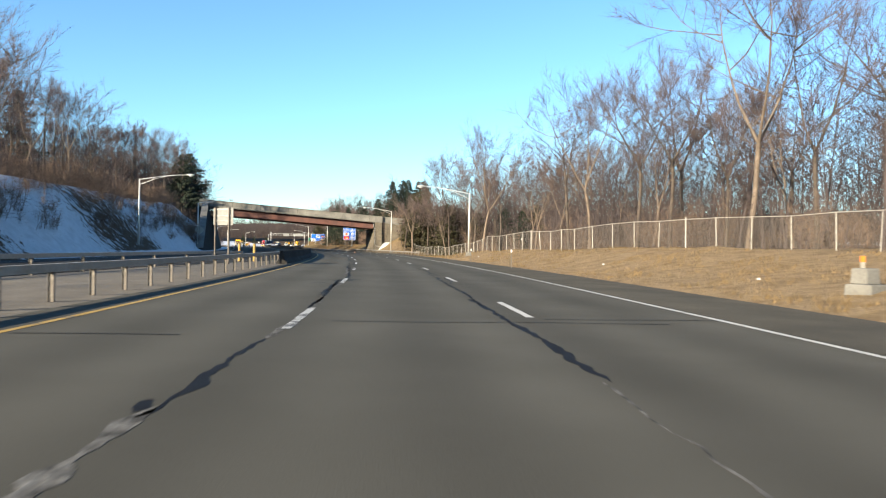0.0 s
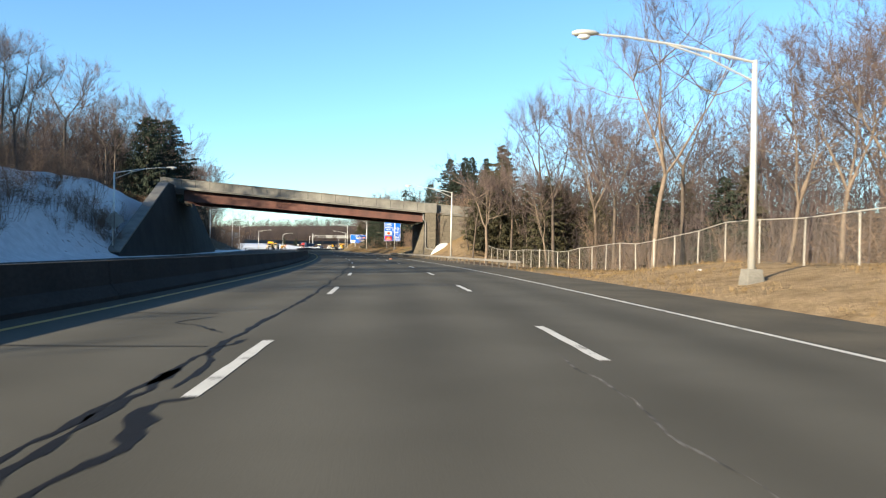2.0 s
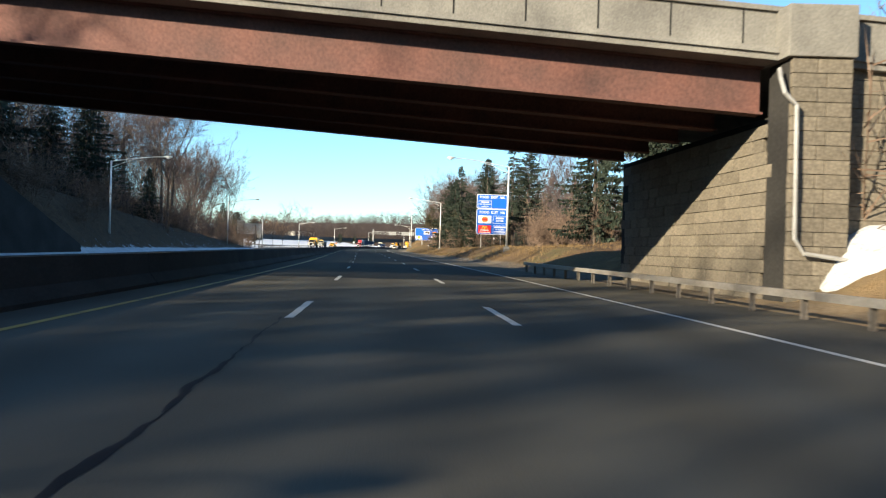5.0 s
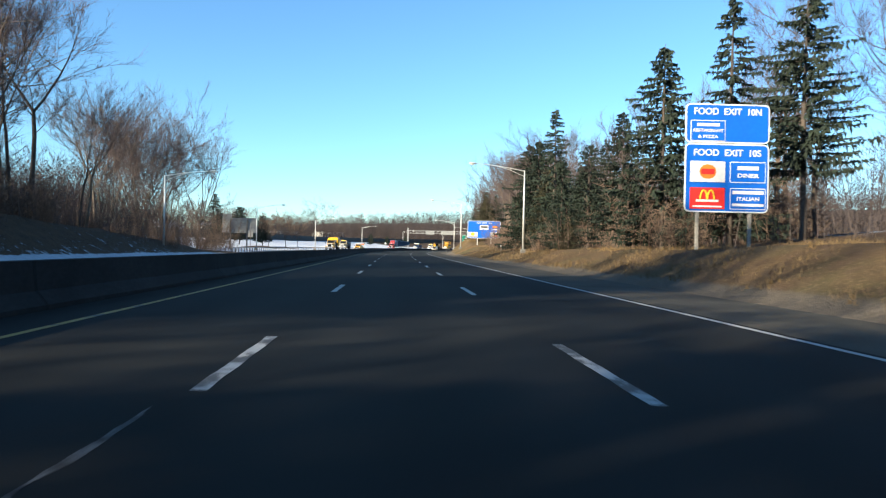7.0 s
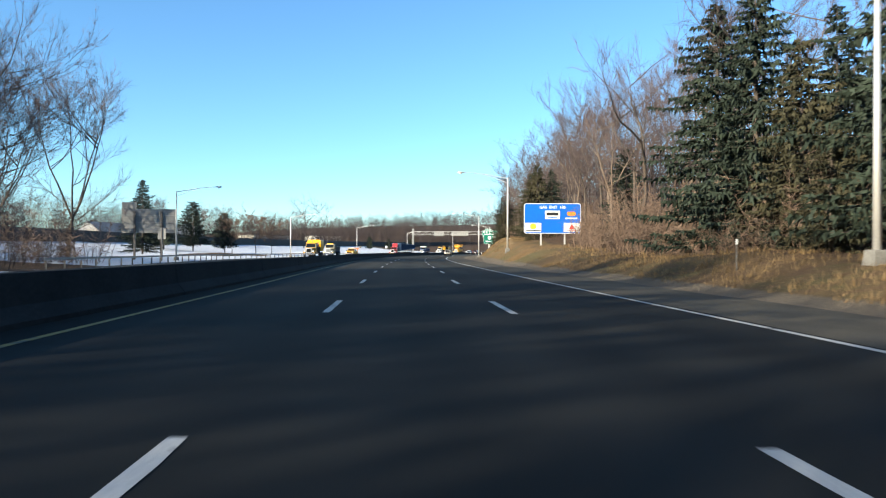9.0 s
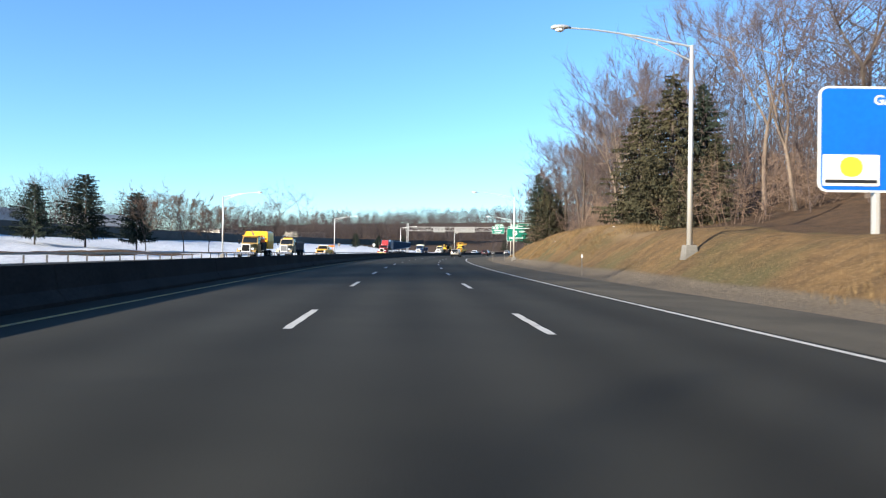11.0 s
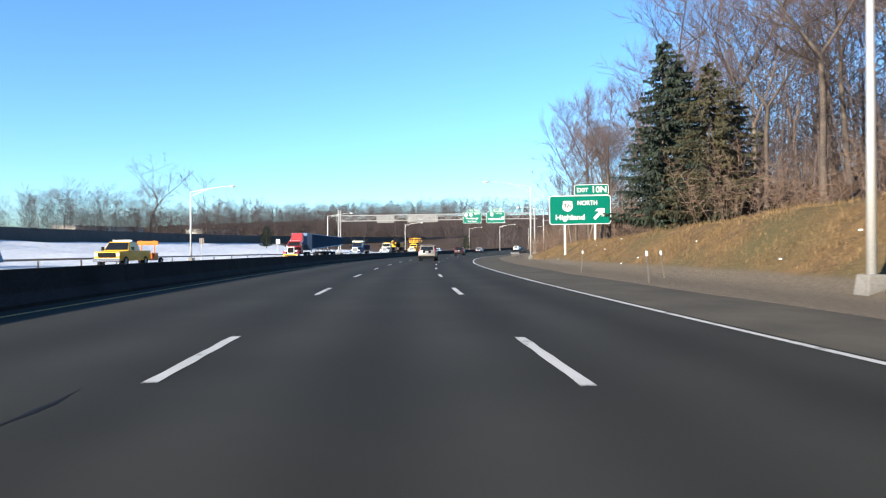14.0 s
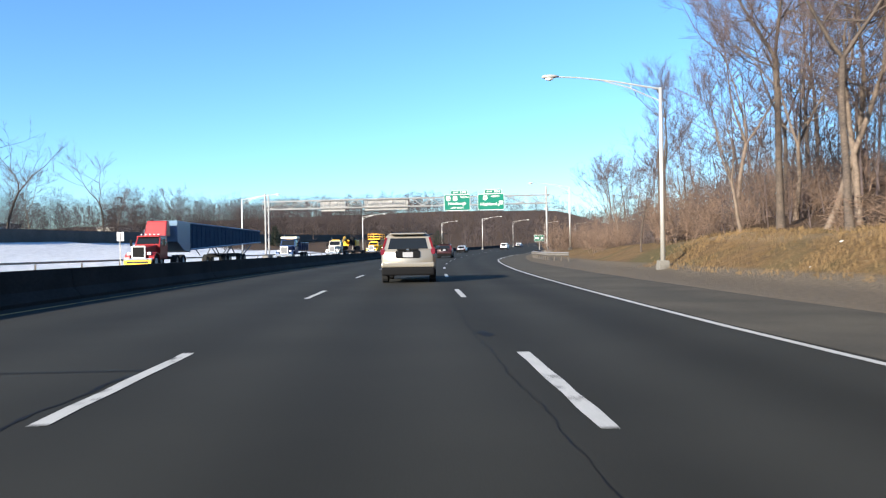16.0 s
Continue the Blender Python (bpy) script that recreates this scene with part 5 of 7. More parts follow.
rise((("bush1", 192.5, 17.0, 5.8), ("bush0", 192.0, 17.5, 5.3), ("bush1", 195.5, 18.0, 5.6), ("bush1", 190.8, 17.5, 4.7), ("bush0", 195.5, 17.0, 4.4), ("bush0", 191.0, 16.2, 4.5), ("bush1", 194.0, 19.0, 5.9), ("bush0", 191.8, 18.5, 4.2)), "shrub", "rounded mound of tangled brown brushwood on the bank", "shrub", "brushwood")
rise((("tree1", 230.2, -29.0, 22.7), ("tree2", 223.8, -28.0, 22.3), ("tree4", 240.0, -31.0, 23.8), ("snag1", 249.5, -31.0, 17.5), ("tree3", 224.5, -30.0, 21.5), ("thin1", 237.2, -33.0, 23.8), ("broad0", 285.2, -36.0, 19.1), ("broad1", 299.8, -39.0, 20.7), ("tree3", 266.0, -35.0, 15.3), ("tree0", 250.8, -31.0, 18.7), ("broad1", 288.2, -42, 19.2), ("tree1", 108.0, -30.0, 20.3), ("tree4", 126.0, -32.0, 22.5), ("thin0", 99.8, -30.0, 16.5), ("tree1", 78.8, -31.0, 18.7), ("tree0", 69.2, -30.5, 18.8), ("thin1", 112.0, -33.0, 21.9), ("tree2", 153.0, -33.5, 24.6), ("tree4", 142.8, -32.0, 21.6)), "bare_tree", "tall leafless tree above the opposite carriageway", "tree", "bare woodland trees")


def dry_grass(name, patches, label):
    g = Geo()
    r = random.Random(21)
    for s0, s1, u0, u1, n, h0, h1 in patches:
        for i in range(n):
            s, u = r.uniform(s0, s1), u0 + (u1 - u0) * r.random()
            clump = rough(s, u, 0.45, 9)
            if clump < r.uniform(-0.35, 0.25):
                continue
            p = W(s, u, ground_z(s, u) - 0.02)
            h = r.uniform(h0, h1) * (1 + 0.8 * clump)
            for k in range(3):
                an = r.uniform(0, 6.28)
                d = Vector((math.cos(an) * r.uniform(0.2, 0.9), math.sin(an) * r.uniform(0.2, 0.9), 1.0)).normalized() * h
                g.sliver(p + Vector((r.uniform(-.06, .06), r.uniform(-.06, .06), 0)), d, Vector((math.sin(an), -math.cos(an), 0)) * 0.012)
    return tagged(raw(name, g, GRASS_BLADE), label, "grass", kind="stuff")


dry_grass("dry_grass", ((326, 372, 11.2, 19, 15000, 0.10, 0.28), (372, 450, 11.8, 19, 17000, 0.10, 0.28), (0, 92, 8.0, 17, 13000, 0.06, 0.18), (164, 300, 9.0, 16, 12000, 0.10, 0.30)), "tufts of dry winter grass on the roadside bank")
rise((("spruce0", 219.2, 15.5, 13.6), ("spruce1", 216.8, 18.5, 15.8), ("pine1", 210.2, 19.0, 13.8), ("spruce3", 235.0, 18.0, 12.7), ("spruce0", 268.2, 16.5, 14.7), ("spruce1", 253.5, 16.5, 16.4), ("spruce3", 245.5, 15.5, 9.8), ("pine1", 237.8, 16.0, 10.3), ("spruce_brown", 240.5, 15.0, 4.4), ("spruce_brown", 256.2, 15.5, 6.6), ("spruce0", 265.0, 17.0, 14.7), ("spruce_brown", 261.8, 17.5, 10.9), ("spruce1", 261.5, 19.0, 12.4)), "spruce", "dark ragged spruce with layered boughs beside the road", "conifer", "spruces")
rise((("spruce0", 179.4, 17.3, 14.0), ("spruce0", 168.1, 19.5, 15.5), ("spruce3", 165.3, 22.3, 15.0), ("spruce1", 176, 22, 15.0), ("spruce0", 171, 19.4, 18.0), ("spruce0", 172.5, 22.6, 18.6), ("spruce3", 175, 24.5, 19.0), ("spruce0", 168.5, 25.5, 18.0)), "spruce", "dark ragged spruce with layered boughs beside the road", "conifer", "spruces")
rise((("spruce_brown", 137.5, 15.8, 9.0), ("spruce_brown", 135.0, 17.2, 11.5), ("spruce_brown", 132.0, 16.0, 12.0), ("spruce_brown", 133.5, 19.0, 14.0), ("spruce_brown", 129.5, 17.6, 14.5), ("spruce_brown", 138.0, 18.8, 12.0)), "spruce", "olive-brown ragged spruce on the leaf-strewn slope by the bridge", "conifer", "spruces")
rise((("thin2", 129.0, 13.4, 9.5), ("thin0", 124.5, 12.9, 11.0), ("thin1", 144.5, 18.5, 13.0), ("thin2", 146.5, 21.0, 13.5), ("thin0", 149.0, 23.0, 14.0)), *EDGE)
rise((("bush1", 143.6, 15.2, 9.3), ("bush0", 144.4, 16.6, 9.8), ("bush1", 145.5, 18.0, 10.6), ("bush1", 147.5, 16.2, 10.0), ("bush0", 143.8, 17.9, 9.4), ("bush1", 148.5, 19.5, 11.2), ("bush1", 145.0, 20.0, 10.8), ("bush0", 142.8, 14.6, 8.2), ("bush1", 150.5, 17.8, 10.8), ("bush1", 147.0, 21.8, 11.5)), "shrub", "red-brown brushwood overhanging the bridge's wing wall", "shrub", "brushwood")
rise((("spruce0", 406, 16.4, 14.6), ("spruce3", 408.5, 18.2, 14.0), ("spruce_brown", 400, 17.1, 11.6), ("spruce_brown", 376, 15.6, 8.8), ("spruce_brown", 378, 17.2, 7.4), ("spruce_brown", 403, 19.5, 11.0)), "spruce", "broad drooping brown-green spruce on the grass bank", "conifer", "spruces")
rise((("spruce_brown", 331.5, 17.5, 13.5), ("spruce3", 331.5, 19.5, 12.9), ("spruce_brown", 341.2, 18.0, 13.3), ("spruce_brown", 333.2, 16.5, 8.3), ("spruce_brown", 326.8, 18.5, 8.7), ("spruce_brown", 326.0, 16.0, 6.5)), "spruce", "broad drooping brown-green spruce on the grass bank", "conifer", "spruces")
rise((("pine0", 158.0, -30.0, 20.5), ("pine0", 175.0, -30.0, 23.0), ("spruce0", 219.8, -28.5, 10.4), ("spruce3", 355.8, -48.0, 13.7)), "spruce", "dark green spruce above the opposite carriageway", "conifer", "spruces")

# ---- signs ----
BLUE = mat("blue_sign_sheeting", (0.012, 0.12, 0.52), 0.45, vary=0.05, scale=0.5, fine=6, bump=0.02, second=(0.014, 0.10, 0.44))
GREEN = mat("green_sign_sheeting", (0.004, 0.135, 0.086), 0.45, vary=0.05, scale=0.5, fine=6, bump=0.02, second=(0.004, 0.118, 0.075))
SIGN_WHITE = mat("white_sign_sheeting", (0.66, 0.66, 0.64), 0.45, vary=0.05, scale=1, fine=6, bump=0.02)
SIGN_BLACK = mat("black_lettering", (0.02, 0.02, 0.022), 0.5, vary=0.05, bump=0)
SIGN_RED = mat("red_sign_sheeting", (0.62, 0.03, 0.025), 0.45, vary=0.05, bump=0.02)
SIGN_YELLOW = mat("yellow_sign_sheeting", (0.80, 0.46, 0.03), 0.45, vary=0.05, bump=0.02)
SIGN_ORANGE = mat("orange_sign_sheeting", (0.72, 0.20, 0.03), 0.45, vary=0.05, bump=0.02)
SIGN_BACK = mat("sign_back_aluminium", (0.27, 0.265, 0.25), 0.5, 0.4, vary=0.1, scale=0.8, fine=8, bump=0.05, second=(0.21, 0.205, 0.195))
WOODPOST = mat("grey_post", (0.34, 0.31, 0.26), 0.8, 0.1, vary=0.2, scale=2, fine=15, bump=0.2)


def plate(x, z, w, h, y0, y1, r=0.0, tilt=0.0):
    """An upright plate in the x-z plane with rounded corners, from y0 to y1."""
    g = Geo()
    pts = []
    r = min(r, w / 2, h / 2)
    for cx, cz, a0 in ((1, 1, 0), (-1, 1, 90), (-1, -1, 180), (1, -1, 270)):
        for k in range(4 if r else 1):
            a = radians(a0 + 30 * k)
            pts.append((cx * (w / 2 - r) + r * math.cos(a) * (1 if r else 0), cz * (h / 2 - r) + r * math.sin(a) * (1 if r else 0)))
    c, s = math.cos(radians(tilt)), math.sin(radians(tilt))
    pts = [(x + px * c - pz * s, z + px * s + pz * c) for px, pz in pts]
    n = len(pts)
    g.add([(px, y0, pz) for px, pz in pts] + [(px, y1, pz) for px, pz in pts],
          [tuple(range(n)), tuple(reversed(range(n, 2 * n)))] + [(i, i + n, (i + 1) % n + n, (i + 1) % n) for i in range(n)])
    return g


def lettering(body, x, z, size, material, parent, bold=0.012, width=None, y=-0.052):
    """Raised letters on a sign's face, centred at x, z."""
    cu = bpy.data.curves.new("lettering", "FONT")
    cu.body, cu.size, cu.align_x, cu.align_y = body, size, "CENTER", "CENTER"
    cu.extrude, cu.offset = 0.004, bold * size
    tmp = bpy.data.objects.new("lettering", cu)
    scene.collection.objects.link(tmp)
    bpy.context.view_layer.update()
    me = bpy.data.meshes.new_from_object(tmp.evaluated_get(bpy.context.evaluated_depsgraph_get()))
    bpy.data.objects.remove(tmp)
    me.materials.clear()
    me.materials.append(material)
    xs = [v.co.x for v in me.vertices]
    k = 1.0 if width is None else width / (max(xs) - min(xs))
    ob = new("lettering", me)
    ob.parent = parent
    ob.matrix_local = Matrix.Translation((x, y, z)) @ Matrix.Rotation(math.pi / 2, 4, "X") @ Matrix.Diagonal((k, 1, 1, 1))
    return ob


def panel(parent, x, z, w, h, colour, name="panel", border=0.06, r=0.16, y=-0.03, edge=None):
    part(name + "_border", plate(x, z, w, h, y, 0.02 + y * 0.0, r), edge or SIGN_WHITE, parent)
    return part(name, plate(x, z, w - 2 * border, h - 2 * border, y - 0.012, y - 0.001, max(r - border, 0.02)), colour, parent)


def bar(parent, x, z, w, h, material, y=-0.056, name="text_bar"):
    part(name, plate(x, z, w, h, y, y + 0.006), material, parent)


def leg(parent, x, z0, z1, material=WOODPOST, w=0.16):
    part("post", Geo().box(x, 0.09, z0, w * 0.7, w, z1 - z0), material, parent, bevel=0.01)


def food_sign():
    s, u = 208, 14.15
    gz = ground_z(s, u)
    sg = thing("service_sign", stand(s, u, 0, -2), "blue two-panel roadside food services sign on two posts", "road sign")
    leg(sg, -1.25, ground_z(s, u - 1.25) - 0.4, 7.6)
    leg(sg, 1.1, ground_z(s, u + 1.1) - 0.4, 7.6)
    panel(sg, 0, 6.85, 3.75, 1.72, BLUE, r=0.22)
    panel(sg, 0, 4.45, 3.75, 3.02, BLUE, r=0.22)
    lettering("FOOD  EXIT  10N", 0, 7.36, 0.40, SIGN_WHITE, sg, 0.02, 3.0)
    lettering("FOOD  EXIT  10S", 0, 5.55, 0.40, SIGN_WHITE, sg, 0.02, 3.0)
    panel(sg, -0.88, 6.52, 1.55, 0.92, BLUE, "business_panel", 0.035, 0.04, y=-0.05)
    bar(sg, -0.88, 6.78, 1.0, 0.13, SIGN_WHITE, y=-0.075)
    lettering("RESTAURANT", -0.88, 6.52, 0.19, SIGN_WHITE, sg, 0.02, 1.35, y=-0.075)
    lettering("& PIZZA", -0.88, 6.25, 0.19, SIGN_WHITE, sg, 0.02, 0.9, y=-0.075)
    part("business_panel", plate(-0.86, 4.72, 1.55, 0.92, -0.066, -0.045, 0.03), SIGN_WHITE, sg)
    part("emblem", plate(-0.86, 4.72, 0.74, 0.62, -0.074, -0.067, 0.30), SIGN_ORANGE, sg)
    part("emblem", plate(-0.86, 4.72, 0.60, 0.24, -0.08, -0.075, 0.05), SIGN_RED, sg)
    panel(sg, 0.93, 4.72, 1.6, 0.92, BLUE, "business_panel", 0.035, 0.04, y=-0.05)
    bar(sg, 0.93, 4.90, 0.95, 0.17, SIGN_WHITE, y=-0.075)
    lettering("DINER", 0.93, 4.56, 0.25, SIGN_WHITE, sg, 0.02, 0.95, y=-0.075)
    part("business_panel", plate(-0.86, 3.55, 1.55, 0.94, -0.066, -0.045, 0.03), SIGN_RED, sg)
    for dx in (-0.16, 0.16):
        arch = Geo()
        arch.tube([(-0.86 + dx + 0.15 * math.cos(a), -0.07, 3.48 + 0.42 * math.sin(a)) for a in np.linspace(0, math.pi, 9)], 0.04, 6)
        part("emblem", arch, SIGN_YELLOW, sg)
    bar(sg, -0.86, 3.44, 1.0, 0.10, SIGN_WHITE, y=-0.078)
    bar(sg, -0.86, 3.19, 1.3, 0.07, SIGN_WHITE, y=-0.078)
    panel(sg, 0.95, 3.55, 1.6, 0.94, BLUE, "business_panel", 0.035, 0.04, y=-0.05)
    bar(sg, 0.95, 3.83, 1.4, 0.15, SIGN_WHITE, y=-0.075)
    lettering("ITALIAN", 0.95, 3.54, 0.23, SIGN_WHITE, sg, 0.02, 1.0, y=-0.075)
    bar(sg, 0.95, 3.28, 1.4, 0.12, SIGN_WHITE, y=-0.075)


def gas_sign():
    s, u = 303, 14.55
    sg = thing("service_sign", stand(s, u, 0, -3), "wide blue roadside fuel services sign on two posts", "road sign")
    leg(sg, -1.15, 0.4, 5.8, LAMPGREY, 0.2)
    leg(sg, 1.25, 0.4, 5.8, LAMPGREY, 0.2)
    panel(sg, 0, 4.5, 5.75, 3.05, BLUE, r=0.25)
    lettering("GAS  EXIT  10S", 0, 5.62, 0.38, SIGN_WHITE, sg, 0.02, 2.6)
    part("business_panel", plate(0.0, 4.87, 1.5, 0.84, -0.066, -0.045, 0.03), SIGN_WHITE, sg)
    bar(sg, 0.0, 4.95, 1.2, 0.30, SIGN_BLACK, y=-0.074)
    bar(sg, 0.0, 4.60, 1.0, 0.08, BLUE, y=-0.074)
    part("business_panel", plate(-1.95, 3.6, 1.62, 0.9, -0.066, -0.045, 0.03), SIGN_WHITE, sg)
    part("emblem", plate(-1.95, 3.70, 0.66, 0.58, -0.074, -0.067, 0.28), SIGN_YELLOW, sg)
    bar(sg, -1.95, 3.28, 1.5, 0.10, SIGN_BLACK, y=-0.074)
    part("emblem", plate(1.9, 4.98, 0.9, 0.42, -0.066, -0.045, 0.2), SIGN_ORANGE, sg)
    bar(sg, 1.9, 4.52, 1.2, 0.14, SIGN_WHITE, y=-0.06)
    part("business_panel", plate(1.95, 3.6, 1.62, 0.9, -0.066, -0.045, 0.03), SIGN_WHITE, sg)
    tri = Geo().add([(1.65, -0.07, 3.42), (2.25, -0.07, 3.42), (1.95, -0.07, 3.98), (1.65, -0.064, 3.42), (2.25, -0.064, 3.42), (1.95, -0.064, 3.98)],
                    [(0, 1, 2), (5, 4, 3), (0, 3, 4, 1), (1, 4, 5, 2), (2, 5, 3, 0)])
    part("emblem", tri, SIGN_RED, sg)
    bar(sg, 1.95, 3.28, 0.9, 0.07, SIGN_RED, y=-0.074)


def shield(parent, x, z, size, text, y=-0.056, material=None):
    g = Geo()
    pts = [(0, 1), (0.28, .9), (0.55, 1), (0.86, .78), (0.82, .45), (0.98, 0), (0.85, -.55), (0.45, -.85), (0, -1)]
    pts = pts + [(-px, pz) for px, pz in reversed(pts[1:-1])]
    n = len(pts)
    g.add([(x + px * size / 2, y, z + pz * size / 2) for px, pz in pts] + [(x + px * size / 2, y + 0.01, z + pz * size / 2) for px, pz in pts],
          [tuple(range(n)), tuple(reversed(range(n, 2 * n)))] + [(i, (i + 1) % n, (i + 1) % n + n, i + n) for i in range(n)])
    part("route_shield", g, SIGN_WHITE, parent, "white route shield")
    lettering(text, x, z - 0.02 * size, size * 0.62, SIGN_BLACK, parent, 0.015, size * 0.72, y=y - 0.006)


def arrow(parent, x, z, size, tilt, y=-0.056):
    g = Geo()
    pts = [(-.1, -.5), (.1, -.5), (.1, .08), (.33, -.08), (.33, .16), (0, .5), (-.33, .16), (-.33, -.08), (-.1, .08)]
    c, s = math.cos(radians(tilt)), math.sin(radians(tilt))
    pts = [(x + size * (px * c + pz * s), z + size * (-px * s + pz * c)) for px, pz in pts]
    n = len(pts)
    g.add([(px, y, pz) for px, pz in pts] + [(px, y + 0.008, pz) for px, pz in pts],
          [tuple(range(n)), tuple(reversed(range(n, 2 * n)))] + [(i, (i + 1) % n, (i + 1) % n + n, i + n) for i in range(n)])
    part("arrow", g, SIGN_WHITE, parent, "white slanting exit arrow")


def exit_sign():
    s, u = 421.5, 14.0
    sg = thing("exit_sign", stand(s, u, 0, -1) @ pose(0, 0, 0, 0, -0.6, 0), "green exit sign with route shield and arrow on two posts", "road sign")
    leg(sg, -1.3, 0.6, 5.3, LAMPGREY, 0.22)
    leg(sg, 1.25, 0.9, 5.3, LAMPGREY, 0.22)
    panel(sg, 0, 4.45, 5.2, 2.45, GREEN, r=0.25)
    panel(sg, 0.98, 6.13, 2.9, 0.92, GREEN, "exit_tab", 0.05, 0.18)
    lettering("EXIT", 0.22, 6.10, 0.50, SIGN_WHITE, sg, 0.02, 0.95)
    lettering("10N", 1.62, 6.13, 0.72, SIGN_WHITE, sg, 0.02, 1.15)
    shield(sg, -1.05, 4.78, 0.92, "9W")
    lettering("NORTH", 0.62, 5.02, 0.52, SIGN_WHITE, sg, 0.02, 1.65)
    lettering("Highland", -0.85, 3.82, 0.62, SIGN_WHITE, sg, 0.02, 2.45)
    arrow(sg, 1.62, 4.12, 1.25, 45)


def gantry():
    s = 527.0
    gt = thing("sign_gantry", stand(s, 0, 0), "grey lattice truss sign gantry across the motorway", "sign gantry")
    z0, z1 = 8.0, 9.3
    g = Geo()
    for y in (-0.7, 0.7):
        for z in (z0, z1):
            g.tube([(-33, y, z), (14.2, y, z)], 0.075, 6)
    part("chord", g, STEEL, gt)
    g = Geo()
    x = -33
    k = 0
    while x < 14:
        for y in (-0.7, 0.7):
            a, b = (z0, z1) if k % 2 else (z1, z0)
            g.tube([(x, y, a), (x + 1.57, y, b)], 0.038, 5)
            g.tube([(x, y, z0), (x, y, z1)], 0.03, 5)
        g.tube([(x, -0.7, z1), (x + 1.57, 0.7, z1)], 0.03, 5)
        x += 1.57
        k += 1
    part("lattice", g, STEEL, gt)
    for x in (13.6, -32.5):
        for y in (-0.75, 0.75):
            part("post", Geo().tube([(x, y, -0.4), (x, y, 10.6)], 0.15, 10), STEEL, gt)
        br = Geo()
        for k in range(6):
            br.tube([(x, -0.75 if k % 2 else 0.75, 0.8 + k * 1.4), (x, 0.75 if k % 2 else -0.75, 2.2 + k * 1.4)], 0.04, 5)
        part("brace", br, STEEL, gt)
        part("footing", Geo().box(x, 0, -0.5, 1.0, 2.4, 1.0), CONCRETE, gt, bevel=0.04)
    for cx, w, tab, num in ((-0.55, 4.2, "EXIT", "10S"), (4.85, 4.2, "EXIT", "10N")):
        sg = thing("overhead_sign", stand(s, cx, 0) @ Matrix.Translation((0, -0.95, 0)), "green overhead exit sign hung on a gantry", "road sign", "overhead signs")
        panel(sg, 0, 8.35, w, 2.55, GREEN, r=0.22)
        panel(sg, 0.35, 9.98, 2.7, 0.68, GREEN, "exit_tab", 0.045, 0.14)
        lettering(tab, -0.2, 9.97, 0.36, SIGN_WHITE, sg, 0.02, 0.85)
        lettering(num, 0.95, 9.98, 0.5, SIGN_WHITE, sg, 0.02, 0.9)
        if num == "10S":
            shield(sg, -1.4, 9.0, 0.78, "32")
            shield(sg, -0.3, 9.0, 0.78, "9W")
            lettering("SOUTH", 1.2, 9.2, 0.40, SIGN_WHITE, sg, 0.02, 1.3)
            lettering("Newburgh", 0, 8.2, 0.60, SIGN_WHITE, sg, 0.02, 2.8)
            lettering("NEXT RIGHT", 0, 7.5, 0.34, SIGN_WHITE, sg, 0.02, 2.1)
        else:
            shield(sg, -0.9, 9.0, 0.78, "9W")
            lettering("NORTH", 0.7, 9.2, 0.40, SIGN_WHITE, sg, 0.02, 1.3)
            lettering("Highland", -0.35, 8.0, 0.60, SIGN_WHITE, sg, 0.02, 2.6)
            arrow(sg, 1.5, 8.1, 1.1, 45)
    for cx, w in ((-12.5, 7.2), (-21.5, 4.2)):
        sg = thing("overhead_sign", stand(s, cx, 0) @ Matrix.Translation((0, 0.95, 0)), "pale back of an overhead sign for the opposite traffic", "road sign", "overhead signs")
        part("panel", plate(0, 8.5, w, 1.9, 0, 0.03, 0.1), SIGN_BACK, sg)
        for dx in np.linspace(-w / 2 + 0.5, w / 2 - 0.5, 4):
            part("stiffener", Geo().box(dx, -0.05, 7.5, 0.07, 0.08, 2.0), STEEL, sg)


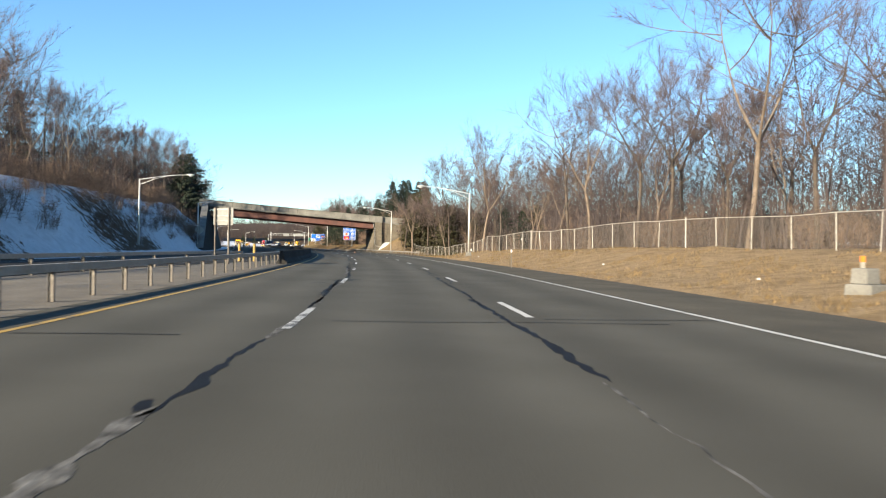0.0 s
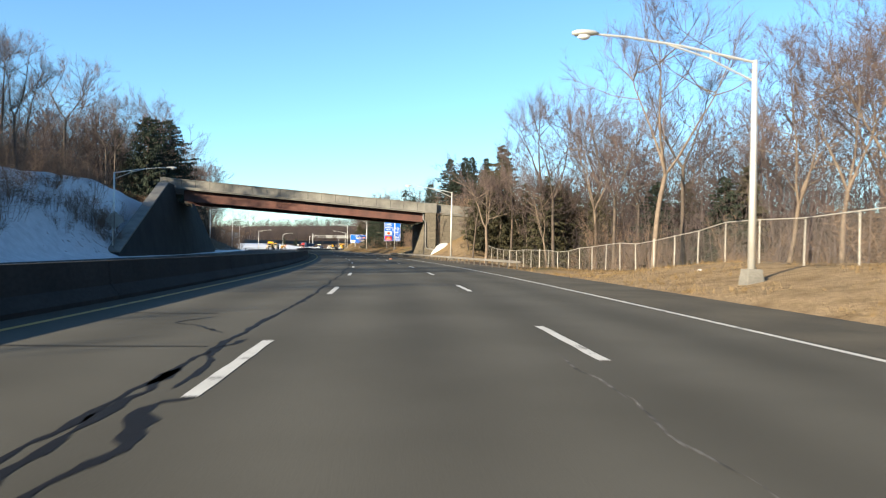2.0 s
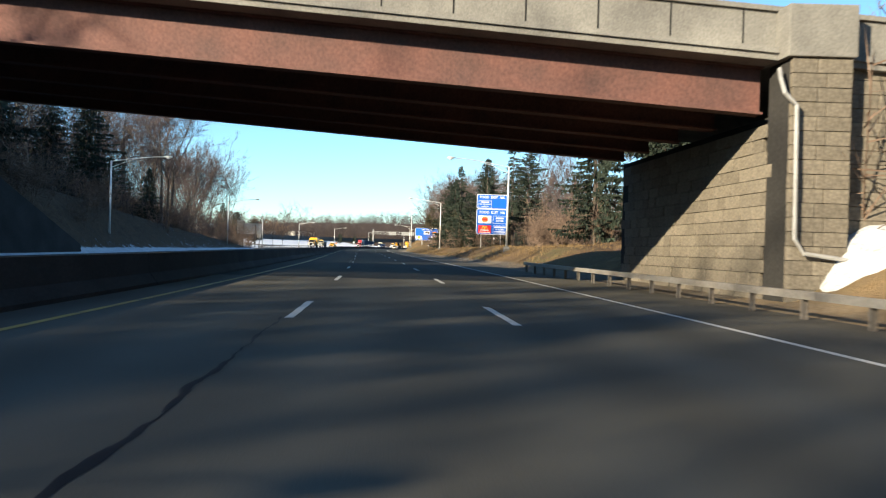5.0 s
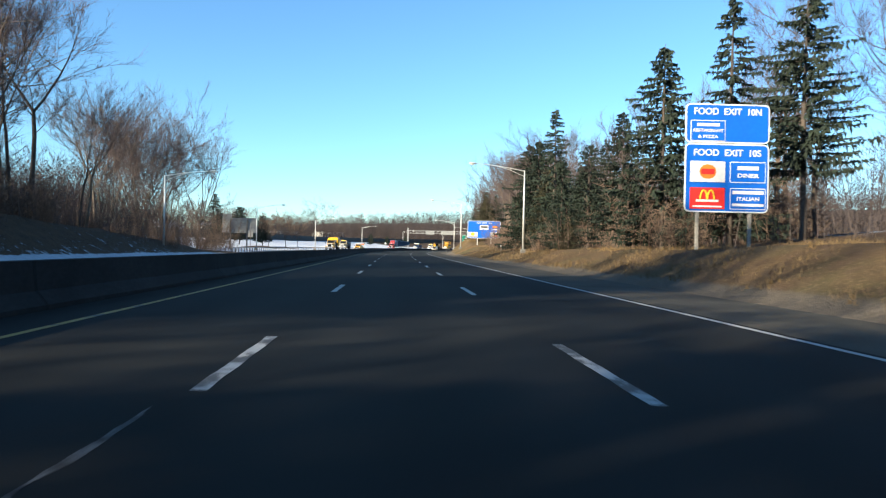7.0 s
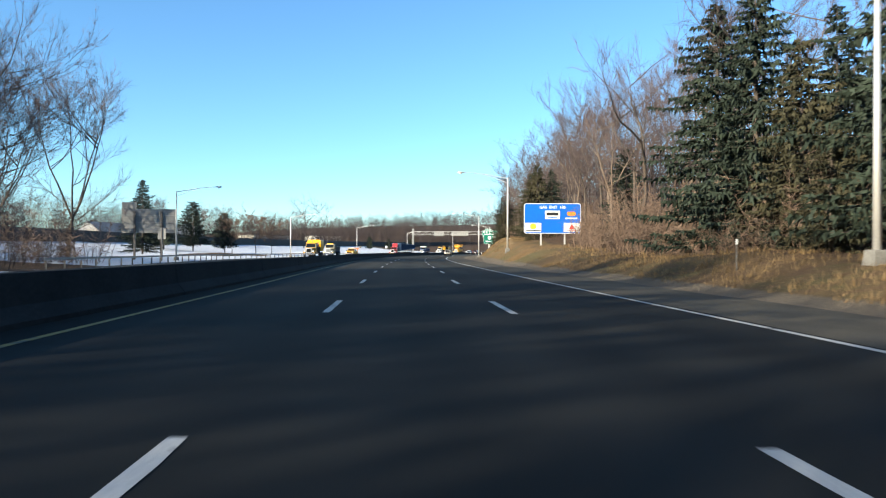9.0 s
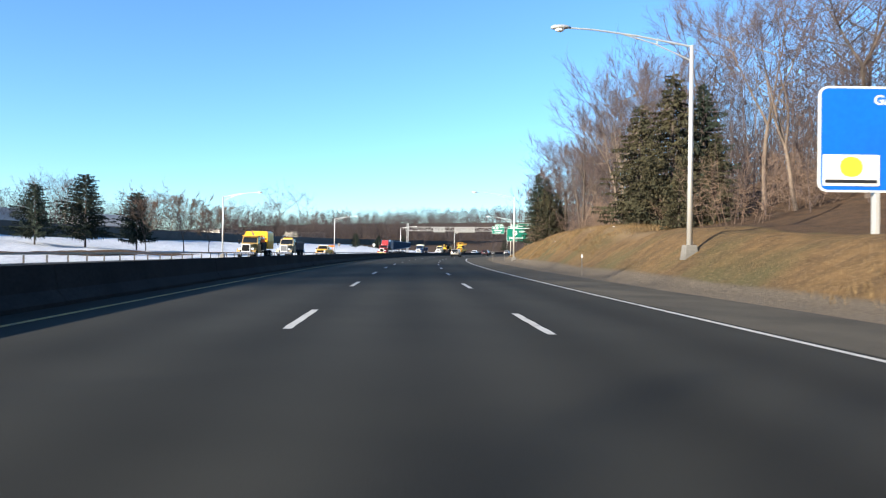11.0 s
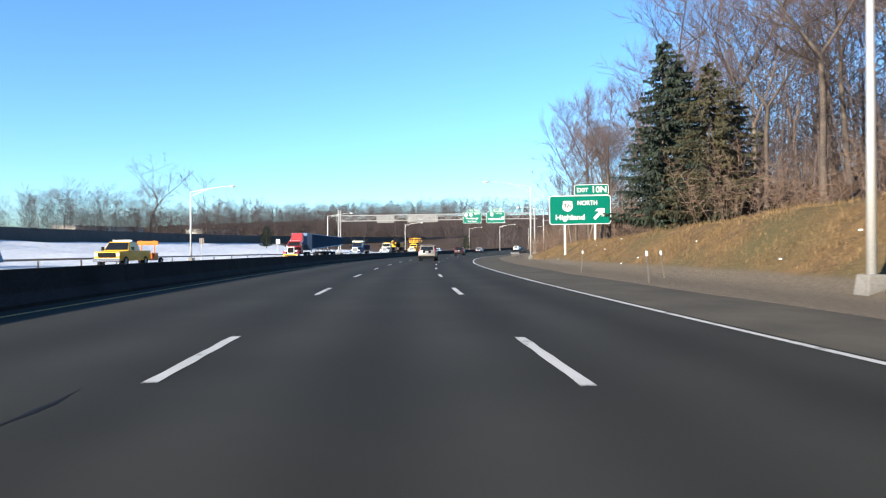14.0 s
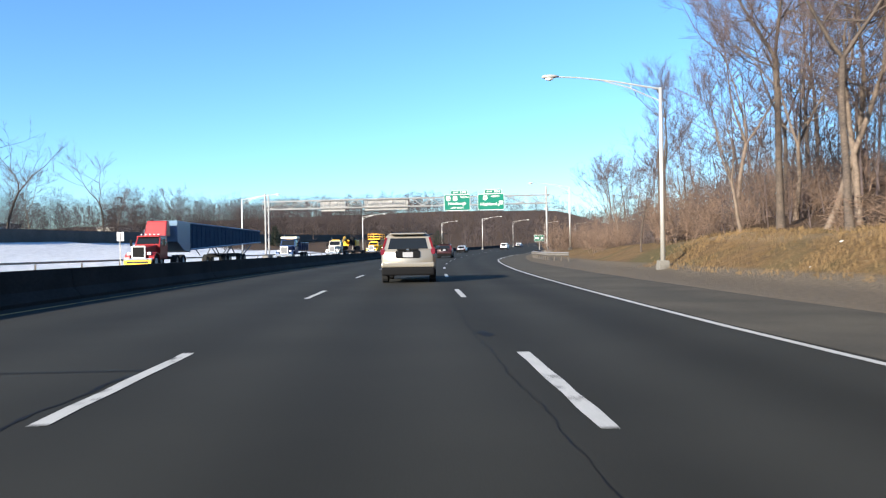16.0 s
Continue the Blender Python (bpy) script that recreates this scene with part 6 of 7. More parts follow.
def sign_backs():
    """Signs that face the other way, seen from behind."""
    sg = thing("large_sign", stand(319, -31.7, 0, 4), "back of a large aluminium sign on steel posts", "road sign")
    part("panel", plate(0, 4.75, 6.4, 2.9, 0, 0.04, 0.1), SIGN_BACK, sg, "ribbed grey aluminium panel")
    part("exit_tab", plate(-2.3, 6.6, 1.7, 0.8, 0, 0.04, 0.05), SIGN_BACK, sg)
    for k in range(3):
        part("stiffener", Geo().box(0, -0.04, 3.7 + k * 0.85, 6.3, 0.05, 0.06), STEEL, sg)
    for x in (-1.6, 1.55):
        part("post", Geo().box(x, -0.16, -0.4, 0.24, 0.2, 6.3), POST, sg, bevel=0.01)
    sm = thing("roadside_sign", stand(314, -28.3, 0, 2), "small tan sign back on a post", "road sign")
    part("panel", plate(0, 3.1, 0.9, 1.3, 0, 0.02, 0.05), SIGN_BACK, sm)
    part("post", Geo().box(0, -0.06, -0.3, 0.09, 0.09, 4.0), POST, sm)
    md = thing("roadside_sign", stand(29.5, -9.05, 0, -32), "back of a small guide sign in the median", "road sign")
    part("panel", plate(0, 2.62, 1.4, 0.94, 0, 0.02, 0.04), SIGN_BACK, md)
    for z in (2.35, 2.62, 2.98):
        part("stiffener", Geo().box(0, -0.02, z, 1.2, 0.035, 0.05), STEEL, md)
    for x in (-0.48, 0.48):
        part("post", Geo().box(x, -0.08, -0.3, 0.07, 0.08, 3.4), POST, md)
    dm = thing("warning_sign", stand(111.2, -22.9, 0, 0), "back of a diamond warning sign on a post", "road sign")
    part("panel", plate(0, 3.3, 1.2, 1.2, 0, 0.02, 0.06, tilt=45), SIGN_BACK, dm)
    part("post", Geo().box(0, -0.05, -0.3, 0.07, 0.07, 4.2), POST, dm)
    for s, u, z in ((470, -25.6, 2.6), (447, -27.9, 2.4), (555, -26, 2.6)):
        m = thing("roadside_sign", stand(s, u, 0, 0), "small pale sign back on a post beside the snow", "road sign", "small signs")
        part("panel", plate(0, z, 0.6, 0.75, 0, 0.02, 0.04), SIGN_WHITE if s > 460 else POST, m)
        part("post", Geo().box(0, -0.05, -0.3, 0.06, 0.06, z + 0.6), STEEL, m)
    sm = thing("exit_marker", stand(548, 12.2, 0, 0), "small green exit sign at the ramp", "road sign")
    panel(sm, 0, 2.6, 1.9, 1.2, GREEN, r=0.1)
    arrow(sm, 0.5, 2.5, 0.7, 45)
    bar(sm, -0.4, 2.6, 0.7, 0.3, SIGN_WHITE)
    part("post", Geo().box(0, 0.06, -0.3, 0.1, 0.1, 2.9), STEEL, sm)


food_sign()
gas_sign()
exit_sign()
gantry()
sign_backs()


# ---- roadside bits ----
BOLLARD_YELLOW = mat("faded_yellow_paint", (0.42, 0.26, 0.06), 0.6, vary=0.25, scale=3, fine=20, bump=0.15, second=(0.26, 0.16, 0.06))


def marker(s, u, lean=0.0):
    z = ground_z(s, u) if u > 8 else 0.0
    m = thing("delineator", stand(s, u, z) @ pose(0, 0, 0, 0, lean, 0), "thin brown roadside marker post with a white reflector", "marker post", "marker posts")
    part("post", Geo().box(0, 0, -0.25, 0.05, 0.03, 1.35), POST, m)
    part("reflector", Geo().box(0, -0.022, 0.9, 0.075, 0.012, 0.17), SIGN_WHITE, m)


for s, u, l in ((31.4, 7.4, 0), (45.7, 7.3, 0), (56, 14.0, 2), (194.2, 11.9, -2), (254.3, 11.0, 0), (320, 8.8, 0), (384, 8.6, -5), (388, 10.5, -8), (396, 9.0, 4)):
    marker(s, u, l)
for s, u in ((38.0, -9.5), (38.5, -8.6)):
    m = thing("bollard", stand(s, u, 0), "rusty yellow steel bollard", "bollard", "bollards in the median")
    part("post", Geo().tube([(0, 0, -0.3), (0, 0, 1.15)], 0.09, 10), BOLLARD_YELLOW, m)
    part("cap", Geo().tube([(0, 0, 1.15), (0, 0, 1.21)], [0.095, 0.05], 10), POST, m)
bl = thing("concrete_block", stand(4.3, 10.3, ground_z(4.3, 10.3) - 0.05, 20), "pale concrete drain block on the grass", "concrete block")
part("base", Geo().box(0, 0, -0.2, 0.75, 0.7, 0.42, top=0.9), CONCRETE, bl, bevel=0.03)
part("top_block", Geo().box(0.05, 0.1, 0.22, 0.48, 0.42, 0.36, top=0.9), CONCRETE, bl, bevel=0.03)
st = thing("marker_stake", stand(4.6, 10.5, ground_z(4.6, 10.5)), "short orange and white stake behind the drain block", "stake")
part("post", Geo().box(0.12, 0.35, -0.2, 0.07, 0.07, 0.95), WOODPOST, st)
part("band", Geo().box(0.12, 0.35, 0.62, 0.08, 0.08, 0.14), SIGN_ORANGE, st, "orange band")
db = thing("debris_block", stand(117.6, 2.7, 0.0, 25), "small faded brick-coloured block lying on the asphalt", "road debris")
part("block", Geo().box(0, 0, 0.002, 0.24, 0.2, 0.15, top=0.92), mat("faded_block", (0.34, 0.17, 0.11), 0.9, vary=0.2, bump=0.3), db, bevel=0.015)
rb = random.Random(3)
LITTER = [mesh_of("scrap", Geo().box(0, 0, 0, a, b, 0.05, top=0.6), SIGN_WHITE, bevel=0.01) for a, b in ((0.16, 0.05), (0.09, 0.07), (0.12, 0.1))]
for i in range(14):
    s, u = rb.uniform(325, 440), rb.uniform(11.2, 14.5)
    o = new("litter", rb.choice(LITTER))
    o.matrix_world = stand(s, u, ground_z(s, u) + 0.005, rb.uniform(0, 360))
    tagged(o, "scrap of pale litter on the dry grass", "litter", "roadside litter")
for i in range(5):
    s, u = rb.uniform(0, 75), rb.uniform(8.6, 12.5)
    o = new("litter", rb.choice(LITTER))
    o.matrix_world = stand(s, u, ground_z(s, u) + 0.005, rb.uniform(0, 360))
    tagged(o, "scrap of pale litter on the dry grass", "litter", "roadside litter")

# ---- vehicles ----
GLASS = mat("tinted_window", (0.012, 0.014, 0.016), 0.08, vary=0.05, bump=0, spec=0.3)
TYRE = mat("tyre_rubber", (0.018, 0.018, 0.018), 0.85, vary=0.1, bump=0.1)
RIM = mat("wheel_rim", (0.45, 0.45, 0.46), 0.35, 0.8, vary=0.1, bump=0)
TRIM = mat("black_plastic", (0.0065, 0.0065, 0.007), 0.65, vary=0.1, bump=0.1, spec=0.1)
CHROME = mat("chrome", (0.72, 0.72, 0.74), 0.15, 0.95, vary=0.05, bump=0)
TAIL = mat("red_tail_lens", (0.13, 0.008, 0.009), 0.15, vary=0.05, bump=0, coat=0.5)
HEADLIGHT = mat("headlamp_lens", (0.75, 0.77, 0.8), 0.1, vary=0.05, bump=0, coat=0.5)
PLATE_GREY = mat("dull_plate", (0.30, 0.30, 0.31), 0.5, vary=0.05, bump=0)
GOLD = mat("champagne_paint", (0.33, 0.295, 0.235), 0.32, 0.5, vary=0.04, scale=2, fine=60, bump=0, coat=0.6)


def paint(name, c, metal=0.1):
    return mat(name, c, 0.35, metal, vary=0.05, scale=2, fine=50, bump=0, coat=0.4)


WHITE_P, RED_P, NAVY_P, SILVER_P = paint("white_paint", (0.75, 0.75, 0.74)), paint("red_paint", (0.26, 0.018, 0.018)), paint("navy_paint", (0.02, 0.045, 0.12)), paint("silver_paint", (0.5, 0.5, 0.51), 0.6)
YELLOW_P, ORANGE_P = paint("highway_yellow_paint", (0.82, 0.42, 0.015)), paint("orange_paint", (0.75, 0.19, 0.02))
STEELBLUE_P, GREY_P, OLIVE_P = paint("grey_blue_steel", (0.13, 0.20, 0.29)), paint("grey_steel", (0.16, 0.16, 0.16)), paint("dull_tan_paint", (0.34, 0.21, 0.06))
SILVER_GRILLE = paint("bright_grille", (0.70, 0.69, 0.66), 0.3)


def wheel(parent, x, y, r, w):
    wh = part("wheel", Geo().disc((x, y, r), (1, 0, 0), r * 0.62, w * 0.7, 16), RIM, parent, "steel wheel")
    g = Geo()
    n = 20
    rings = []
    for dx, k in ((-.5, .62), (-.5, .93), (-.38, 1.0), (.38, 1.0), (.5, .93), (.5, .62)):
        rings.append([(x + dx * w, y + r * k * math.cos(2 * math.pi * i / n), r + r * k * math.sin(2 * math.pi * i / n)) for i in range(n)])
    g.loft(rings, close=False)
    part("tyre", g, TYRE, wh, "black rubber tyre", flat=True)


def car(m, label, paintm, length=4.55, width=1.82, height=1.68, suv=True, category="car", van=False, plateback=True):
    """A car whose rear bumper is at y = 0 and whose nose points along y."""
    c = thing("suv" if suv else ("minivan" if van else "sedan"), m, label, category)
    h, w = height, width / 2
    belt = (0.665 if suv else 0.60) * h
    slant = 0.42 if suv else (0.5 if van else 0.9)
    if suv or van:
        roof0, roof1, hood0 = 0.34, length * 0.58, length * 0.74
    else:
        roof0, roof1, hood0 = length * 0.30, length * 0.52, length * 0.70
    body = Geo()

    def ring(y, zb, zt, ww, tuck=0.06):
        pts = [(-ww + tuck, zb), (-ww, zb + 0.22), (-ww, zt - 0.16), (-ww + 0.07, zt), (ww - 0.07, zt), (ww, zt - 0.16), (ww, zb + 0.22), (ww - tuck, zb)]
        return [(px, y, pz) for px, pz in pts]
    hood = belt * 0.93
    body.loft([ring(0.02, 0.42, belt * 0.97, w - 0.10), ring(0.10, 0.30, belt, w - 0.03), ring(0.5, 0.26, belt, w), ring(hood0, 0.26, belt, w), ring(length - 0.55, 0.26, hood, w - 0.02),
               ring(length - 0.12, 0.30, hood - 0.16, w - 0.10), ring(length, 0.38, hood - 0.32, w - 0.22)])
    part("body", body, paintm, c, flat=False, bevel=0.0)
    cab = Geo()
    t = w - 0.20
    b0 = 0.10 if (suv or van) else length * 0.14
    lo = [(-w + 0.04, b0, belt - 0.03), (w - 0.04, b0, belt - 0.03), (w - 0.04, hood0, belt - 0.03), (-w + 0.04, hood0, belt - 0.03)]
    mid = [(-t - 0.015, roof0 - 0.07, h - 0.11), (t + 0.015, roof0 - 0.07, h - 0.11), (t + 0.015, roof1 + 0.10, h - 0.11), (-t - 0.015, roof1 + 0.10, h - 0.11)]
    hi = [(-t + 0.10, roof0 + 0.05, h), (t - 0.10, roof0 + 0.05, h), (t - 0.10, roof1 - 0.1, h), (-t + 0.10, roof1 - 0.1, h)]
    cab.loft([lo, mid, hi])
    part("cabin", cab, paintm, c, bevel=0.03)

    def pane(name, corners, out, material=GLASS):
        """Glass set a little proud of four corners of the cabin."""
        o = Vector(out) * 0.012
        vs = [Vector(p) + o for p in corners]
        g = Geo().add([*vs, *[v - o * 0.9 for v in vs]], [(0, 1, 2, 3), (7, 6, 5, 4), (0, 4, 5, 1), (1, 5, 6, 2), (2, 6, 7, 3), (3, 7, 4, 0)])
        part(name, g, material, c, "dark tinted window")

    def lerp(a, b, f):
        return Vector(a).lerp(Vector(b), f)

    def face(i, j, f0, f1, e0, e1):
        a0, a1 = lerp(lo[i], mid[i], f0), lerp(lo[i], mid[i], f1)
        b0_, b1 = lerp(lo[j], mid[j], f0), lerp(lo[j], mid[j], f1)
        return [a0.lerp(b0_, e0), a0.lerp(b0_, e1), a1.lerp(b1, e1), a1.lerp(b1, e0)]
    pane("rear_window", face(0, 1, 0.10, 0.84, 0.11, 0.89), (0, -1, 0.3))
    pane("windscreen", face(2, 3, 0.06, 0.97, 0.06, 0.94), (0, 1, 0.5))
    for i, j, sx in ((1, 2, 1), (3, 0, -1)):
        pane("side_window", face(i, j, 0.10, 0.92, 0.08, 0.30), (sx, 0, 0.2))
        pane("side_window", face(i, j, 0.10, 0.92, 0.34, 0.60), (sx, 0, 0.2))
        pane("side_window", face(i, j, 0.10, 0.92, 0.64, 0.90), (sx, 0, 0.2))
    part("rear_bumper", Geo().box(0, 0.12, 0.26, width - 0.06, 0.42, 0.27 if suv else 0.38, top=1.0), TRIM, c, "black plastic rear bumper", bevel=0.06)
    if suv:
        part("bumper_step", Geo().box(0, 0.03, 0.53, width - 0.06, 0.26, 0.16), paintm, c, bevel=0.045)
        part("spoiler", Geo().box(0, 0.24, h - 0.06, 1.15, 0.28, 0.045), paintm, c, bevel=0.015)
        for sx in (-1, 1):
            part("roof_rail", Geo().tube([(sx * (t - 0.12), 0.5, h + 0.03), (sx * (t - 0.12), 0.7, h + 0.06), (sx * (t - 0.12), roof1 - 0.3, h + 0.05), (sx * (t - 0.12), roof1 - 0.12, h + 0.01)], 0.018, 6), TRIM, c)
        part("aerial", Geo().tube([(0, 0.55, h), (0, 0.42, h + 0.30)], [0.009, 0.004], 5), TRIM, c)
        part("tow_bar", Geo().box(0.1, 0.0, 0.28, 0.5, 0.08, 0.06), CHROME, c)
    for sx in (-1, 1):
        x0 = sx * (w - 0.075)
        lamp = Geo()
        if suv or van:
            lamp.loft([[(x0 - 0.07, y0, z), (x0 + 0.07, y0, z), (x0 + 0.06, y0 + 0.18, z), (x0 - 0.07, y0 + 0.18, z)] for z, y0 in ((belt - 0.16, 0.02), (belt + 0.02, 0.045))])
            part("tail_lamp", lamp, TAIL, c, "red tail lamp")
            hi_l = Geo()
            hi_l.loft([[Vector(lo[0 if sx < 0 else 1]).lerp(Vector(mid[0 if sx < 0 else 1]), f) + Vector((sx * (dx), dy, 0)) for dx, dy in ((0.012, -0.015), (-0.055, -0.018), (-0.055, 0.02), (0.012, 0.09))] for f in (0.12, 0.5, 0.9)])
            part("tail_lamp", hi_l, TAIL, c, "tall red tail lamp beside the rear window")
        else:
            lamp.box(x0 - sx * 0.08, 0.02, belt - 0.2, 0.3, 0.12, 0.14)
            part("tail_lamp", lamp, TAIL, c, "red tail lamp")
        part("headlamp", Geo().box(sx * (w - 0.28), length - 0.10, hood - 0.32, 0.34, 0.2, 0.15, top=0.9), HEADLIGHT, c, "clear headlamp", bevel=0.02)
        part("mirror", Geo().box(sx * (w + 0.09), hood0 - 0.35, belt - 0.02, 0.18, 0.1, 0.14), paintm, c, bevel=0.03)
        for y in (0.78, length - 0.85):
            wheel(c, sx * (w - 0.11), y, 0.345 if suv else 0.32, 0.22)
    part("grille", Geo().box(0, length - 0.02, hood - 0.42, width * 0.5, 0.06, 0.14), TRIM, c, "dark grille")
    part("number_plate", plate(0, belt - 0.17, 0.34, 0.17, -0.012, 0.02, 0.02), PLATE_GREY, c, "white number plate")
    part("plate_recess", plate(0, belt - 0.16, 0.82, 0.24, -0.004, 0.05, 0.05), TRIM if suv else paintm, c)
    part("chrome_strip", Geo().box(0, 0.008, belt - 0.03, 0.72, 0.04, 0.05), TRIM, c, bevel=0.01)
    part("badge", Geo().disc((0, -0.005, belt - 0.005), (0, 1, 0), 0.05, 0.02, 12), CHROME, c)
    return c


car(stand(434.2, 0.42, 0.0, -1.0), "champagne beige compact suv with red tail lamps driving in the lane", GOLD)
car(stand(497, 0.1, 0.0), "dark maroon suv farther along the lane", paint("maroon_paint", (0.035, 0.012, 0.012)))
car(stand(556, -3.8, 0.0), "silver sedan on the curve ahead", SILVER_P, 4.6, 1.78, 1.45, False)
car(stand(598, -0.2, 0.0), "white suv on the curve ahead", WHITE_P)
car(stand(640, -3.6, 0.0), "white sedan far along the road", WHITE_P, 4.6, 1.78, 1.45, False)
car(stand(672, -0.2, 0.0), "silver sedan far along the road", SILVER_P, 4.6, 1.78, 1.45, False)
car(stand(537, -10.5, 0.0, 180), "white sedan on the opposite carriageway", WHITE_P, 4.6, 1.78, 1.45, False)


def truck_cab(t, y, paintm, hoodm=None, nose=True, height=2.75, light=True):
    """Bonnet, cab, grille, bumper, lamps, mirrors and steering wheels, with the bumper at y."""
    hm = hoodm or paintm
    g = Geo()
    g.loft([[(-0.55, y - 0.15, 0.75), (0.55, y - 0.15, 0.75), (0.52, y - 0.2, 1.62), (-0.52, y - 0.2, 1.62)],
            [(-0.85, y - 1.75, 0.75), (0.85, y - 1.75, 0.75), (0.82, y - 1.75, 1.85), (-0.82, y - 1.75, 1.85)]])
    part("bonnet", g, hm, t, bevel=0.06)
    g = Geo()
    yb = y - 1.72
    g.loft([[(-1.05, yb - 1.55, 0.7), (1.05, yb - 1.55, 0.7), (1.05, yb, 0.7), (-1.05, yb, 0.7)],
            [(-1.06, yb - 1.55, 1.85), (1.06, yb - 1.55, 1.85), (1.06, yb, 1.85), (-1.06, yb, 1.85)],
            [(-0.96, yb - 1.5, height), (0.96, yb - 1.5, height), (0.96, yb - 0.38, height), (-0.96, yb - 0.38, height)]])
    part("cab", g, paintm, t, bevel=0.05)
    part("windscreen", Geo().add([(-0.92, yb - 0.0, 1.93), (0.92, yb - 0.0, 1.93), (0.86, yb - 0.30, height - 0.14), (-0.86, yb - 0.30, height - 0.14),
                                  (-0.92, yb - 0.05, 1.93), (0.92, yb - 0.05, 1.93), (0.86, yb - 0.35, height - 0.14), (-0.86, yb - 0.35, height - 0.14)],
                                 [(0, 1, 2, 3), (7, 6, 5, 4), (0, 4, 5, 1), (1, 5, 6, 2), (2, 6, 7, 3), (3, 7, 4, 0)]), GLASS, t, "dark windscreen")
    for sx in (-1, 1):
        part("side_window", Geo().add([(sx * 1.072, yb - 0.15, 1.9), (sx * 1.072, yb - 1.2, 1.9), (sx * 0.995, yb - 1.2, height - 0.2), (sx * 0.995, yb - 0.45, height - 0.2),
                                       (sx * 1.05, yb - 0.15, 1.9), (sx * 1.05, yb - 1.2, 1.9), (sx * 0.975, yb - 1.2, height - 0.2), (sx * 0.975, yb - 0.45, height - 0.2)],
                                      [(0, 1, 2, 3), (7, 6, 5, 4), (0, 4, 5, 1), (1, 5, 6, 2), (2, 6, 7, 3), (3, 7, 4, 0)]), GLASS, t, "dark side window")
        g = Geo()
        g.loft([[(sx * 0.78, y - 0.85 + 0.62 * math.cos(a), 0.55 + 0.62 * math.sin(a)), (sx * 1.2, y - 0.85 + 0.62 * math.cos(a), 0.52 + 0.62 * math.sin(a)),
                 (sx * 1.2, y - 0.85 + 0.70 * math.cos(a), 0.55 + 0.70 * math.sin(a)), (sx * 0.78, y - 0.85 + 0.72 * math.cos(a), 0.6 + 0.72 * math.sin(a))] for a in np.linspace(0.1, 3.0, 9)])
        part("fender", g, hm, t)
        part("headlamp", Geo().box(sx * 0.82, y - 0.22, 1.02, 0.3, 0.14, 0.24), HEADLIGHT, t, "round-cornered headlamp", bevel=0.03)
        part("mirror", Geo().box(sx * 1.36, yb - 0.05, 1.75, 0.18, 0.1, 0.55), TRIM, t, bevel=0.02)
        part("mirror_arm", Geo().tube([(sx * 1.02, yb - 0.05, 2.2), (sx * 1.36, yb - 0.05, 2.2)], 0.02, 5), TRIM, t)
        wheel(t, sx * 1.0, y - 0.85, 0.5, 0.30)
        part("exhaust", Geo().tube([(sx * 0.95, yb - 1.65, 0.8), (sx * 0.95, yb - 1.65, height + 0.6)], 0.07, 8), CHROME, t) if sx > 0 else None
    part("grille_shell", Geo().box(0, y - 0.12, 0.78, 1.12, 0.10, 0.98), SILVER_GRILLE, t, "bright square grille shell", bevel=0.03)
    part("grille", Geo().box(0, y - 0.075, 0.86, 0.92, 0.03, 0.80), GREY_P if light else TRIM, t, "grey grille mesh")
    part("sun_visor", Geo().box(0, yb - 0.28, height - 0.12, 1.9, 0.32, 0.07), paintm, t, bevel=0.02)
    part("bumper", Geo().box(0, y - 0.02, 0.42, 2.3, 0.2, 0.34), CHROME, t, "chrome front bumper", bevel=0.04)
    if light:
        part("light_bar", Geo().box(0, yb - 0.8, height + 0.01, 1.4, 0.25, 0.16), SIGN_YELLOW, t, "amber light bar", bevel=0.04)


def rear_axles(t, ys, r=0.5):
    for y in ys:
        for sx in (-1, 1):
            wheel(t, sx * 0.98, y, r, 0.5)


def frame_rails(t, y0, y1):
    for sx in (-1, 1):
        part("chassis_rail", Geo().box(sx * 0.42, (y0 + y1) / 2, 0.62, 0.1, abs(y1 - y0), 0.25), TRIM, t)


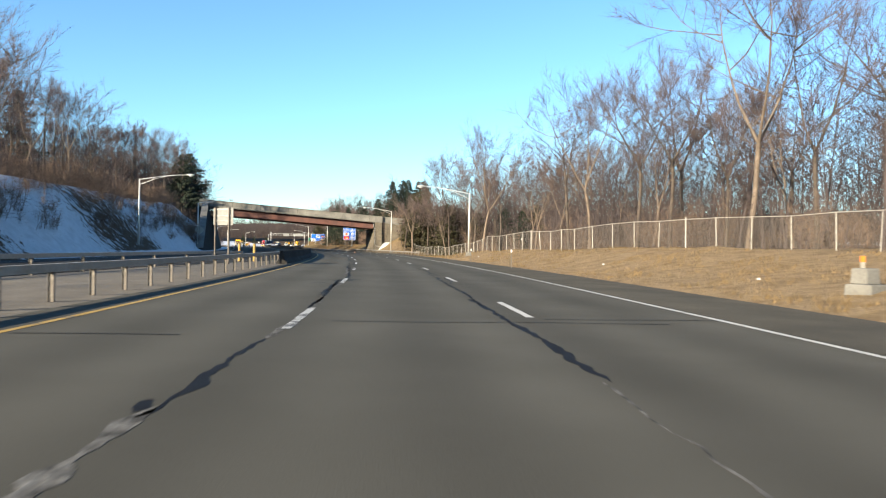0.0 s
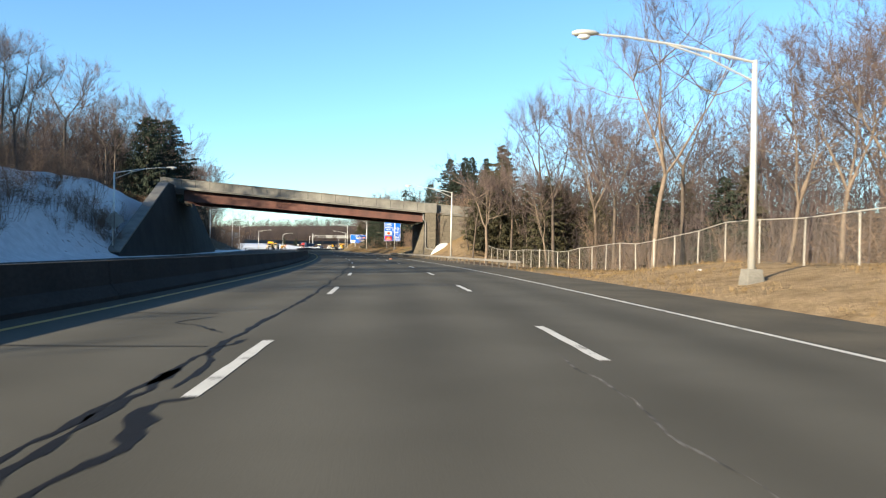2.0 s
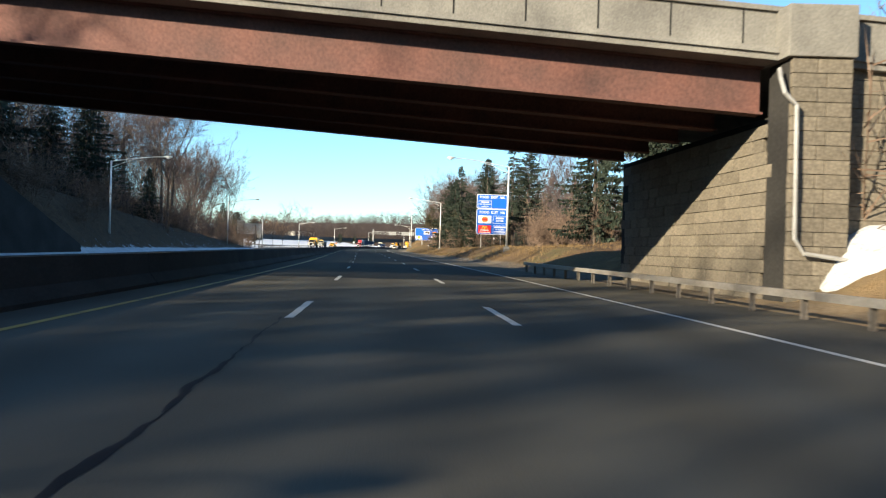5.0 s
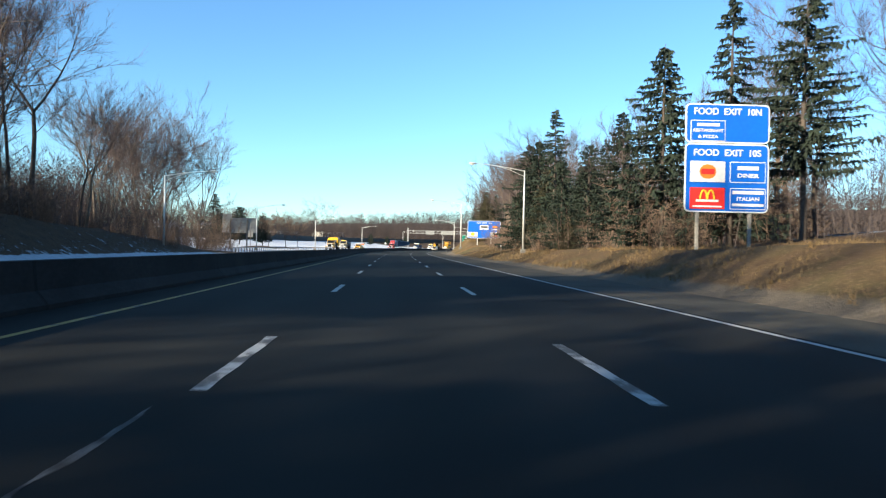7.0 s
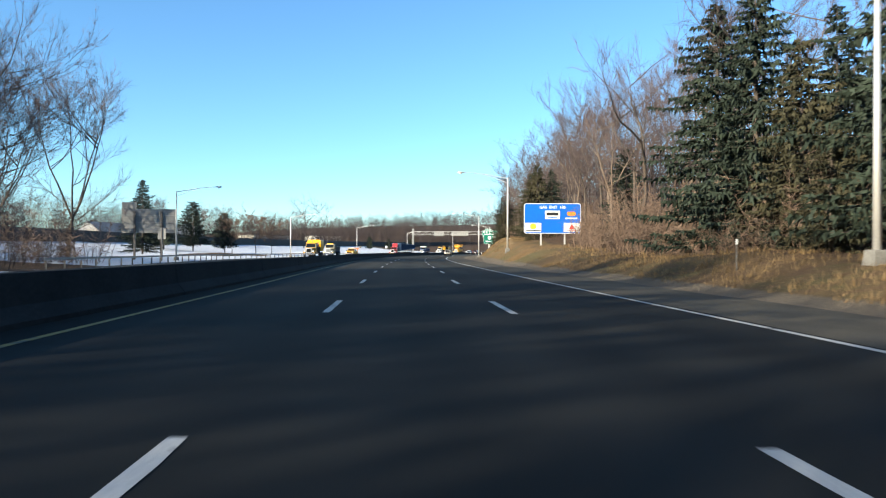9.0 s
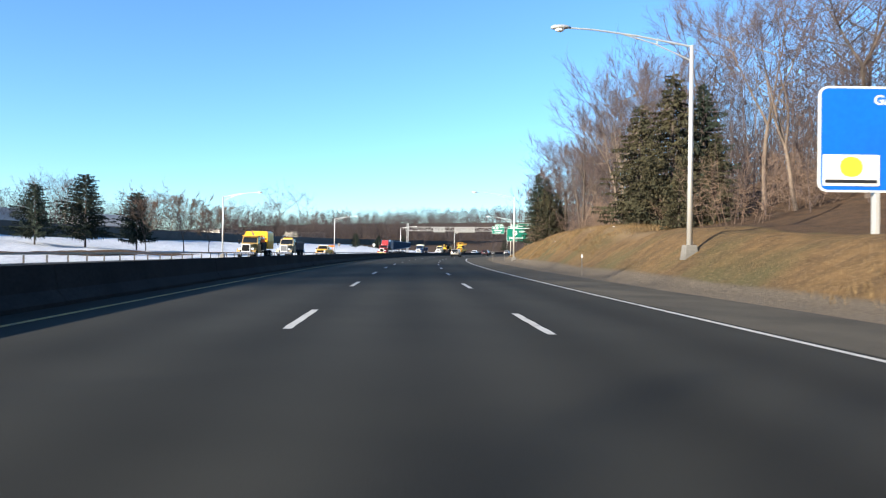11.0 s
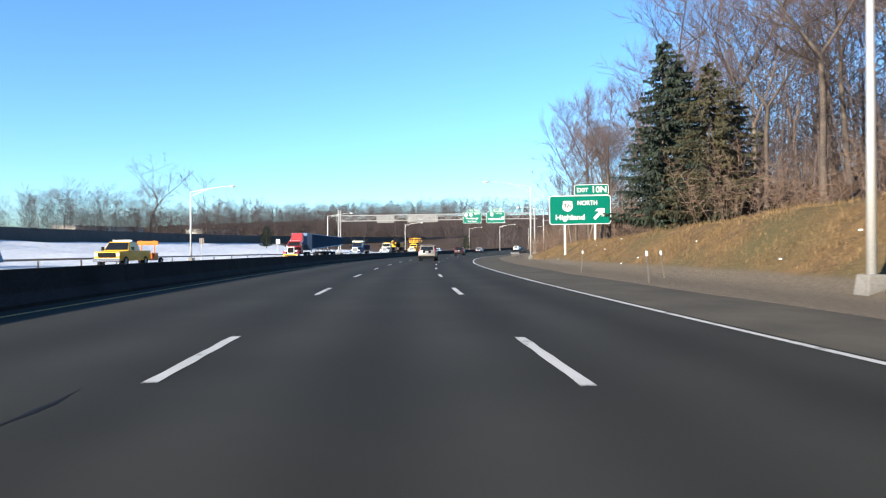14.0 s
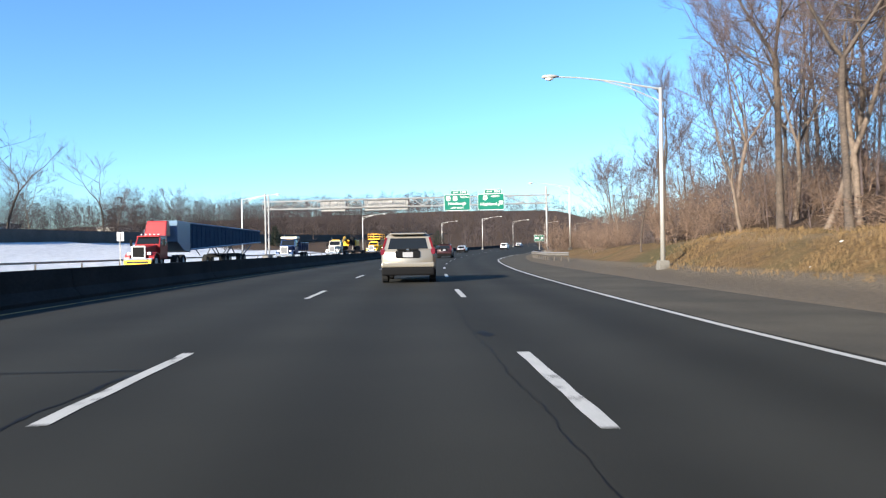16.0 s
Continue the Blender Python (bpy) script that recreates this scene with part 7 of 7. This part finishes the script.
def sander_truck(m):
    t = thing("sander_truck", m, "highway-yellow sander truck with a raised hopper parked on the shoulder", "truck")
    truck_cab(t, 0, OLIVE_P, OLIVE_P, light=False)
    frame_rails(t, -8.6, -3.2)
    rear_axles(t, (-6.2, -7.5))
    part("equipment_rack", Geo().box(0, -4.5, 0.9, 2.3, 2.1, 1.1), TRIM, t, "dark equipment bins", bevel=0.05)
    g = Geo()
    g.loft([[(-1.22, -5.9, 1.15), (1.22, -5.9, 1.15), (1.22, -8.7, 1.15), (-1.22, -8.7, 1.15)], [(-1.25, -5.7, 2.2), (1.25, -5.7, 2.2), (1.25, -8.8, 2.2), (-1.25, -8.8, 2.2)],
            [(-1.2, -5.75, 3.35), (1.2, -5.75, 3.35), (1.2, -8.75, 3.35), (-1.2, -8.75, 3.35)], [(-1.0, -5.95, 3.52), (1.0, -5.95, 3.52), (1.0, -8.6, 3.52), (-1.0, -8.6, 3.52)]])
    part("hopper", g, YELLOW_P, t, "bright yellow tall impact box", bevel=0.05)
    for z in (1.5, 1.95, 2.4):
        part("stripe", Geo().box(0, -5.66, z, 2.2, 0.03, 0.16), TRIM, t, "black stripe")
    part("roof_panel", Geo().box(0, -2.65, 2.76, 2.0, 1.5, 0.10), YELLOW_P, t, bevel=0.03)
    g = Geo()
    g.loft([[(-0.2, -2.5, 2.86), (0.9, -2.5, 2.86), (0.9, -3.4, 2.86), (-0.2, -3.4, 2.86)], [(0.1, -2.75, 3.4), (0.8, -2.75, 3.4), (0.9, -3.3, 3.4), (0.1, -3.3, 3.4)]])
    part("wind_deflector", g, YELLOW_P, t, bevel=0.03)
    for k in range(6):
        for sx in (-1, 1):
            x, y = sx * (0.95 - 0.1 * (k % 2)), -3.75 - k * 0.3
            cone = part("cone", Geo().tube([(x, y, 2.0), (x, y, 3.0)], [0.16, 0.04], 8), ORANGE_P, t, "orange traffic cone")
            part("band", Geo().tube([(x, y, 2.45), (x, y, 2.68)], [0.115, 0.09], 8), SIGN_WHITE, cone, "white band")


def dump_truck(m, cabm, bodym, label, spreader=True, topm=None):
    t = thing("dump_truck", m, label, "truck")
    truck_cab(t, 0, cabm, cabm)
    frame_rails(t, -8.0, -3.2)
    rear_axles(t, (-5.6, -6.9))
    g = Geo()
    g.loft([[(-1.0, -3.6, 1.15), (1.0, -3.6, 1.15), (1.0, -8.1, 1.15), (-1.0, -8.1, 1.15)], [(-1.22, -3.5, 2.35), (1.22, -3.5, 2.35), (1.22, -8.2, 2.35), (-1.22, -8.2, 2.35)]])
    part("dump_body", g, bodym, t, "steel dump body", bevel=0.04)
    for k in range(5):
        for sx in (-1, 1):
            part("rib", Geo().box(sx * 1.18, -4.1 - k * 0.9, 1.2, 0.09, 0.1, 1.15), bodym, t)
    if topm:
        part("cab_shield", Geo().box(0, -3.0, 2.85, 2.3, 1.5, 0.28), topm, t, "pale cab shield", bevel=0.04)
    if spreader:
        part("spreader", Geo().box(0, -8.6, 0.6, 2.3, 0.7, 0.8, top=0.8), NAVY_P, t, bevel=0.04)


def pickup(m):
    t = thing("pickup_truck", m, "yellow highway pickup with an amber light bar on the shoulder", "pickup truck")
    g = Geo()
    g.loft([[(-0.95, 0.0, 0.5), (0.95, 0.0, 0.5), (0.95, 0.02, 1.15), (-0.95, 0.02, 1.15)], [(-1.0, -1.6, 0.45), (1.0, -1.6, 0.45), (0.98, -1.6, 1.25), (-0.98, -1.6, 1.25)],
            [(-1.0, -5.7, 0.5), (1.0, -5.7, 0.5), (0.98, -5.7, 1.25), (-0.98, -5.7, 1.25)]])
    part("body", g, YELLOW_P, t, bevel=0.05)
    g = Geo()
    g.loft([[(-0.95, -1.5, 1.24), (0.95, -1.5, 1.24), (0.95, -3.6, 1.24), (-0.95, -3.6, 1.24)], [(-0.78, -2.1, 1.92), (0.78, -2.1, 1.92), (0.78, -3.5, 1.92), (-0.78, -3.5, 1.92)]])
    part("cab", g, YELLOW_P, t, bevel=0.04)
    part("windscreen", Geo().add([(-0.86, -1.50, 1.30), (0.86, -1.50, 1.30), (0.74, -2.0, 1.86), (-0.74, -2.0, 1.86), (-0.86, -1.56, 1.30), (0.86, -1.56, 1.30), (0.74, -2.06, 1.86), (-0.74, -2.06, 1.86)],
                                 [(0, 1, 2, 3), (7, 6, 5, 4), (0, 4, 5, 1), (1, 5, 6, 2), (2, 6, 7, 3), (3, 7, 4, 0)]), GLASS, t, "dark windscreen")
    part("grille", Geo().box(0, 0.02, 0.72, 1.3, 0.06, 0.36), TRIM, t)
    part("bumper", Geo().box(0, 0.06, 0.40, 2.0, 0.18, 0.26), CHROME, t, "chrome front bumper", bevel=0.03)
    part("light_bar", Geo().box(0, -2.7, 1.93, 1.5, 0.25, 0.14), SIGN_WHITE, t, "white and amber light bar", bevel=0.03)
    for sx in (-1, 1):
        part("headlamp", Geo().box(sx * 0.82, 0.0, 0.82, 0.24, 0.08, 0.24), HEADLIGHT, t, "clear headlamp")
        part("mirror", Geo().box(sx * 1.15, -1.8, 1.25, 0.2, 0.12, 0.28), TRIM, t)
        for y in (-1.0, -4.6):
            wheel(t, sx * 0.9, y, 0.4, 0.26)
    tr = thing("arrow_board_trailer", m @ Matrix.Translation((0, -6.9, 0)), "orange arrow board trailer behind the pickup", "trailer")
    part("trailer_frame", Geo().box(0, -0.9, 0.42, 1.5, 2.6, 0.12), ORANGE_P, tr, bevel=0.02)
    part("engine_box", Geo().box(0, -0.9, 0.54, 1.0, 1.4, 0.5), ORANGE_P, tr, bevel=0.04)
    for sx in (-1, 1):
        part("mast", Geo().box(sx * 0.55, -0.6, 0.5, 0.08, 0.08, 1.6), ORANGE_P, tr)
        wheel(tr, sx * 0.85, -1.2, 0.32, 0.2)
    part("arrow_board", Geo().box(0, -0.6, 1.7, 1.8, 0.12, 0.34), ORANGE_P, tr, "orange board", bevel=0.02)


TROUGH = mat("dark_blue_steel", (0.014, 0.034, 0.075), 0.7, vary=0.3, scale=0.8, fine=6, bump=0.1, second=(0.025, 0.05, 0.09), spec=0.1)


def paver_rig(m):
    t = thing("tractor_truck", m, "red tractor truck with chrome grille and yellow banner", "truck")
    truck_cab(t, 0, RED_P, RED_P, height=2.62, light=False)
    frame_rails(t, -7.0, -3.2)
    rear_axles(t, (-5.0, -6.3))
    part("wind_deflector", Geo().box(0, -3.7, 2.55, 1.9, 1.0, 1.35, top=0.9, topy=0.5, dy=-0.2), RED_P, t, "red roof fairing", bevel=0.08)
    for k in range(5):
        part("roof_lamp", Geo().box(-0.7 + 0.35 * k, -2.3, 2.66, 0.12, 0.16, 0.09), SIGN_WHITE, t, "small cab roof lamp", bevel=0.02)
    part("banner", Geo().box(0, 0.10, 0.28, 2.2, 0.05, 0.36), SIGN_YELLOW, t, "yellow oversize-load banner")
    bar_g = Geo().box(0, 0.13, 0.38, 1.7, 0.01, 0.14)
    part("text_bar", bar_g, SIGN_BLACK, t)
    tr = thing("conveyor_trailer", m @ Matrix.Translation((0, -5.2, 0)), "long grey-blue steel conveyor trailer", "trailer")
    g = Geo()
    g.loft([[(-1.25, 0.3, 2.1), (1.25, 0.3, 2.1), (1.25, 0.3, 3.95), (-1.25, 0.3, 3.95)], [(-1.25, -1.2, 1.35), (1.25, -1.2, 1.35), (1.25, -1.2, 3.92), (-1.25, -1.2, 3.92)], [(-1.25, -2.6, 1.2), (1.25, -2.6, 1.2), (1.25, -2.6, 3.85), (-1.25, -2.6, 3.85)]])
    part("hopper", g, STEELBLUE_P, tr, "pale grey-blue steel hopper", bevel=0.04)
    g = Geo()
    g.loft([[(-1.2, -2.6, 1.45), (1.2, -2.6, 1.45), (1.2, -2.6, 3.8), (-1.2, -2.6, 3.8)], [(-1.2, -25.0, 2.3), (1.2, -25.0, 2.3), (1.2, -25.0, 3.6), (-1.2, -25.0, 3.6)]])
    part("conveyor_body", g, TROUGH, tr, "dark blue conveyor trough")
    for k in range(19):
        y = -3.2 - k * 1.15
        zt = 3.62 - 0.3 * (k / 19)
        for sx in (-1, 1):
            part("rib", Geo().box(sx * 1.2, y, 1.6 + 0.04 * k, 0.06, 0.1, zt + 0.15 - 1.6 - 0.04 * k), TROUGH, tr)
    for sx in (-1, 1):
        part("top_rail", Geo().tube([(sx * 1.24, -2.6, 3.82), (sx * 1.24, -25.0, 3.62)], 0.06, 6), STEELBLUE_P, tr)
        part("lower_rail", Geo().tube([(sx * 1.24, -2.6, 1.45), (sx * 1.24, -25.0, 2.3)], 0.08, 6), STEELBLUE_P, tr)
    part("undercarriage", Geo().box(0, -15.5, 0.7, 1.2, 7.0, 0.35), TRIM, tr)
    for y in (-12.6, -13.9, -17.6, -18.9):
        for sx in (-1, 1):
            wheel(tr, sx * 0.95, y, 0.48, 0.45)
    strut = Geo()
    for y0, y1 in ((-11, -9), (-13, -15), (-16, -14), (-18, -20.5), (-19, -22)):
        for sx in (-1, 1):
            strut.tube([(sx * 1.0, y0, 0.9), (sx * 1.1, y1, 2.1)], 0.06, 6)
    part("strut_frame", strut, GREY_P, tr)


def excavator_rig(m):
    t = thing("tractor_truck", m, "white tractor truck with tall exhausts", "truck")
    truck_cab(t, 0, paint("cream_paint", (0.5, 0.47, 0.40)), height=2.7)
    frame_rails(t, -6.5, -3.2)
    rear_axles(t, (-4.9, -6.1))
    lb = thing("lowboy_trailer", m @ Matrix.Translation((0, -6.0, 0)), "dark steel lowboy trailer behind the tractor", "trailer")
    part("deck", Geo().box(0, -7.5, 0.7, 2.5, 12.5, 0.3), TRIM, lb, bevel=0.03)
    for y in (-11.5, -12.8):
        for sx in (-1, 1):
            wheel(lb, sx * 0.98, y, 0.45, 0.4)
    ex = thing("excavator", m @ Matrix.Translation((0, -12.5, 1.0)), "yellow excavator loaded on a trailer", "excavator")
    for sx in (-1, 1):
        tg = Geo()
        tg.loft([[(sx * 1.2 + dx, 1.9 * math.cos(a), 0.4 + 0.38 * math.sin(a)) for a in np.linspace(0, 2 * math.pi, 15)[:-1]] for dx in (-0.25, 0.25)])
        part("track", tg, TRIM, ex, "black crawler track")
    part("house", Geo().box(0, -0.6, 0.85, 2.4, 3.0, 1.1), YELLOW_P, ex, "yellow engine housing", bevel=0.08)
    part("cab", Geo().box(-0.6, 0.9, 0.85, 1.0, 1.3, 1.6, top=0.9), TRIM, ex, bevel=0.06)
    bm_ = Geo()
    bm_.tube([(0.4, 1.0, 1.4), (0.4, 2.6, 2.3), (0.4, 4.6, 1.4), (0.4, 5.0, 0.5)], [0.28, 0.3, 0.22, 0.16], 8)
    part("boom", bm_, YELLOW_P, ex)


def platform_truck(m):
    t = thing("platform_truck", m, "yellow utility truck with a railed work platform", "truck")
    truck_cab(t, 0, YELLOW_P, height=2.5)
    frame_rails(t, -7.0, -3.2)
    rear_axles(t, (-6.0,))
    part("bed", Geo().box(0, -5.2, 1.0, 2.3, 3.8, 0.9), YELLOW_P, t, bevel=0.04)
    part("platform", Geo().box(0, -4.4, 3.0, 2.6, 4.5, 0.22), YELLOW_P, t, "yellow work platform", bevel=0.02)
    rl = Geo()
    for z in (3.65, 4.2):
        rl.tube([(-1.25, -2.2, z), (1.25, -2.2, z), (1.25, -6.6, z), (-1.25, -6.6, z), (-1.25, -2.2, z)], 0.04, 5)
    for x, y in ((-1.25, -2.2), (0, -2.2), (1.25, -2.2), (1.25, -4.4), (-1.25, -4.4), (1.25, -6.6), (-1.25, -6.6)):
        rl.tube([(x, y, 3.2), (x, y, 4.2)], 0.035, 5)
    part("guard_rail", rl, YELLOW_P, t)
    part("lift_mast", Geo().box(0, -5.0, 1.9, 0.9, 1.6, 1.15), TRIM, t)


U_PARK = -22.7
sander_truck(stand(373.0, U_PARK, 0, 180))
dump_truck(stand(391.0, U_PARK, 0, 180), paint("dusty_cream_paint", (0.40, 0.33, 0.20)), GREY_P, "dusty cream spreader truck parked on the shoulder")
pickup(stand(414.0, U_PARK, 0, 180))
paver_rig(stand(467.0, U_PARK, 0, 180))
dump_truck(stand(507.0, U_PARK, 0, 180), NAVY_P, NAVY_P, "dark blue dump truck with a pale cab shield", False, paint("cream_steel", (0.72, 0.68, 0.5)))
excavator_rig(stand(531.0, U_PARK, 0, 180))
platform_truck(stand(557.0, U_PARK, 0, 180))

# ---- far left: noise wall, buildings, field trees ----
g = Geo()
slab(g, 335, 760, (-76.0, -75.6, -75.6, -76.0), (1.5, 1.5, 5.6, 5.6), 8.0)
tagged(raw("noise_wall", g, mat("dark_wall_boards", (0.085, 0.078, 0.07), 0.9, vary=0.2, scale=0.4, fine=5, bump=0.2, second=(0.06, 0.055, 0.05))), "long dark noise wall beyond the snow field", "wall", kind="structure")


def building(m, w, d, h, wallm, roofm, label, pitched=True):
    b = thing("house", m, label, "house")
    part("wall", Geo().box(0, 0, -0.5, w, d, h + 0.5), wallm, b)
    if pitched:
        part("roof", Geo().add([(-w / 2 - .4, -d / 2 - .4, h), (w / 2 + .4, -d / 2 - .4, h), (w / 2 + .4, d / 2 + .4, h), (-w / 2 - .4, d / 2 + .4, h), (-w / 2 - .4, 0, h + d * 0.35), (w / 2 + .4, 0, h + d * 0.35)],
                               [(0, 1, 5, 4), (2, 3, 4, 5), (0, 4, 3), (1, 2, 5), (3, 2, 1, 0)]), roofm, b, "snow-dusted pitched roof")
    else:
        part("roof", Geo().box(0, 0, h, w + 0.6, d + 0.6, 0.35), roofm, b)
    for k in range(int(w // 3)):
        part("window", Geo().box(-w / 2 + 1.5 + k * 3, -d / 2 - 0.02, h * 0.35, 1.2, 0.08, h * 0.38), GLASS, b, "dark window")


ROOF_G = mat("grey_roof", (0.34, 0.33, 0.32), 0.9, vary=0.1, bump=0.1)
SIDING = mat("pale_siding", (0.55, 0.52, 0.45), 0.8, vary=0.08, bump=0.05)
SIDING_D = mat("brown_siding", (0.22, 0.15, 0.11), 0.8, vary=0.1, bump=0.05)
building(stand(455, -93, 3, 60), 14, 9, 3.4, SIDING_D, ROOF_G, "low brown house with a grey roof")
building(stand(420, -92, 3, 75), 12, 8, 3.2, SIDING_D, ROOF_G, "low brown house with a grey roof")
building(stand(560, -125, 4, 80), 26, 10, 4.5, SIDING, ROOF_G, "long cream commercial building among trees", False)
building(stand(640, -150, 5, 80), 22, 10, 4.5, SIDING, ROOF_G, "long cream commercial building among trees", False)

for s, u, k, sz in ((392, -54, "pine0", 1.15), (398, -49, "pine0", 0.95), (386, -58, "pine0", 0.9)):
    plant(k, s, u, sz, s, "pine", "broad dark pine on the snowy verge", "conifer", "pines by the snow field")
for s, u, k, sz in ((402, -43, "oak0", 1.05), (406.5, -40.5, "oak0", .9), (396, -46.5, "oak0", .95), (540, -92, "snag0", 1.7), (572, -96, "snag1", 1.7), (505, -93, "tree0", .55), (470, -92, "tree3", .8), (600, -98, "snag0", 0.9)):
    plant(k, s, u, sz, s, "bare_tree", "gnarled leafless tree beyond the snow field", "tree", "field trees")
for s, u, k, sz in ((545, -60, "pine0", 0.62), (562, -58, "pine0", 0.55), (640, -30, "pine0", 0.6), (590, -60, "pine0", .6)):
    plant(k, s, u, sz, s, "pine", "broad dark pine on the snowy verge", "conifer", "pines by the snow field")


for s, u, k, sz in ((425, -84, "tree3", .75), (437, -88, "tree0", .7), (450, -97, "tree1", .8), (478, -100, "tree3", .85), (490, -98, "tree0", .75), (520, -100, "tree4", .8), (533, -99, "tree3", .8), (556, -101, "tree0", .85), (585, -104, "tree3", .9), (610, -106, "tree1", .85)):
    plant(k, s, u, sz, s, "bare_tree", "leafless tree behind the dark noise wall", "tree", "field trees")


# ---- far woods ----
def far_woods(name, patches, label, r0=0.02, tufts=70, stem=0.07):
    g = Geo()
    r = random.Random(11)
    for s0, s1, u0, u1, n, h0, h1 in patches:
        for i in range(n):
            s, u = r.uniform(s0, s1), r.uniform(u0, u1)
            h = r.uniform(h0, h1)
            p = W(s, u, ground_z(s, u) - 0.5)
            lean = Vector((r.uniform(-.16, .16) * h, r.uniform(-.16, .16) * h, h))
            g.spike(p, lean, stem)
            full = r.uniform(0.075, 0.13)
            for k in range(tufts):
                t = r.uniform(0.15, 0.95)
                a = r.uniform(0, 6.28)
                w = (0.35 + 0.9 * math.sin(math.pi * min(t * 0.95, 1))) * h * full
                q = p + lean * t + Vector((math.cos(a) * w * r.random(), math.sin(a) * w * r.random(), 0))
                d = Vector((math.cos(a) * w * r.uniform(0.5, 1.2), math.sin(a) * w * r.uniform(0.5, 1.2), r.uniform(0.2, 1.0) * h * 0.13))
                g.sliver(q, d, d.cross(Vector((r.uniform(-1, 1), r.uniform(-1, 1), r.uniform(-1, 1)))).normalized() * r0)
    return tagged(raw(name, g, FOLIAGE_FAR), label, "woods", kind="stuff")


far_woods("woods_right", ((-10, 150, 28, 70, 1250, 10, 17), (150, 320, 30, 70, 560, 8, 13), (315, 480, 25, 70, 1200, 10, 16), (480, 700, 26, 90, 420, 8, 14)), "dense bare brown woodland behind the first trees", 0.028)
far_woods("thicket", ((6, 130, 18.5, 36, 560, 2.5, 6.5), (55, 130, 20, 38, 420, 5, 11), (112, 137, 21, 30, 110, 2, 5), (160, 300, 17, 30, 420, 2, 5.5), (318, 480, 18.5, 34, 620, 2.5, 6.5), (452, 560, 17, 34, 420, 2, 5), (160, 295, -44, -26, 760, 2.5, 6), (22, 128, -46, -29.5, 900, 2.5, 5)), "dense leafless undergrowth below the trees", 0.014, 46, 0.028)
# The patch from s -110 to 30 is unseen, added to shade the bank.
far_woods("woods_left", ((57, 86, -80, -42, 80, 8, 13), (88, 140, -85, -52, 120, 4, 7), (276, 312, -75, -44, 260, 10, 15), (-110, 30, -62, -31, 620, 7, 11.5), (150, 250, -75, -34, 1150, 12, 18), (305, 346, -92, -62, 200, 8, 12), ), "dense bare brown woodland beyond the opposite carriageway", 0.034)
far_woods("woods_field", ((345, 760, -125, -84, 850, 8, 15), (420, 800, -190, -130, 300, 10, 17)), "bare brown woodland behind the noise wall", 0.024, 170)
far_woods("woods_distance", ((620, 1030, -260, 240, 2300, 10, 16),), "bare woods on the distant hillside", 0.06, 80)
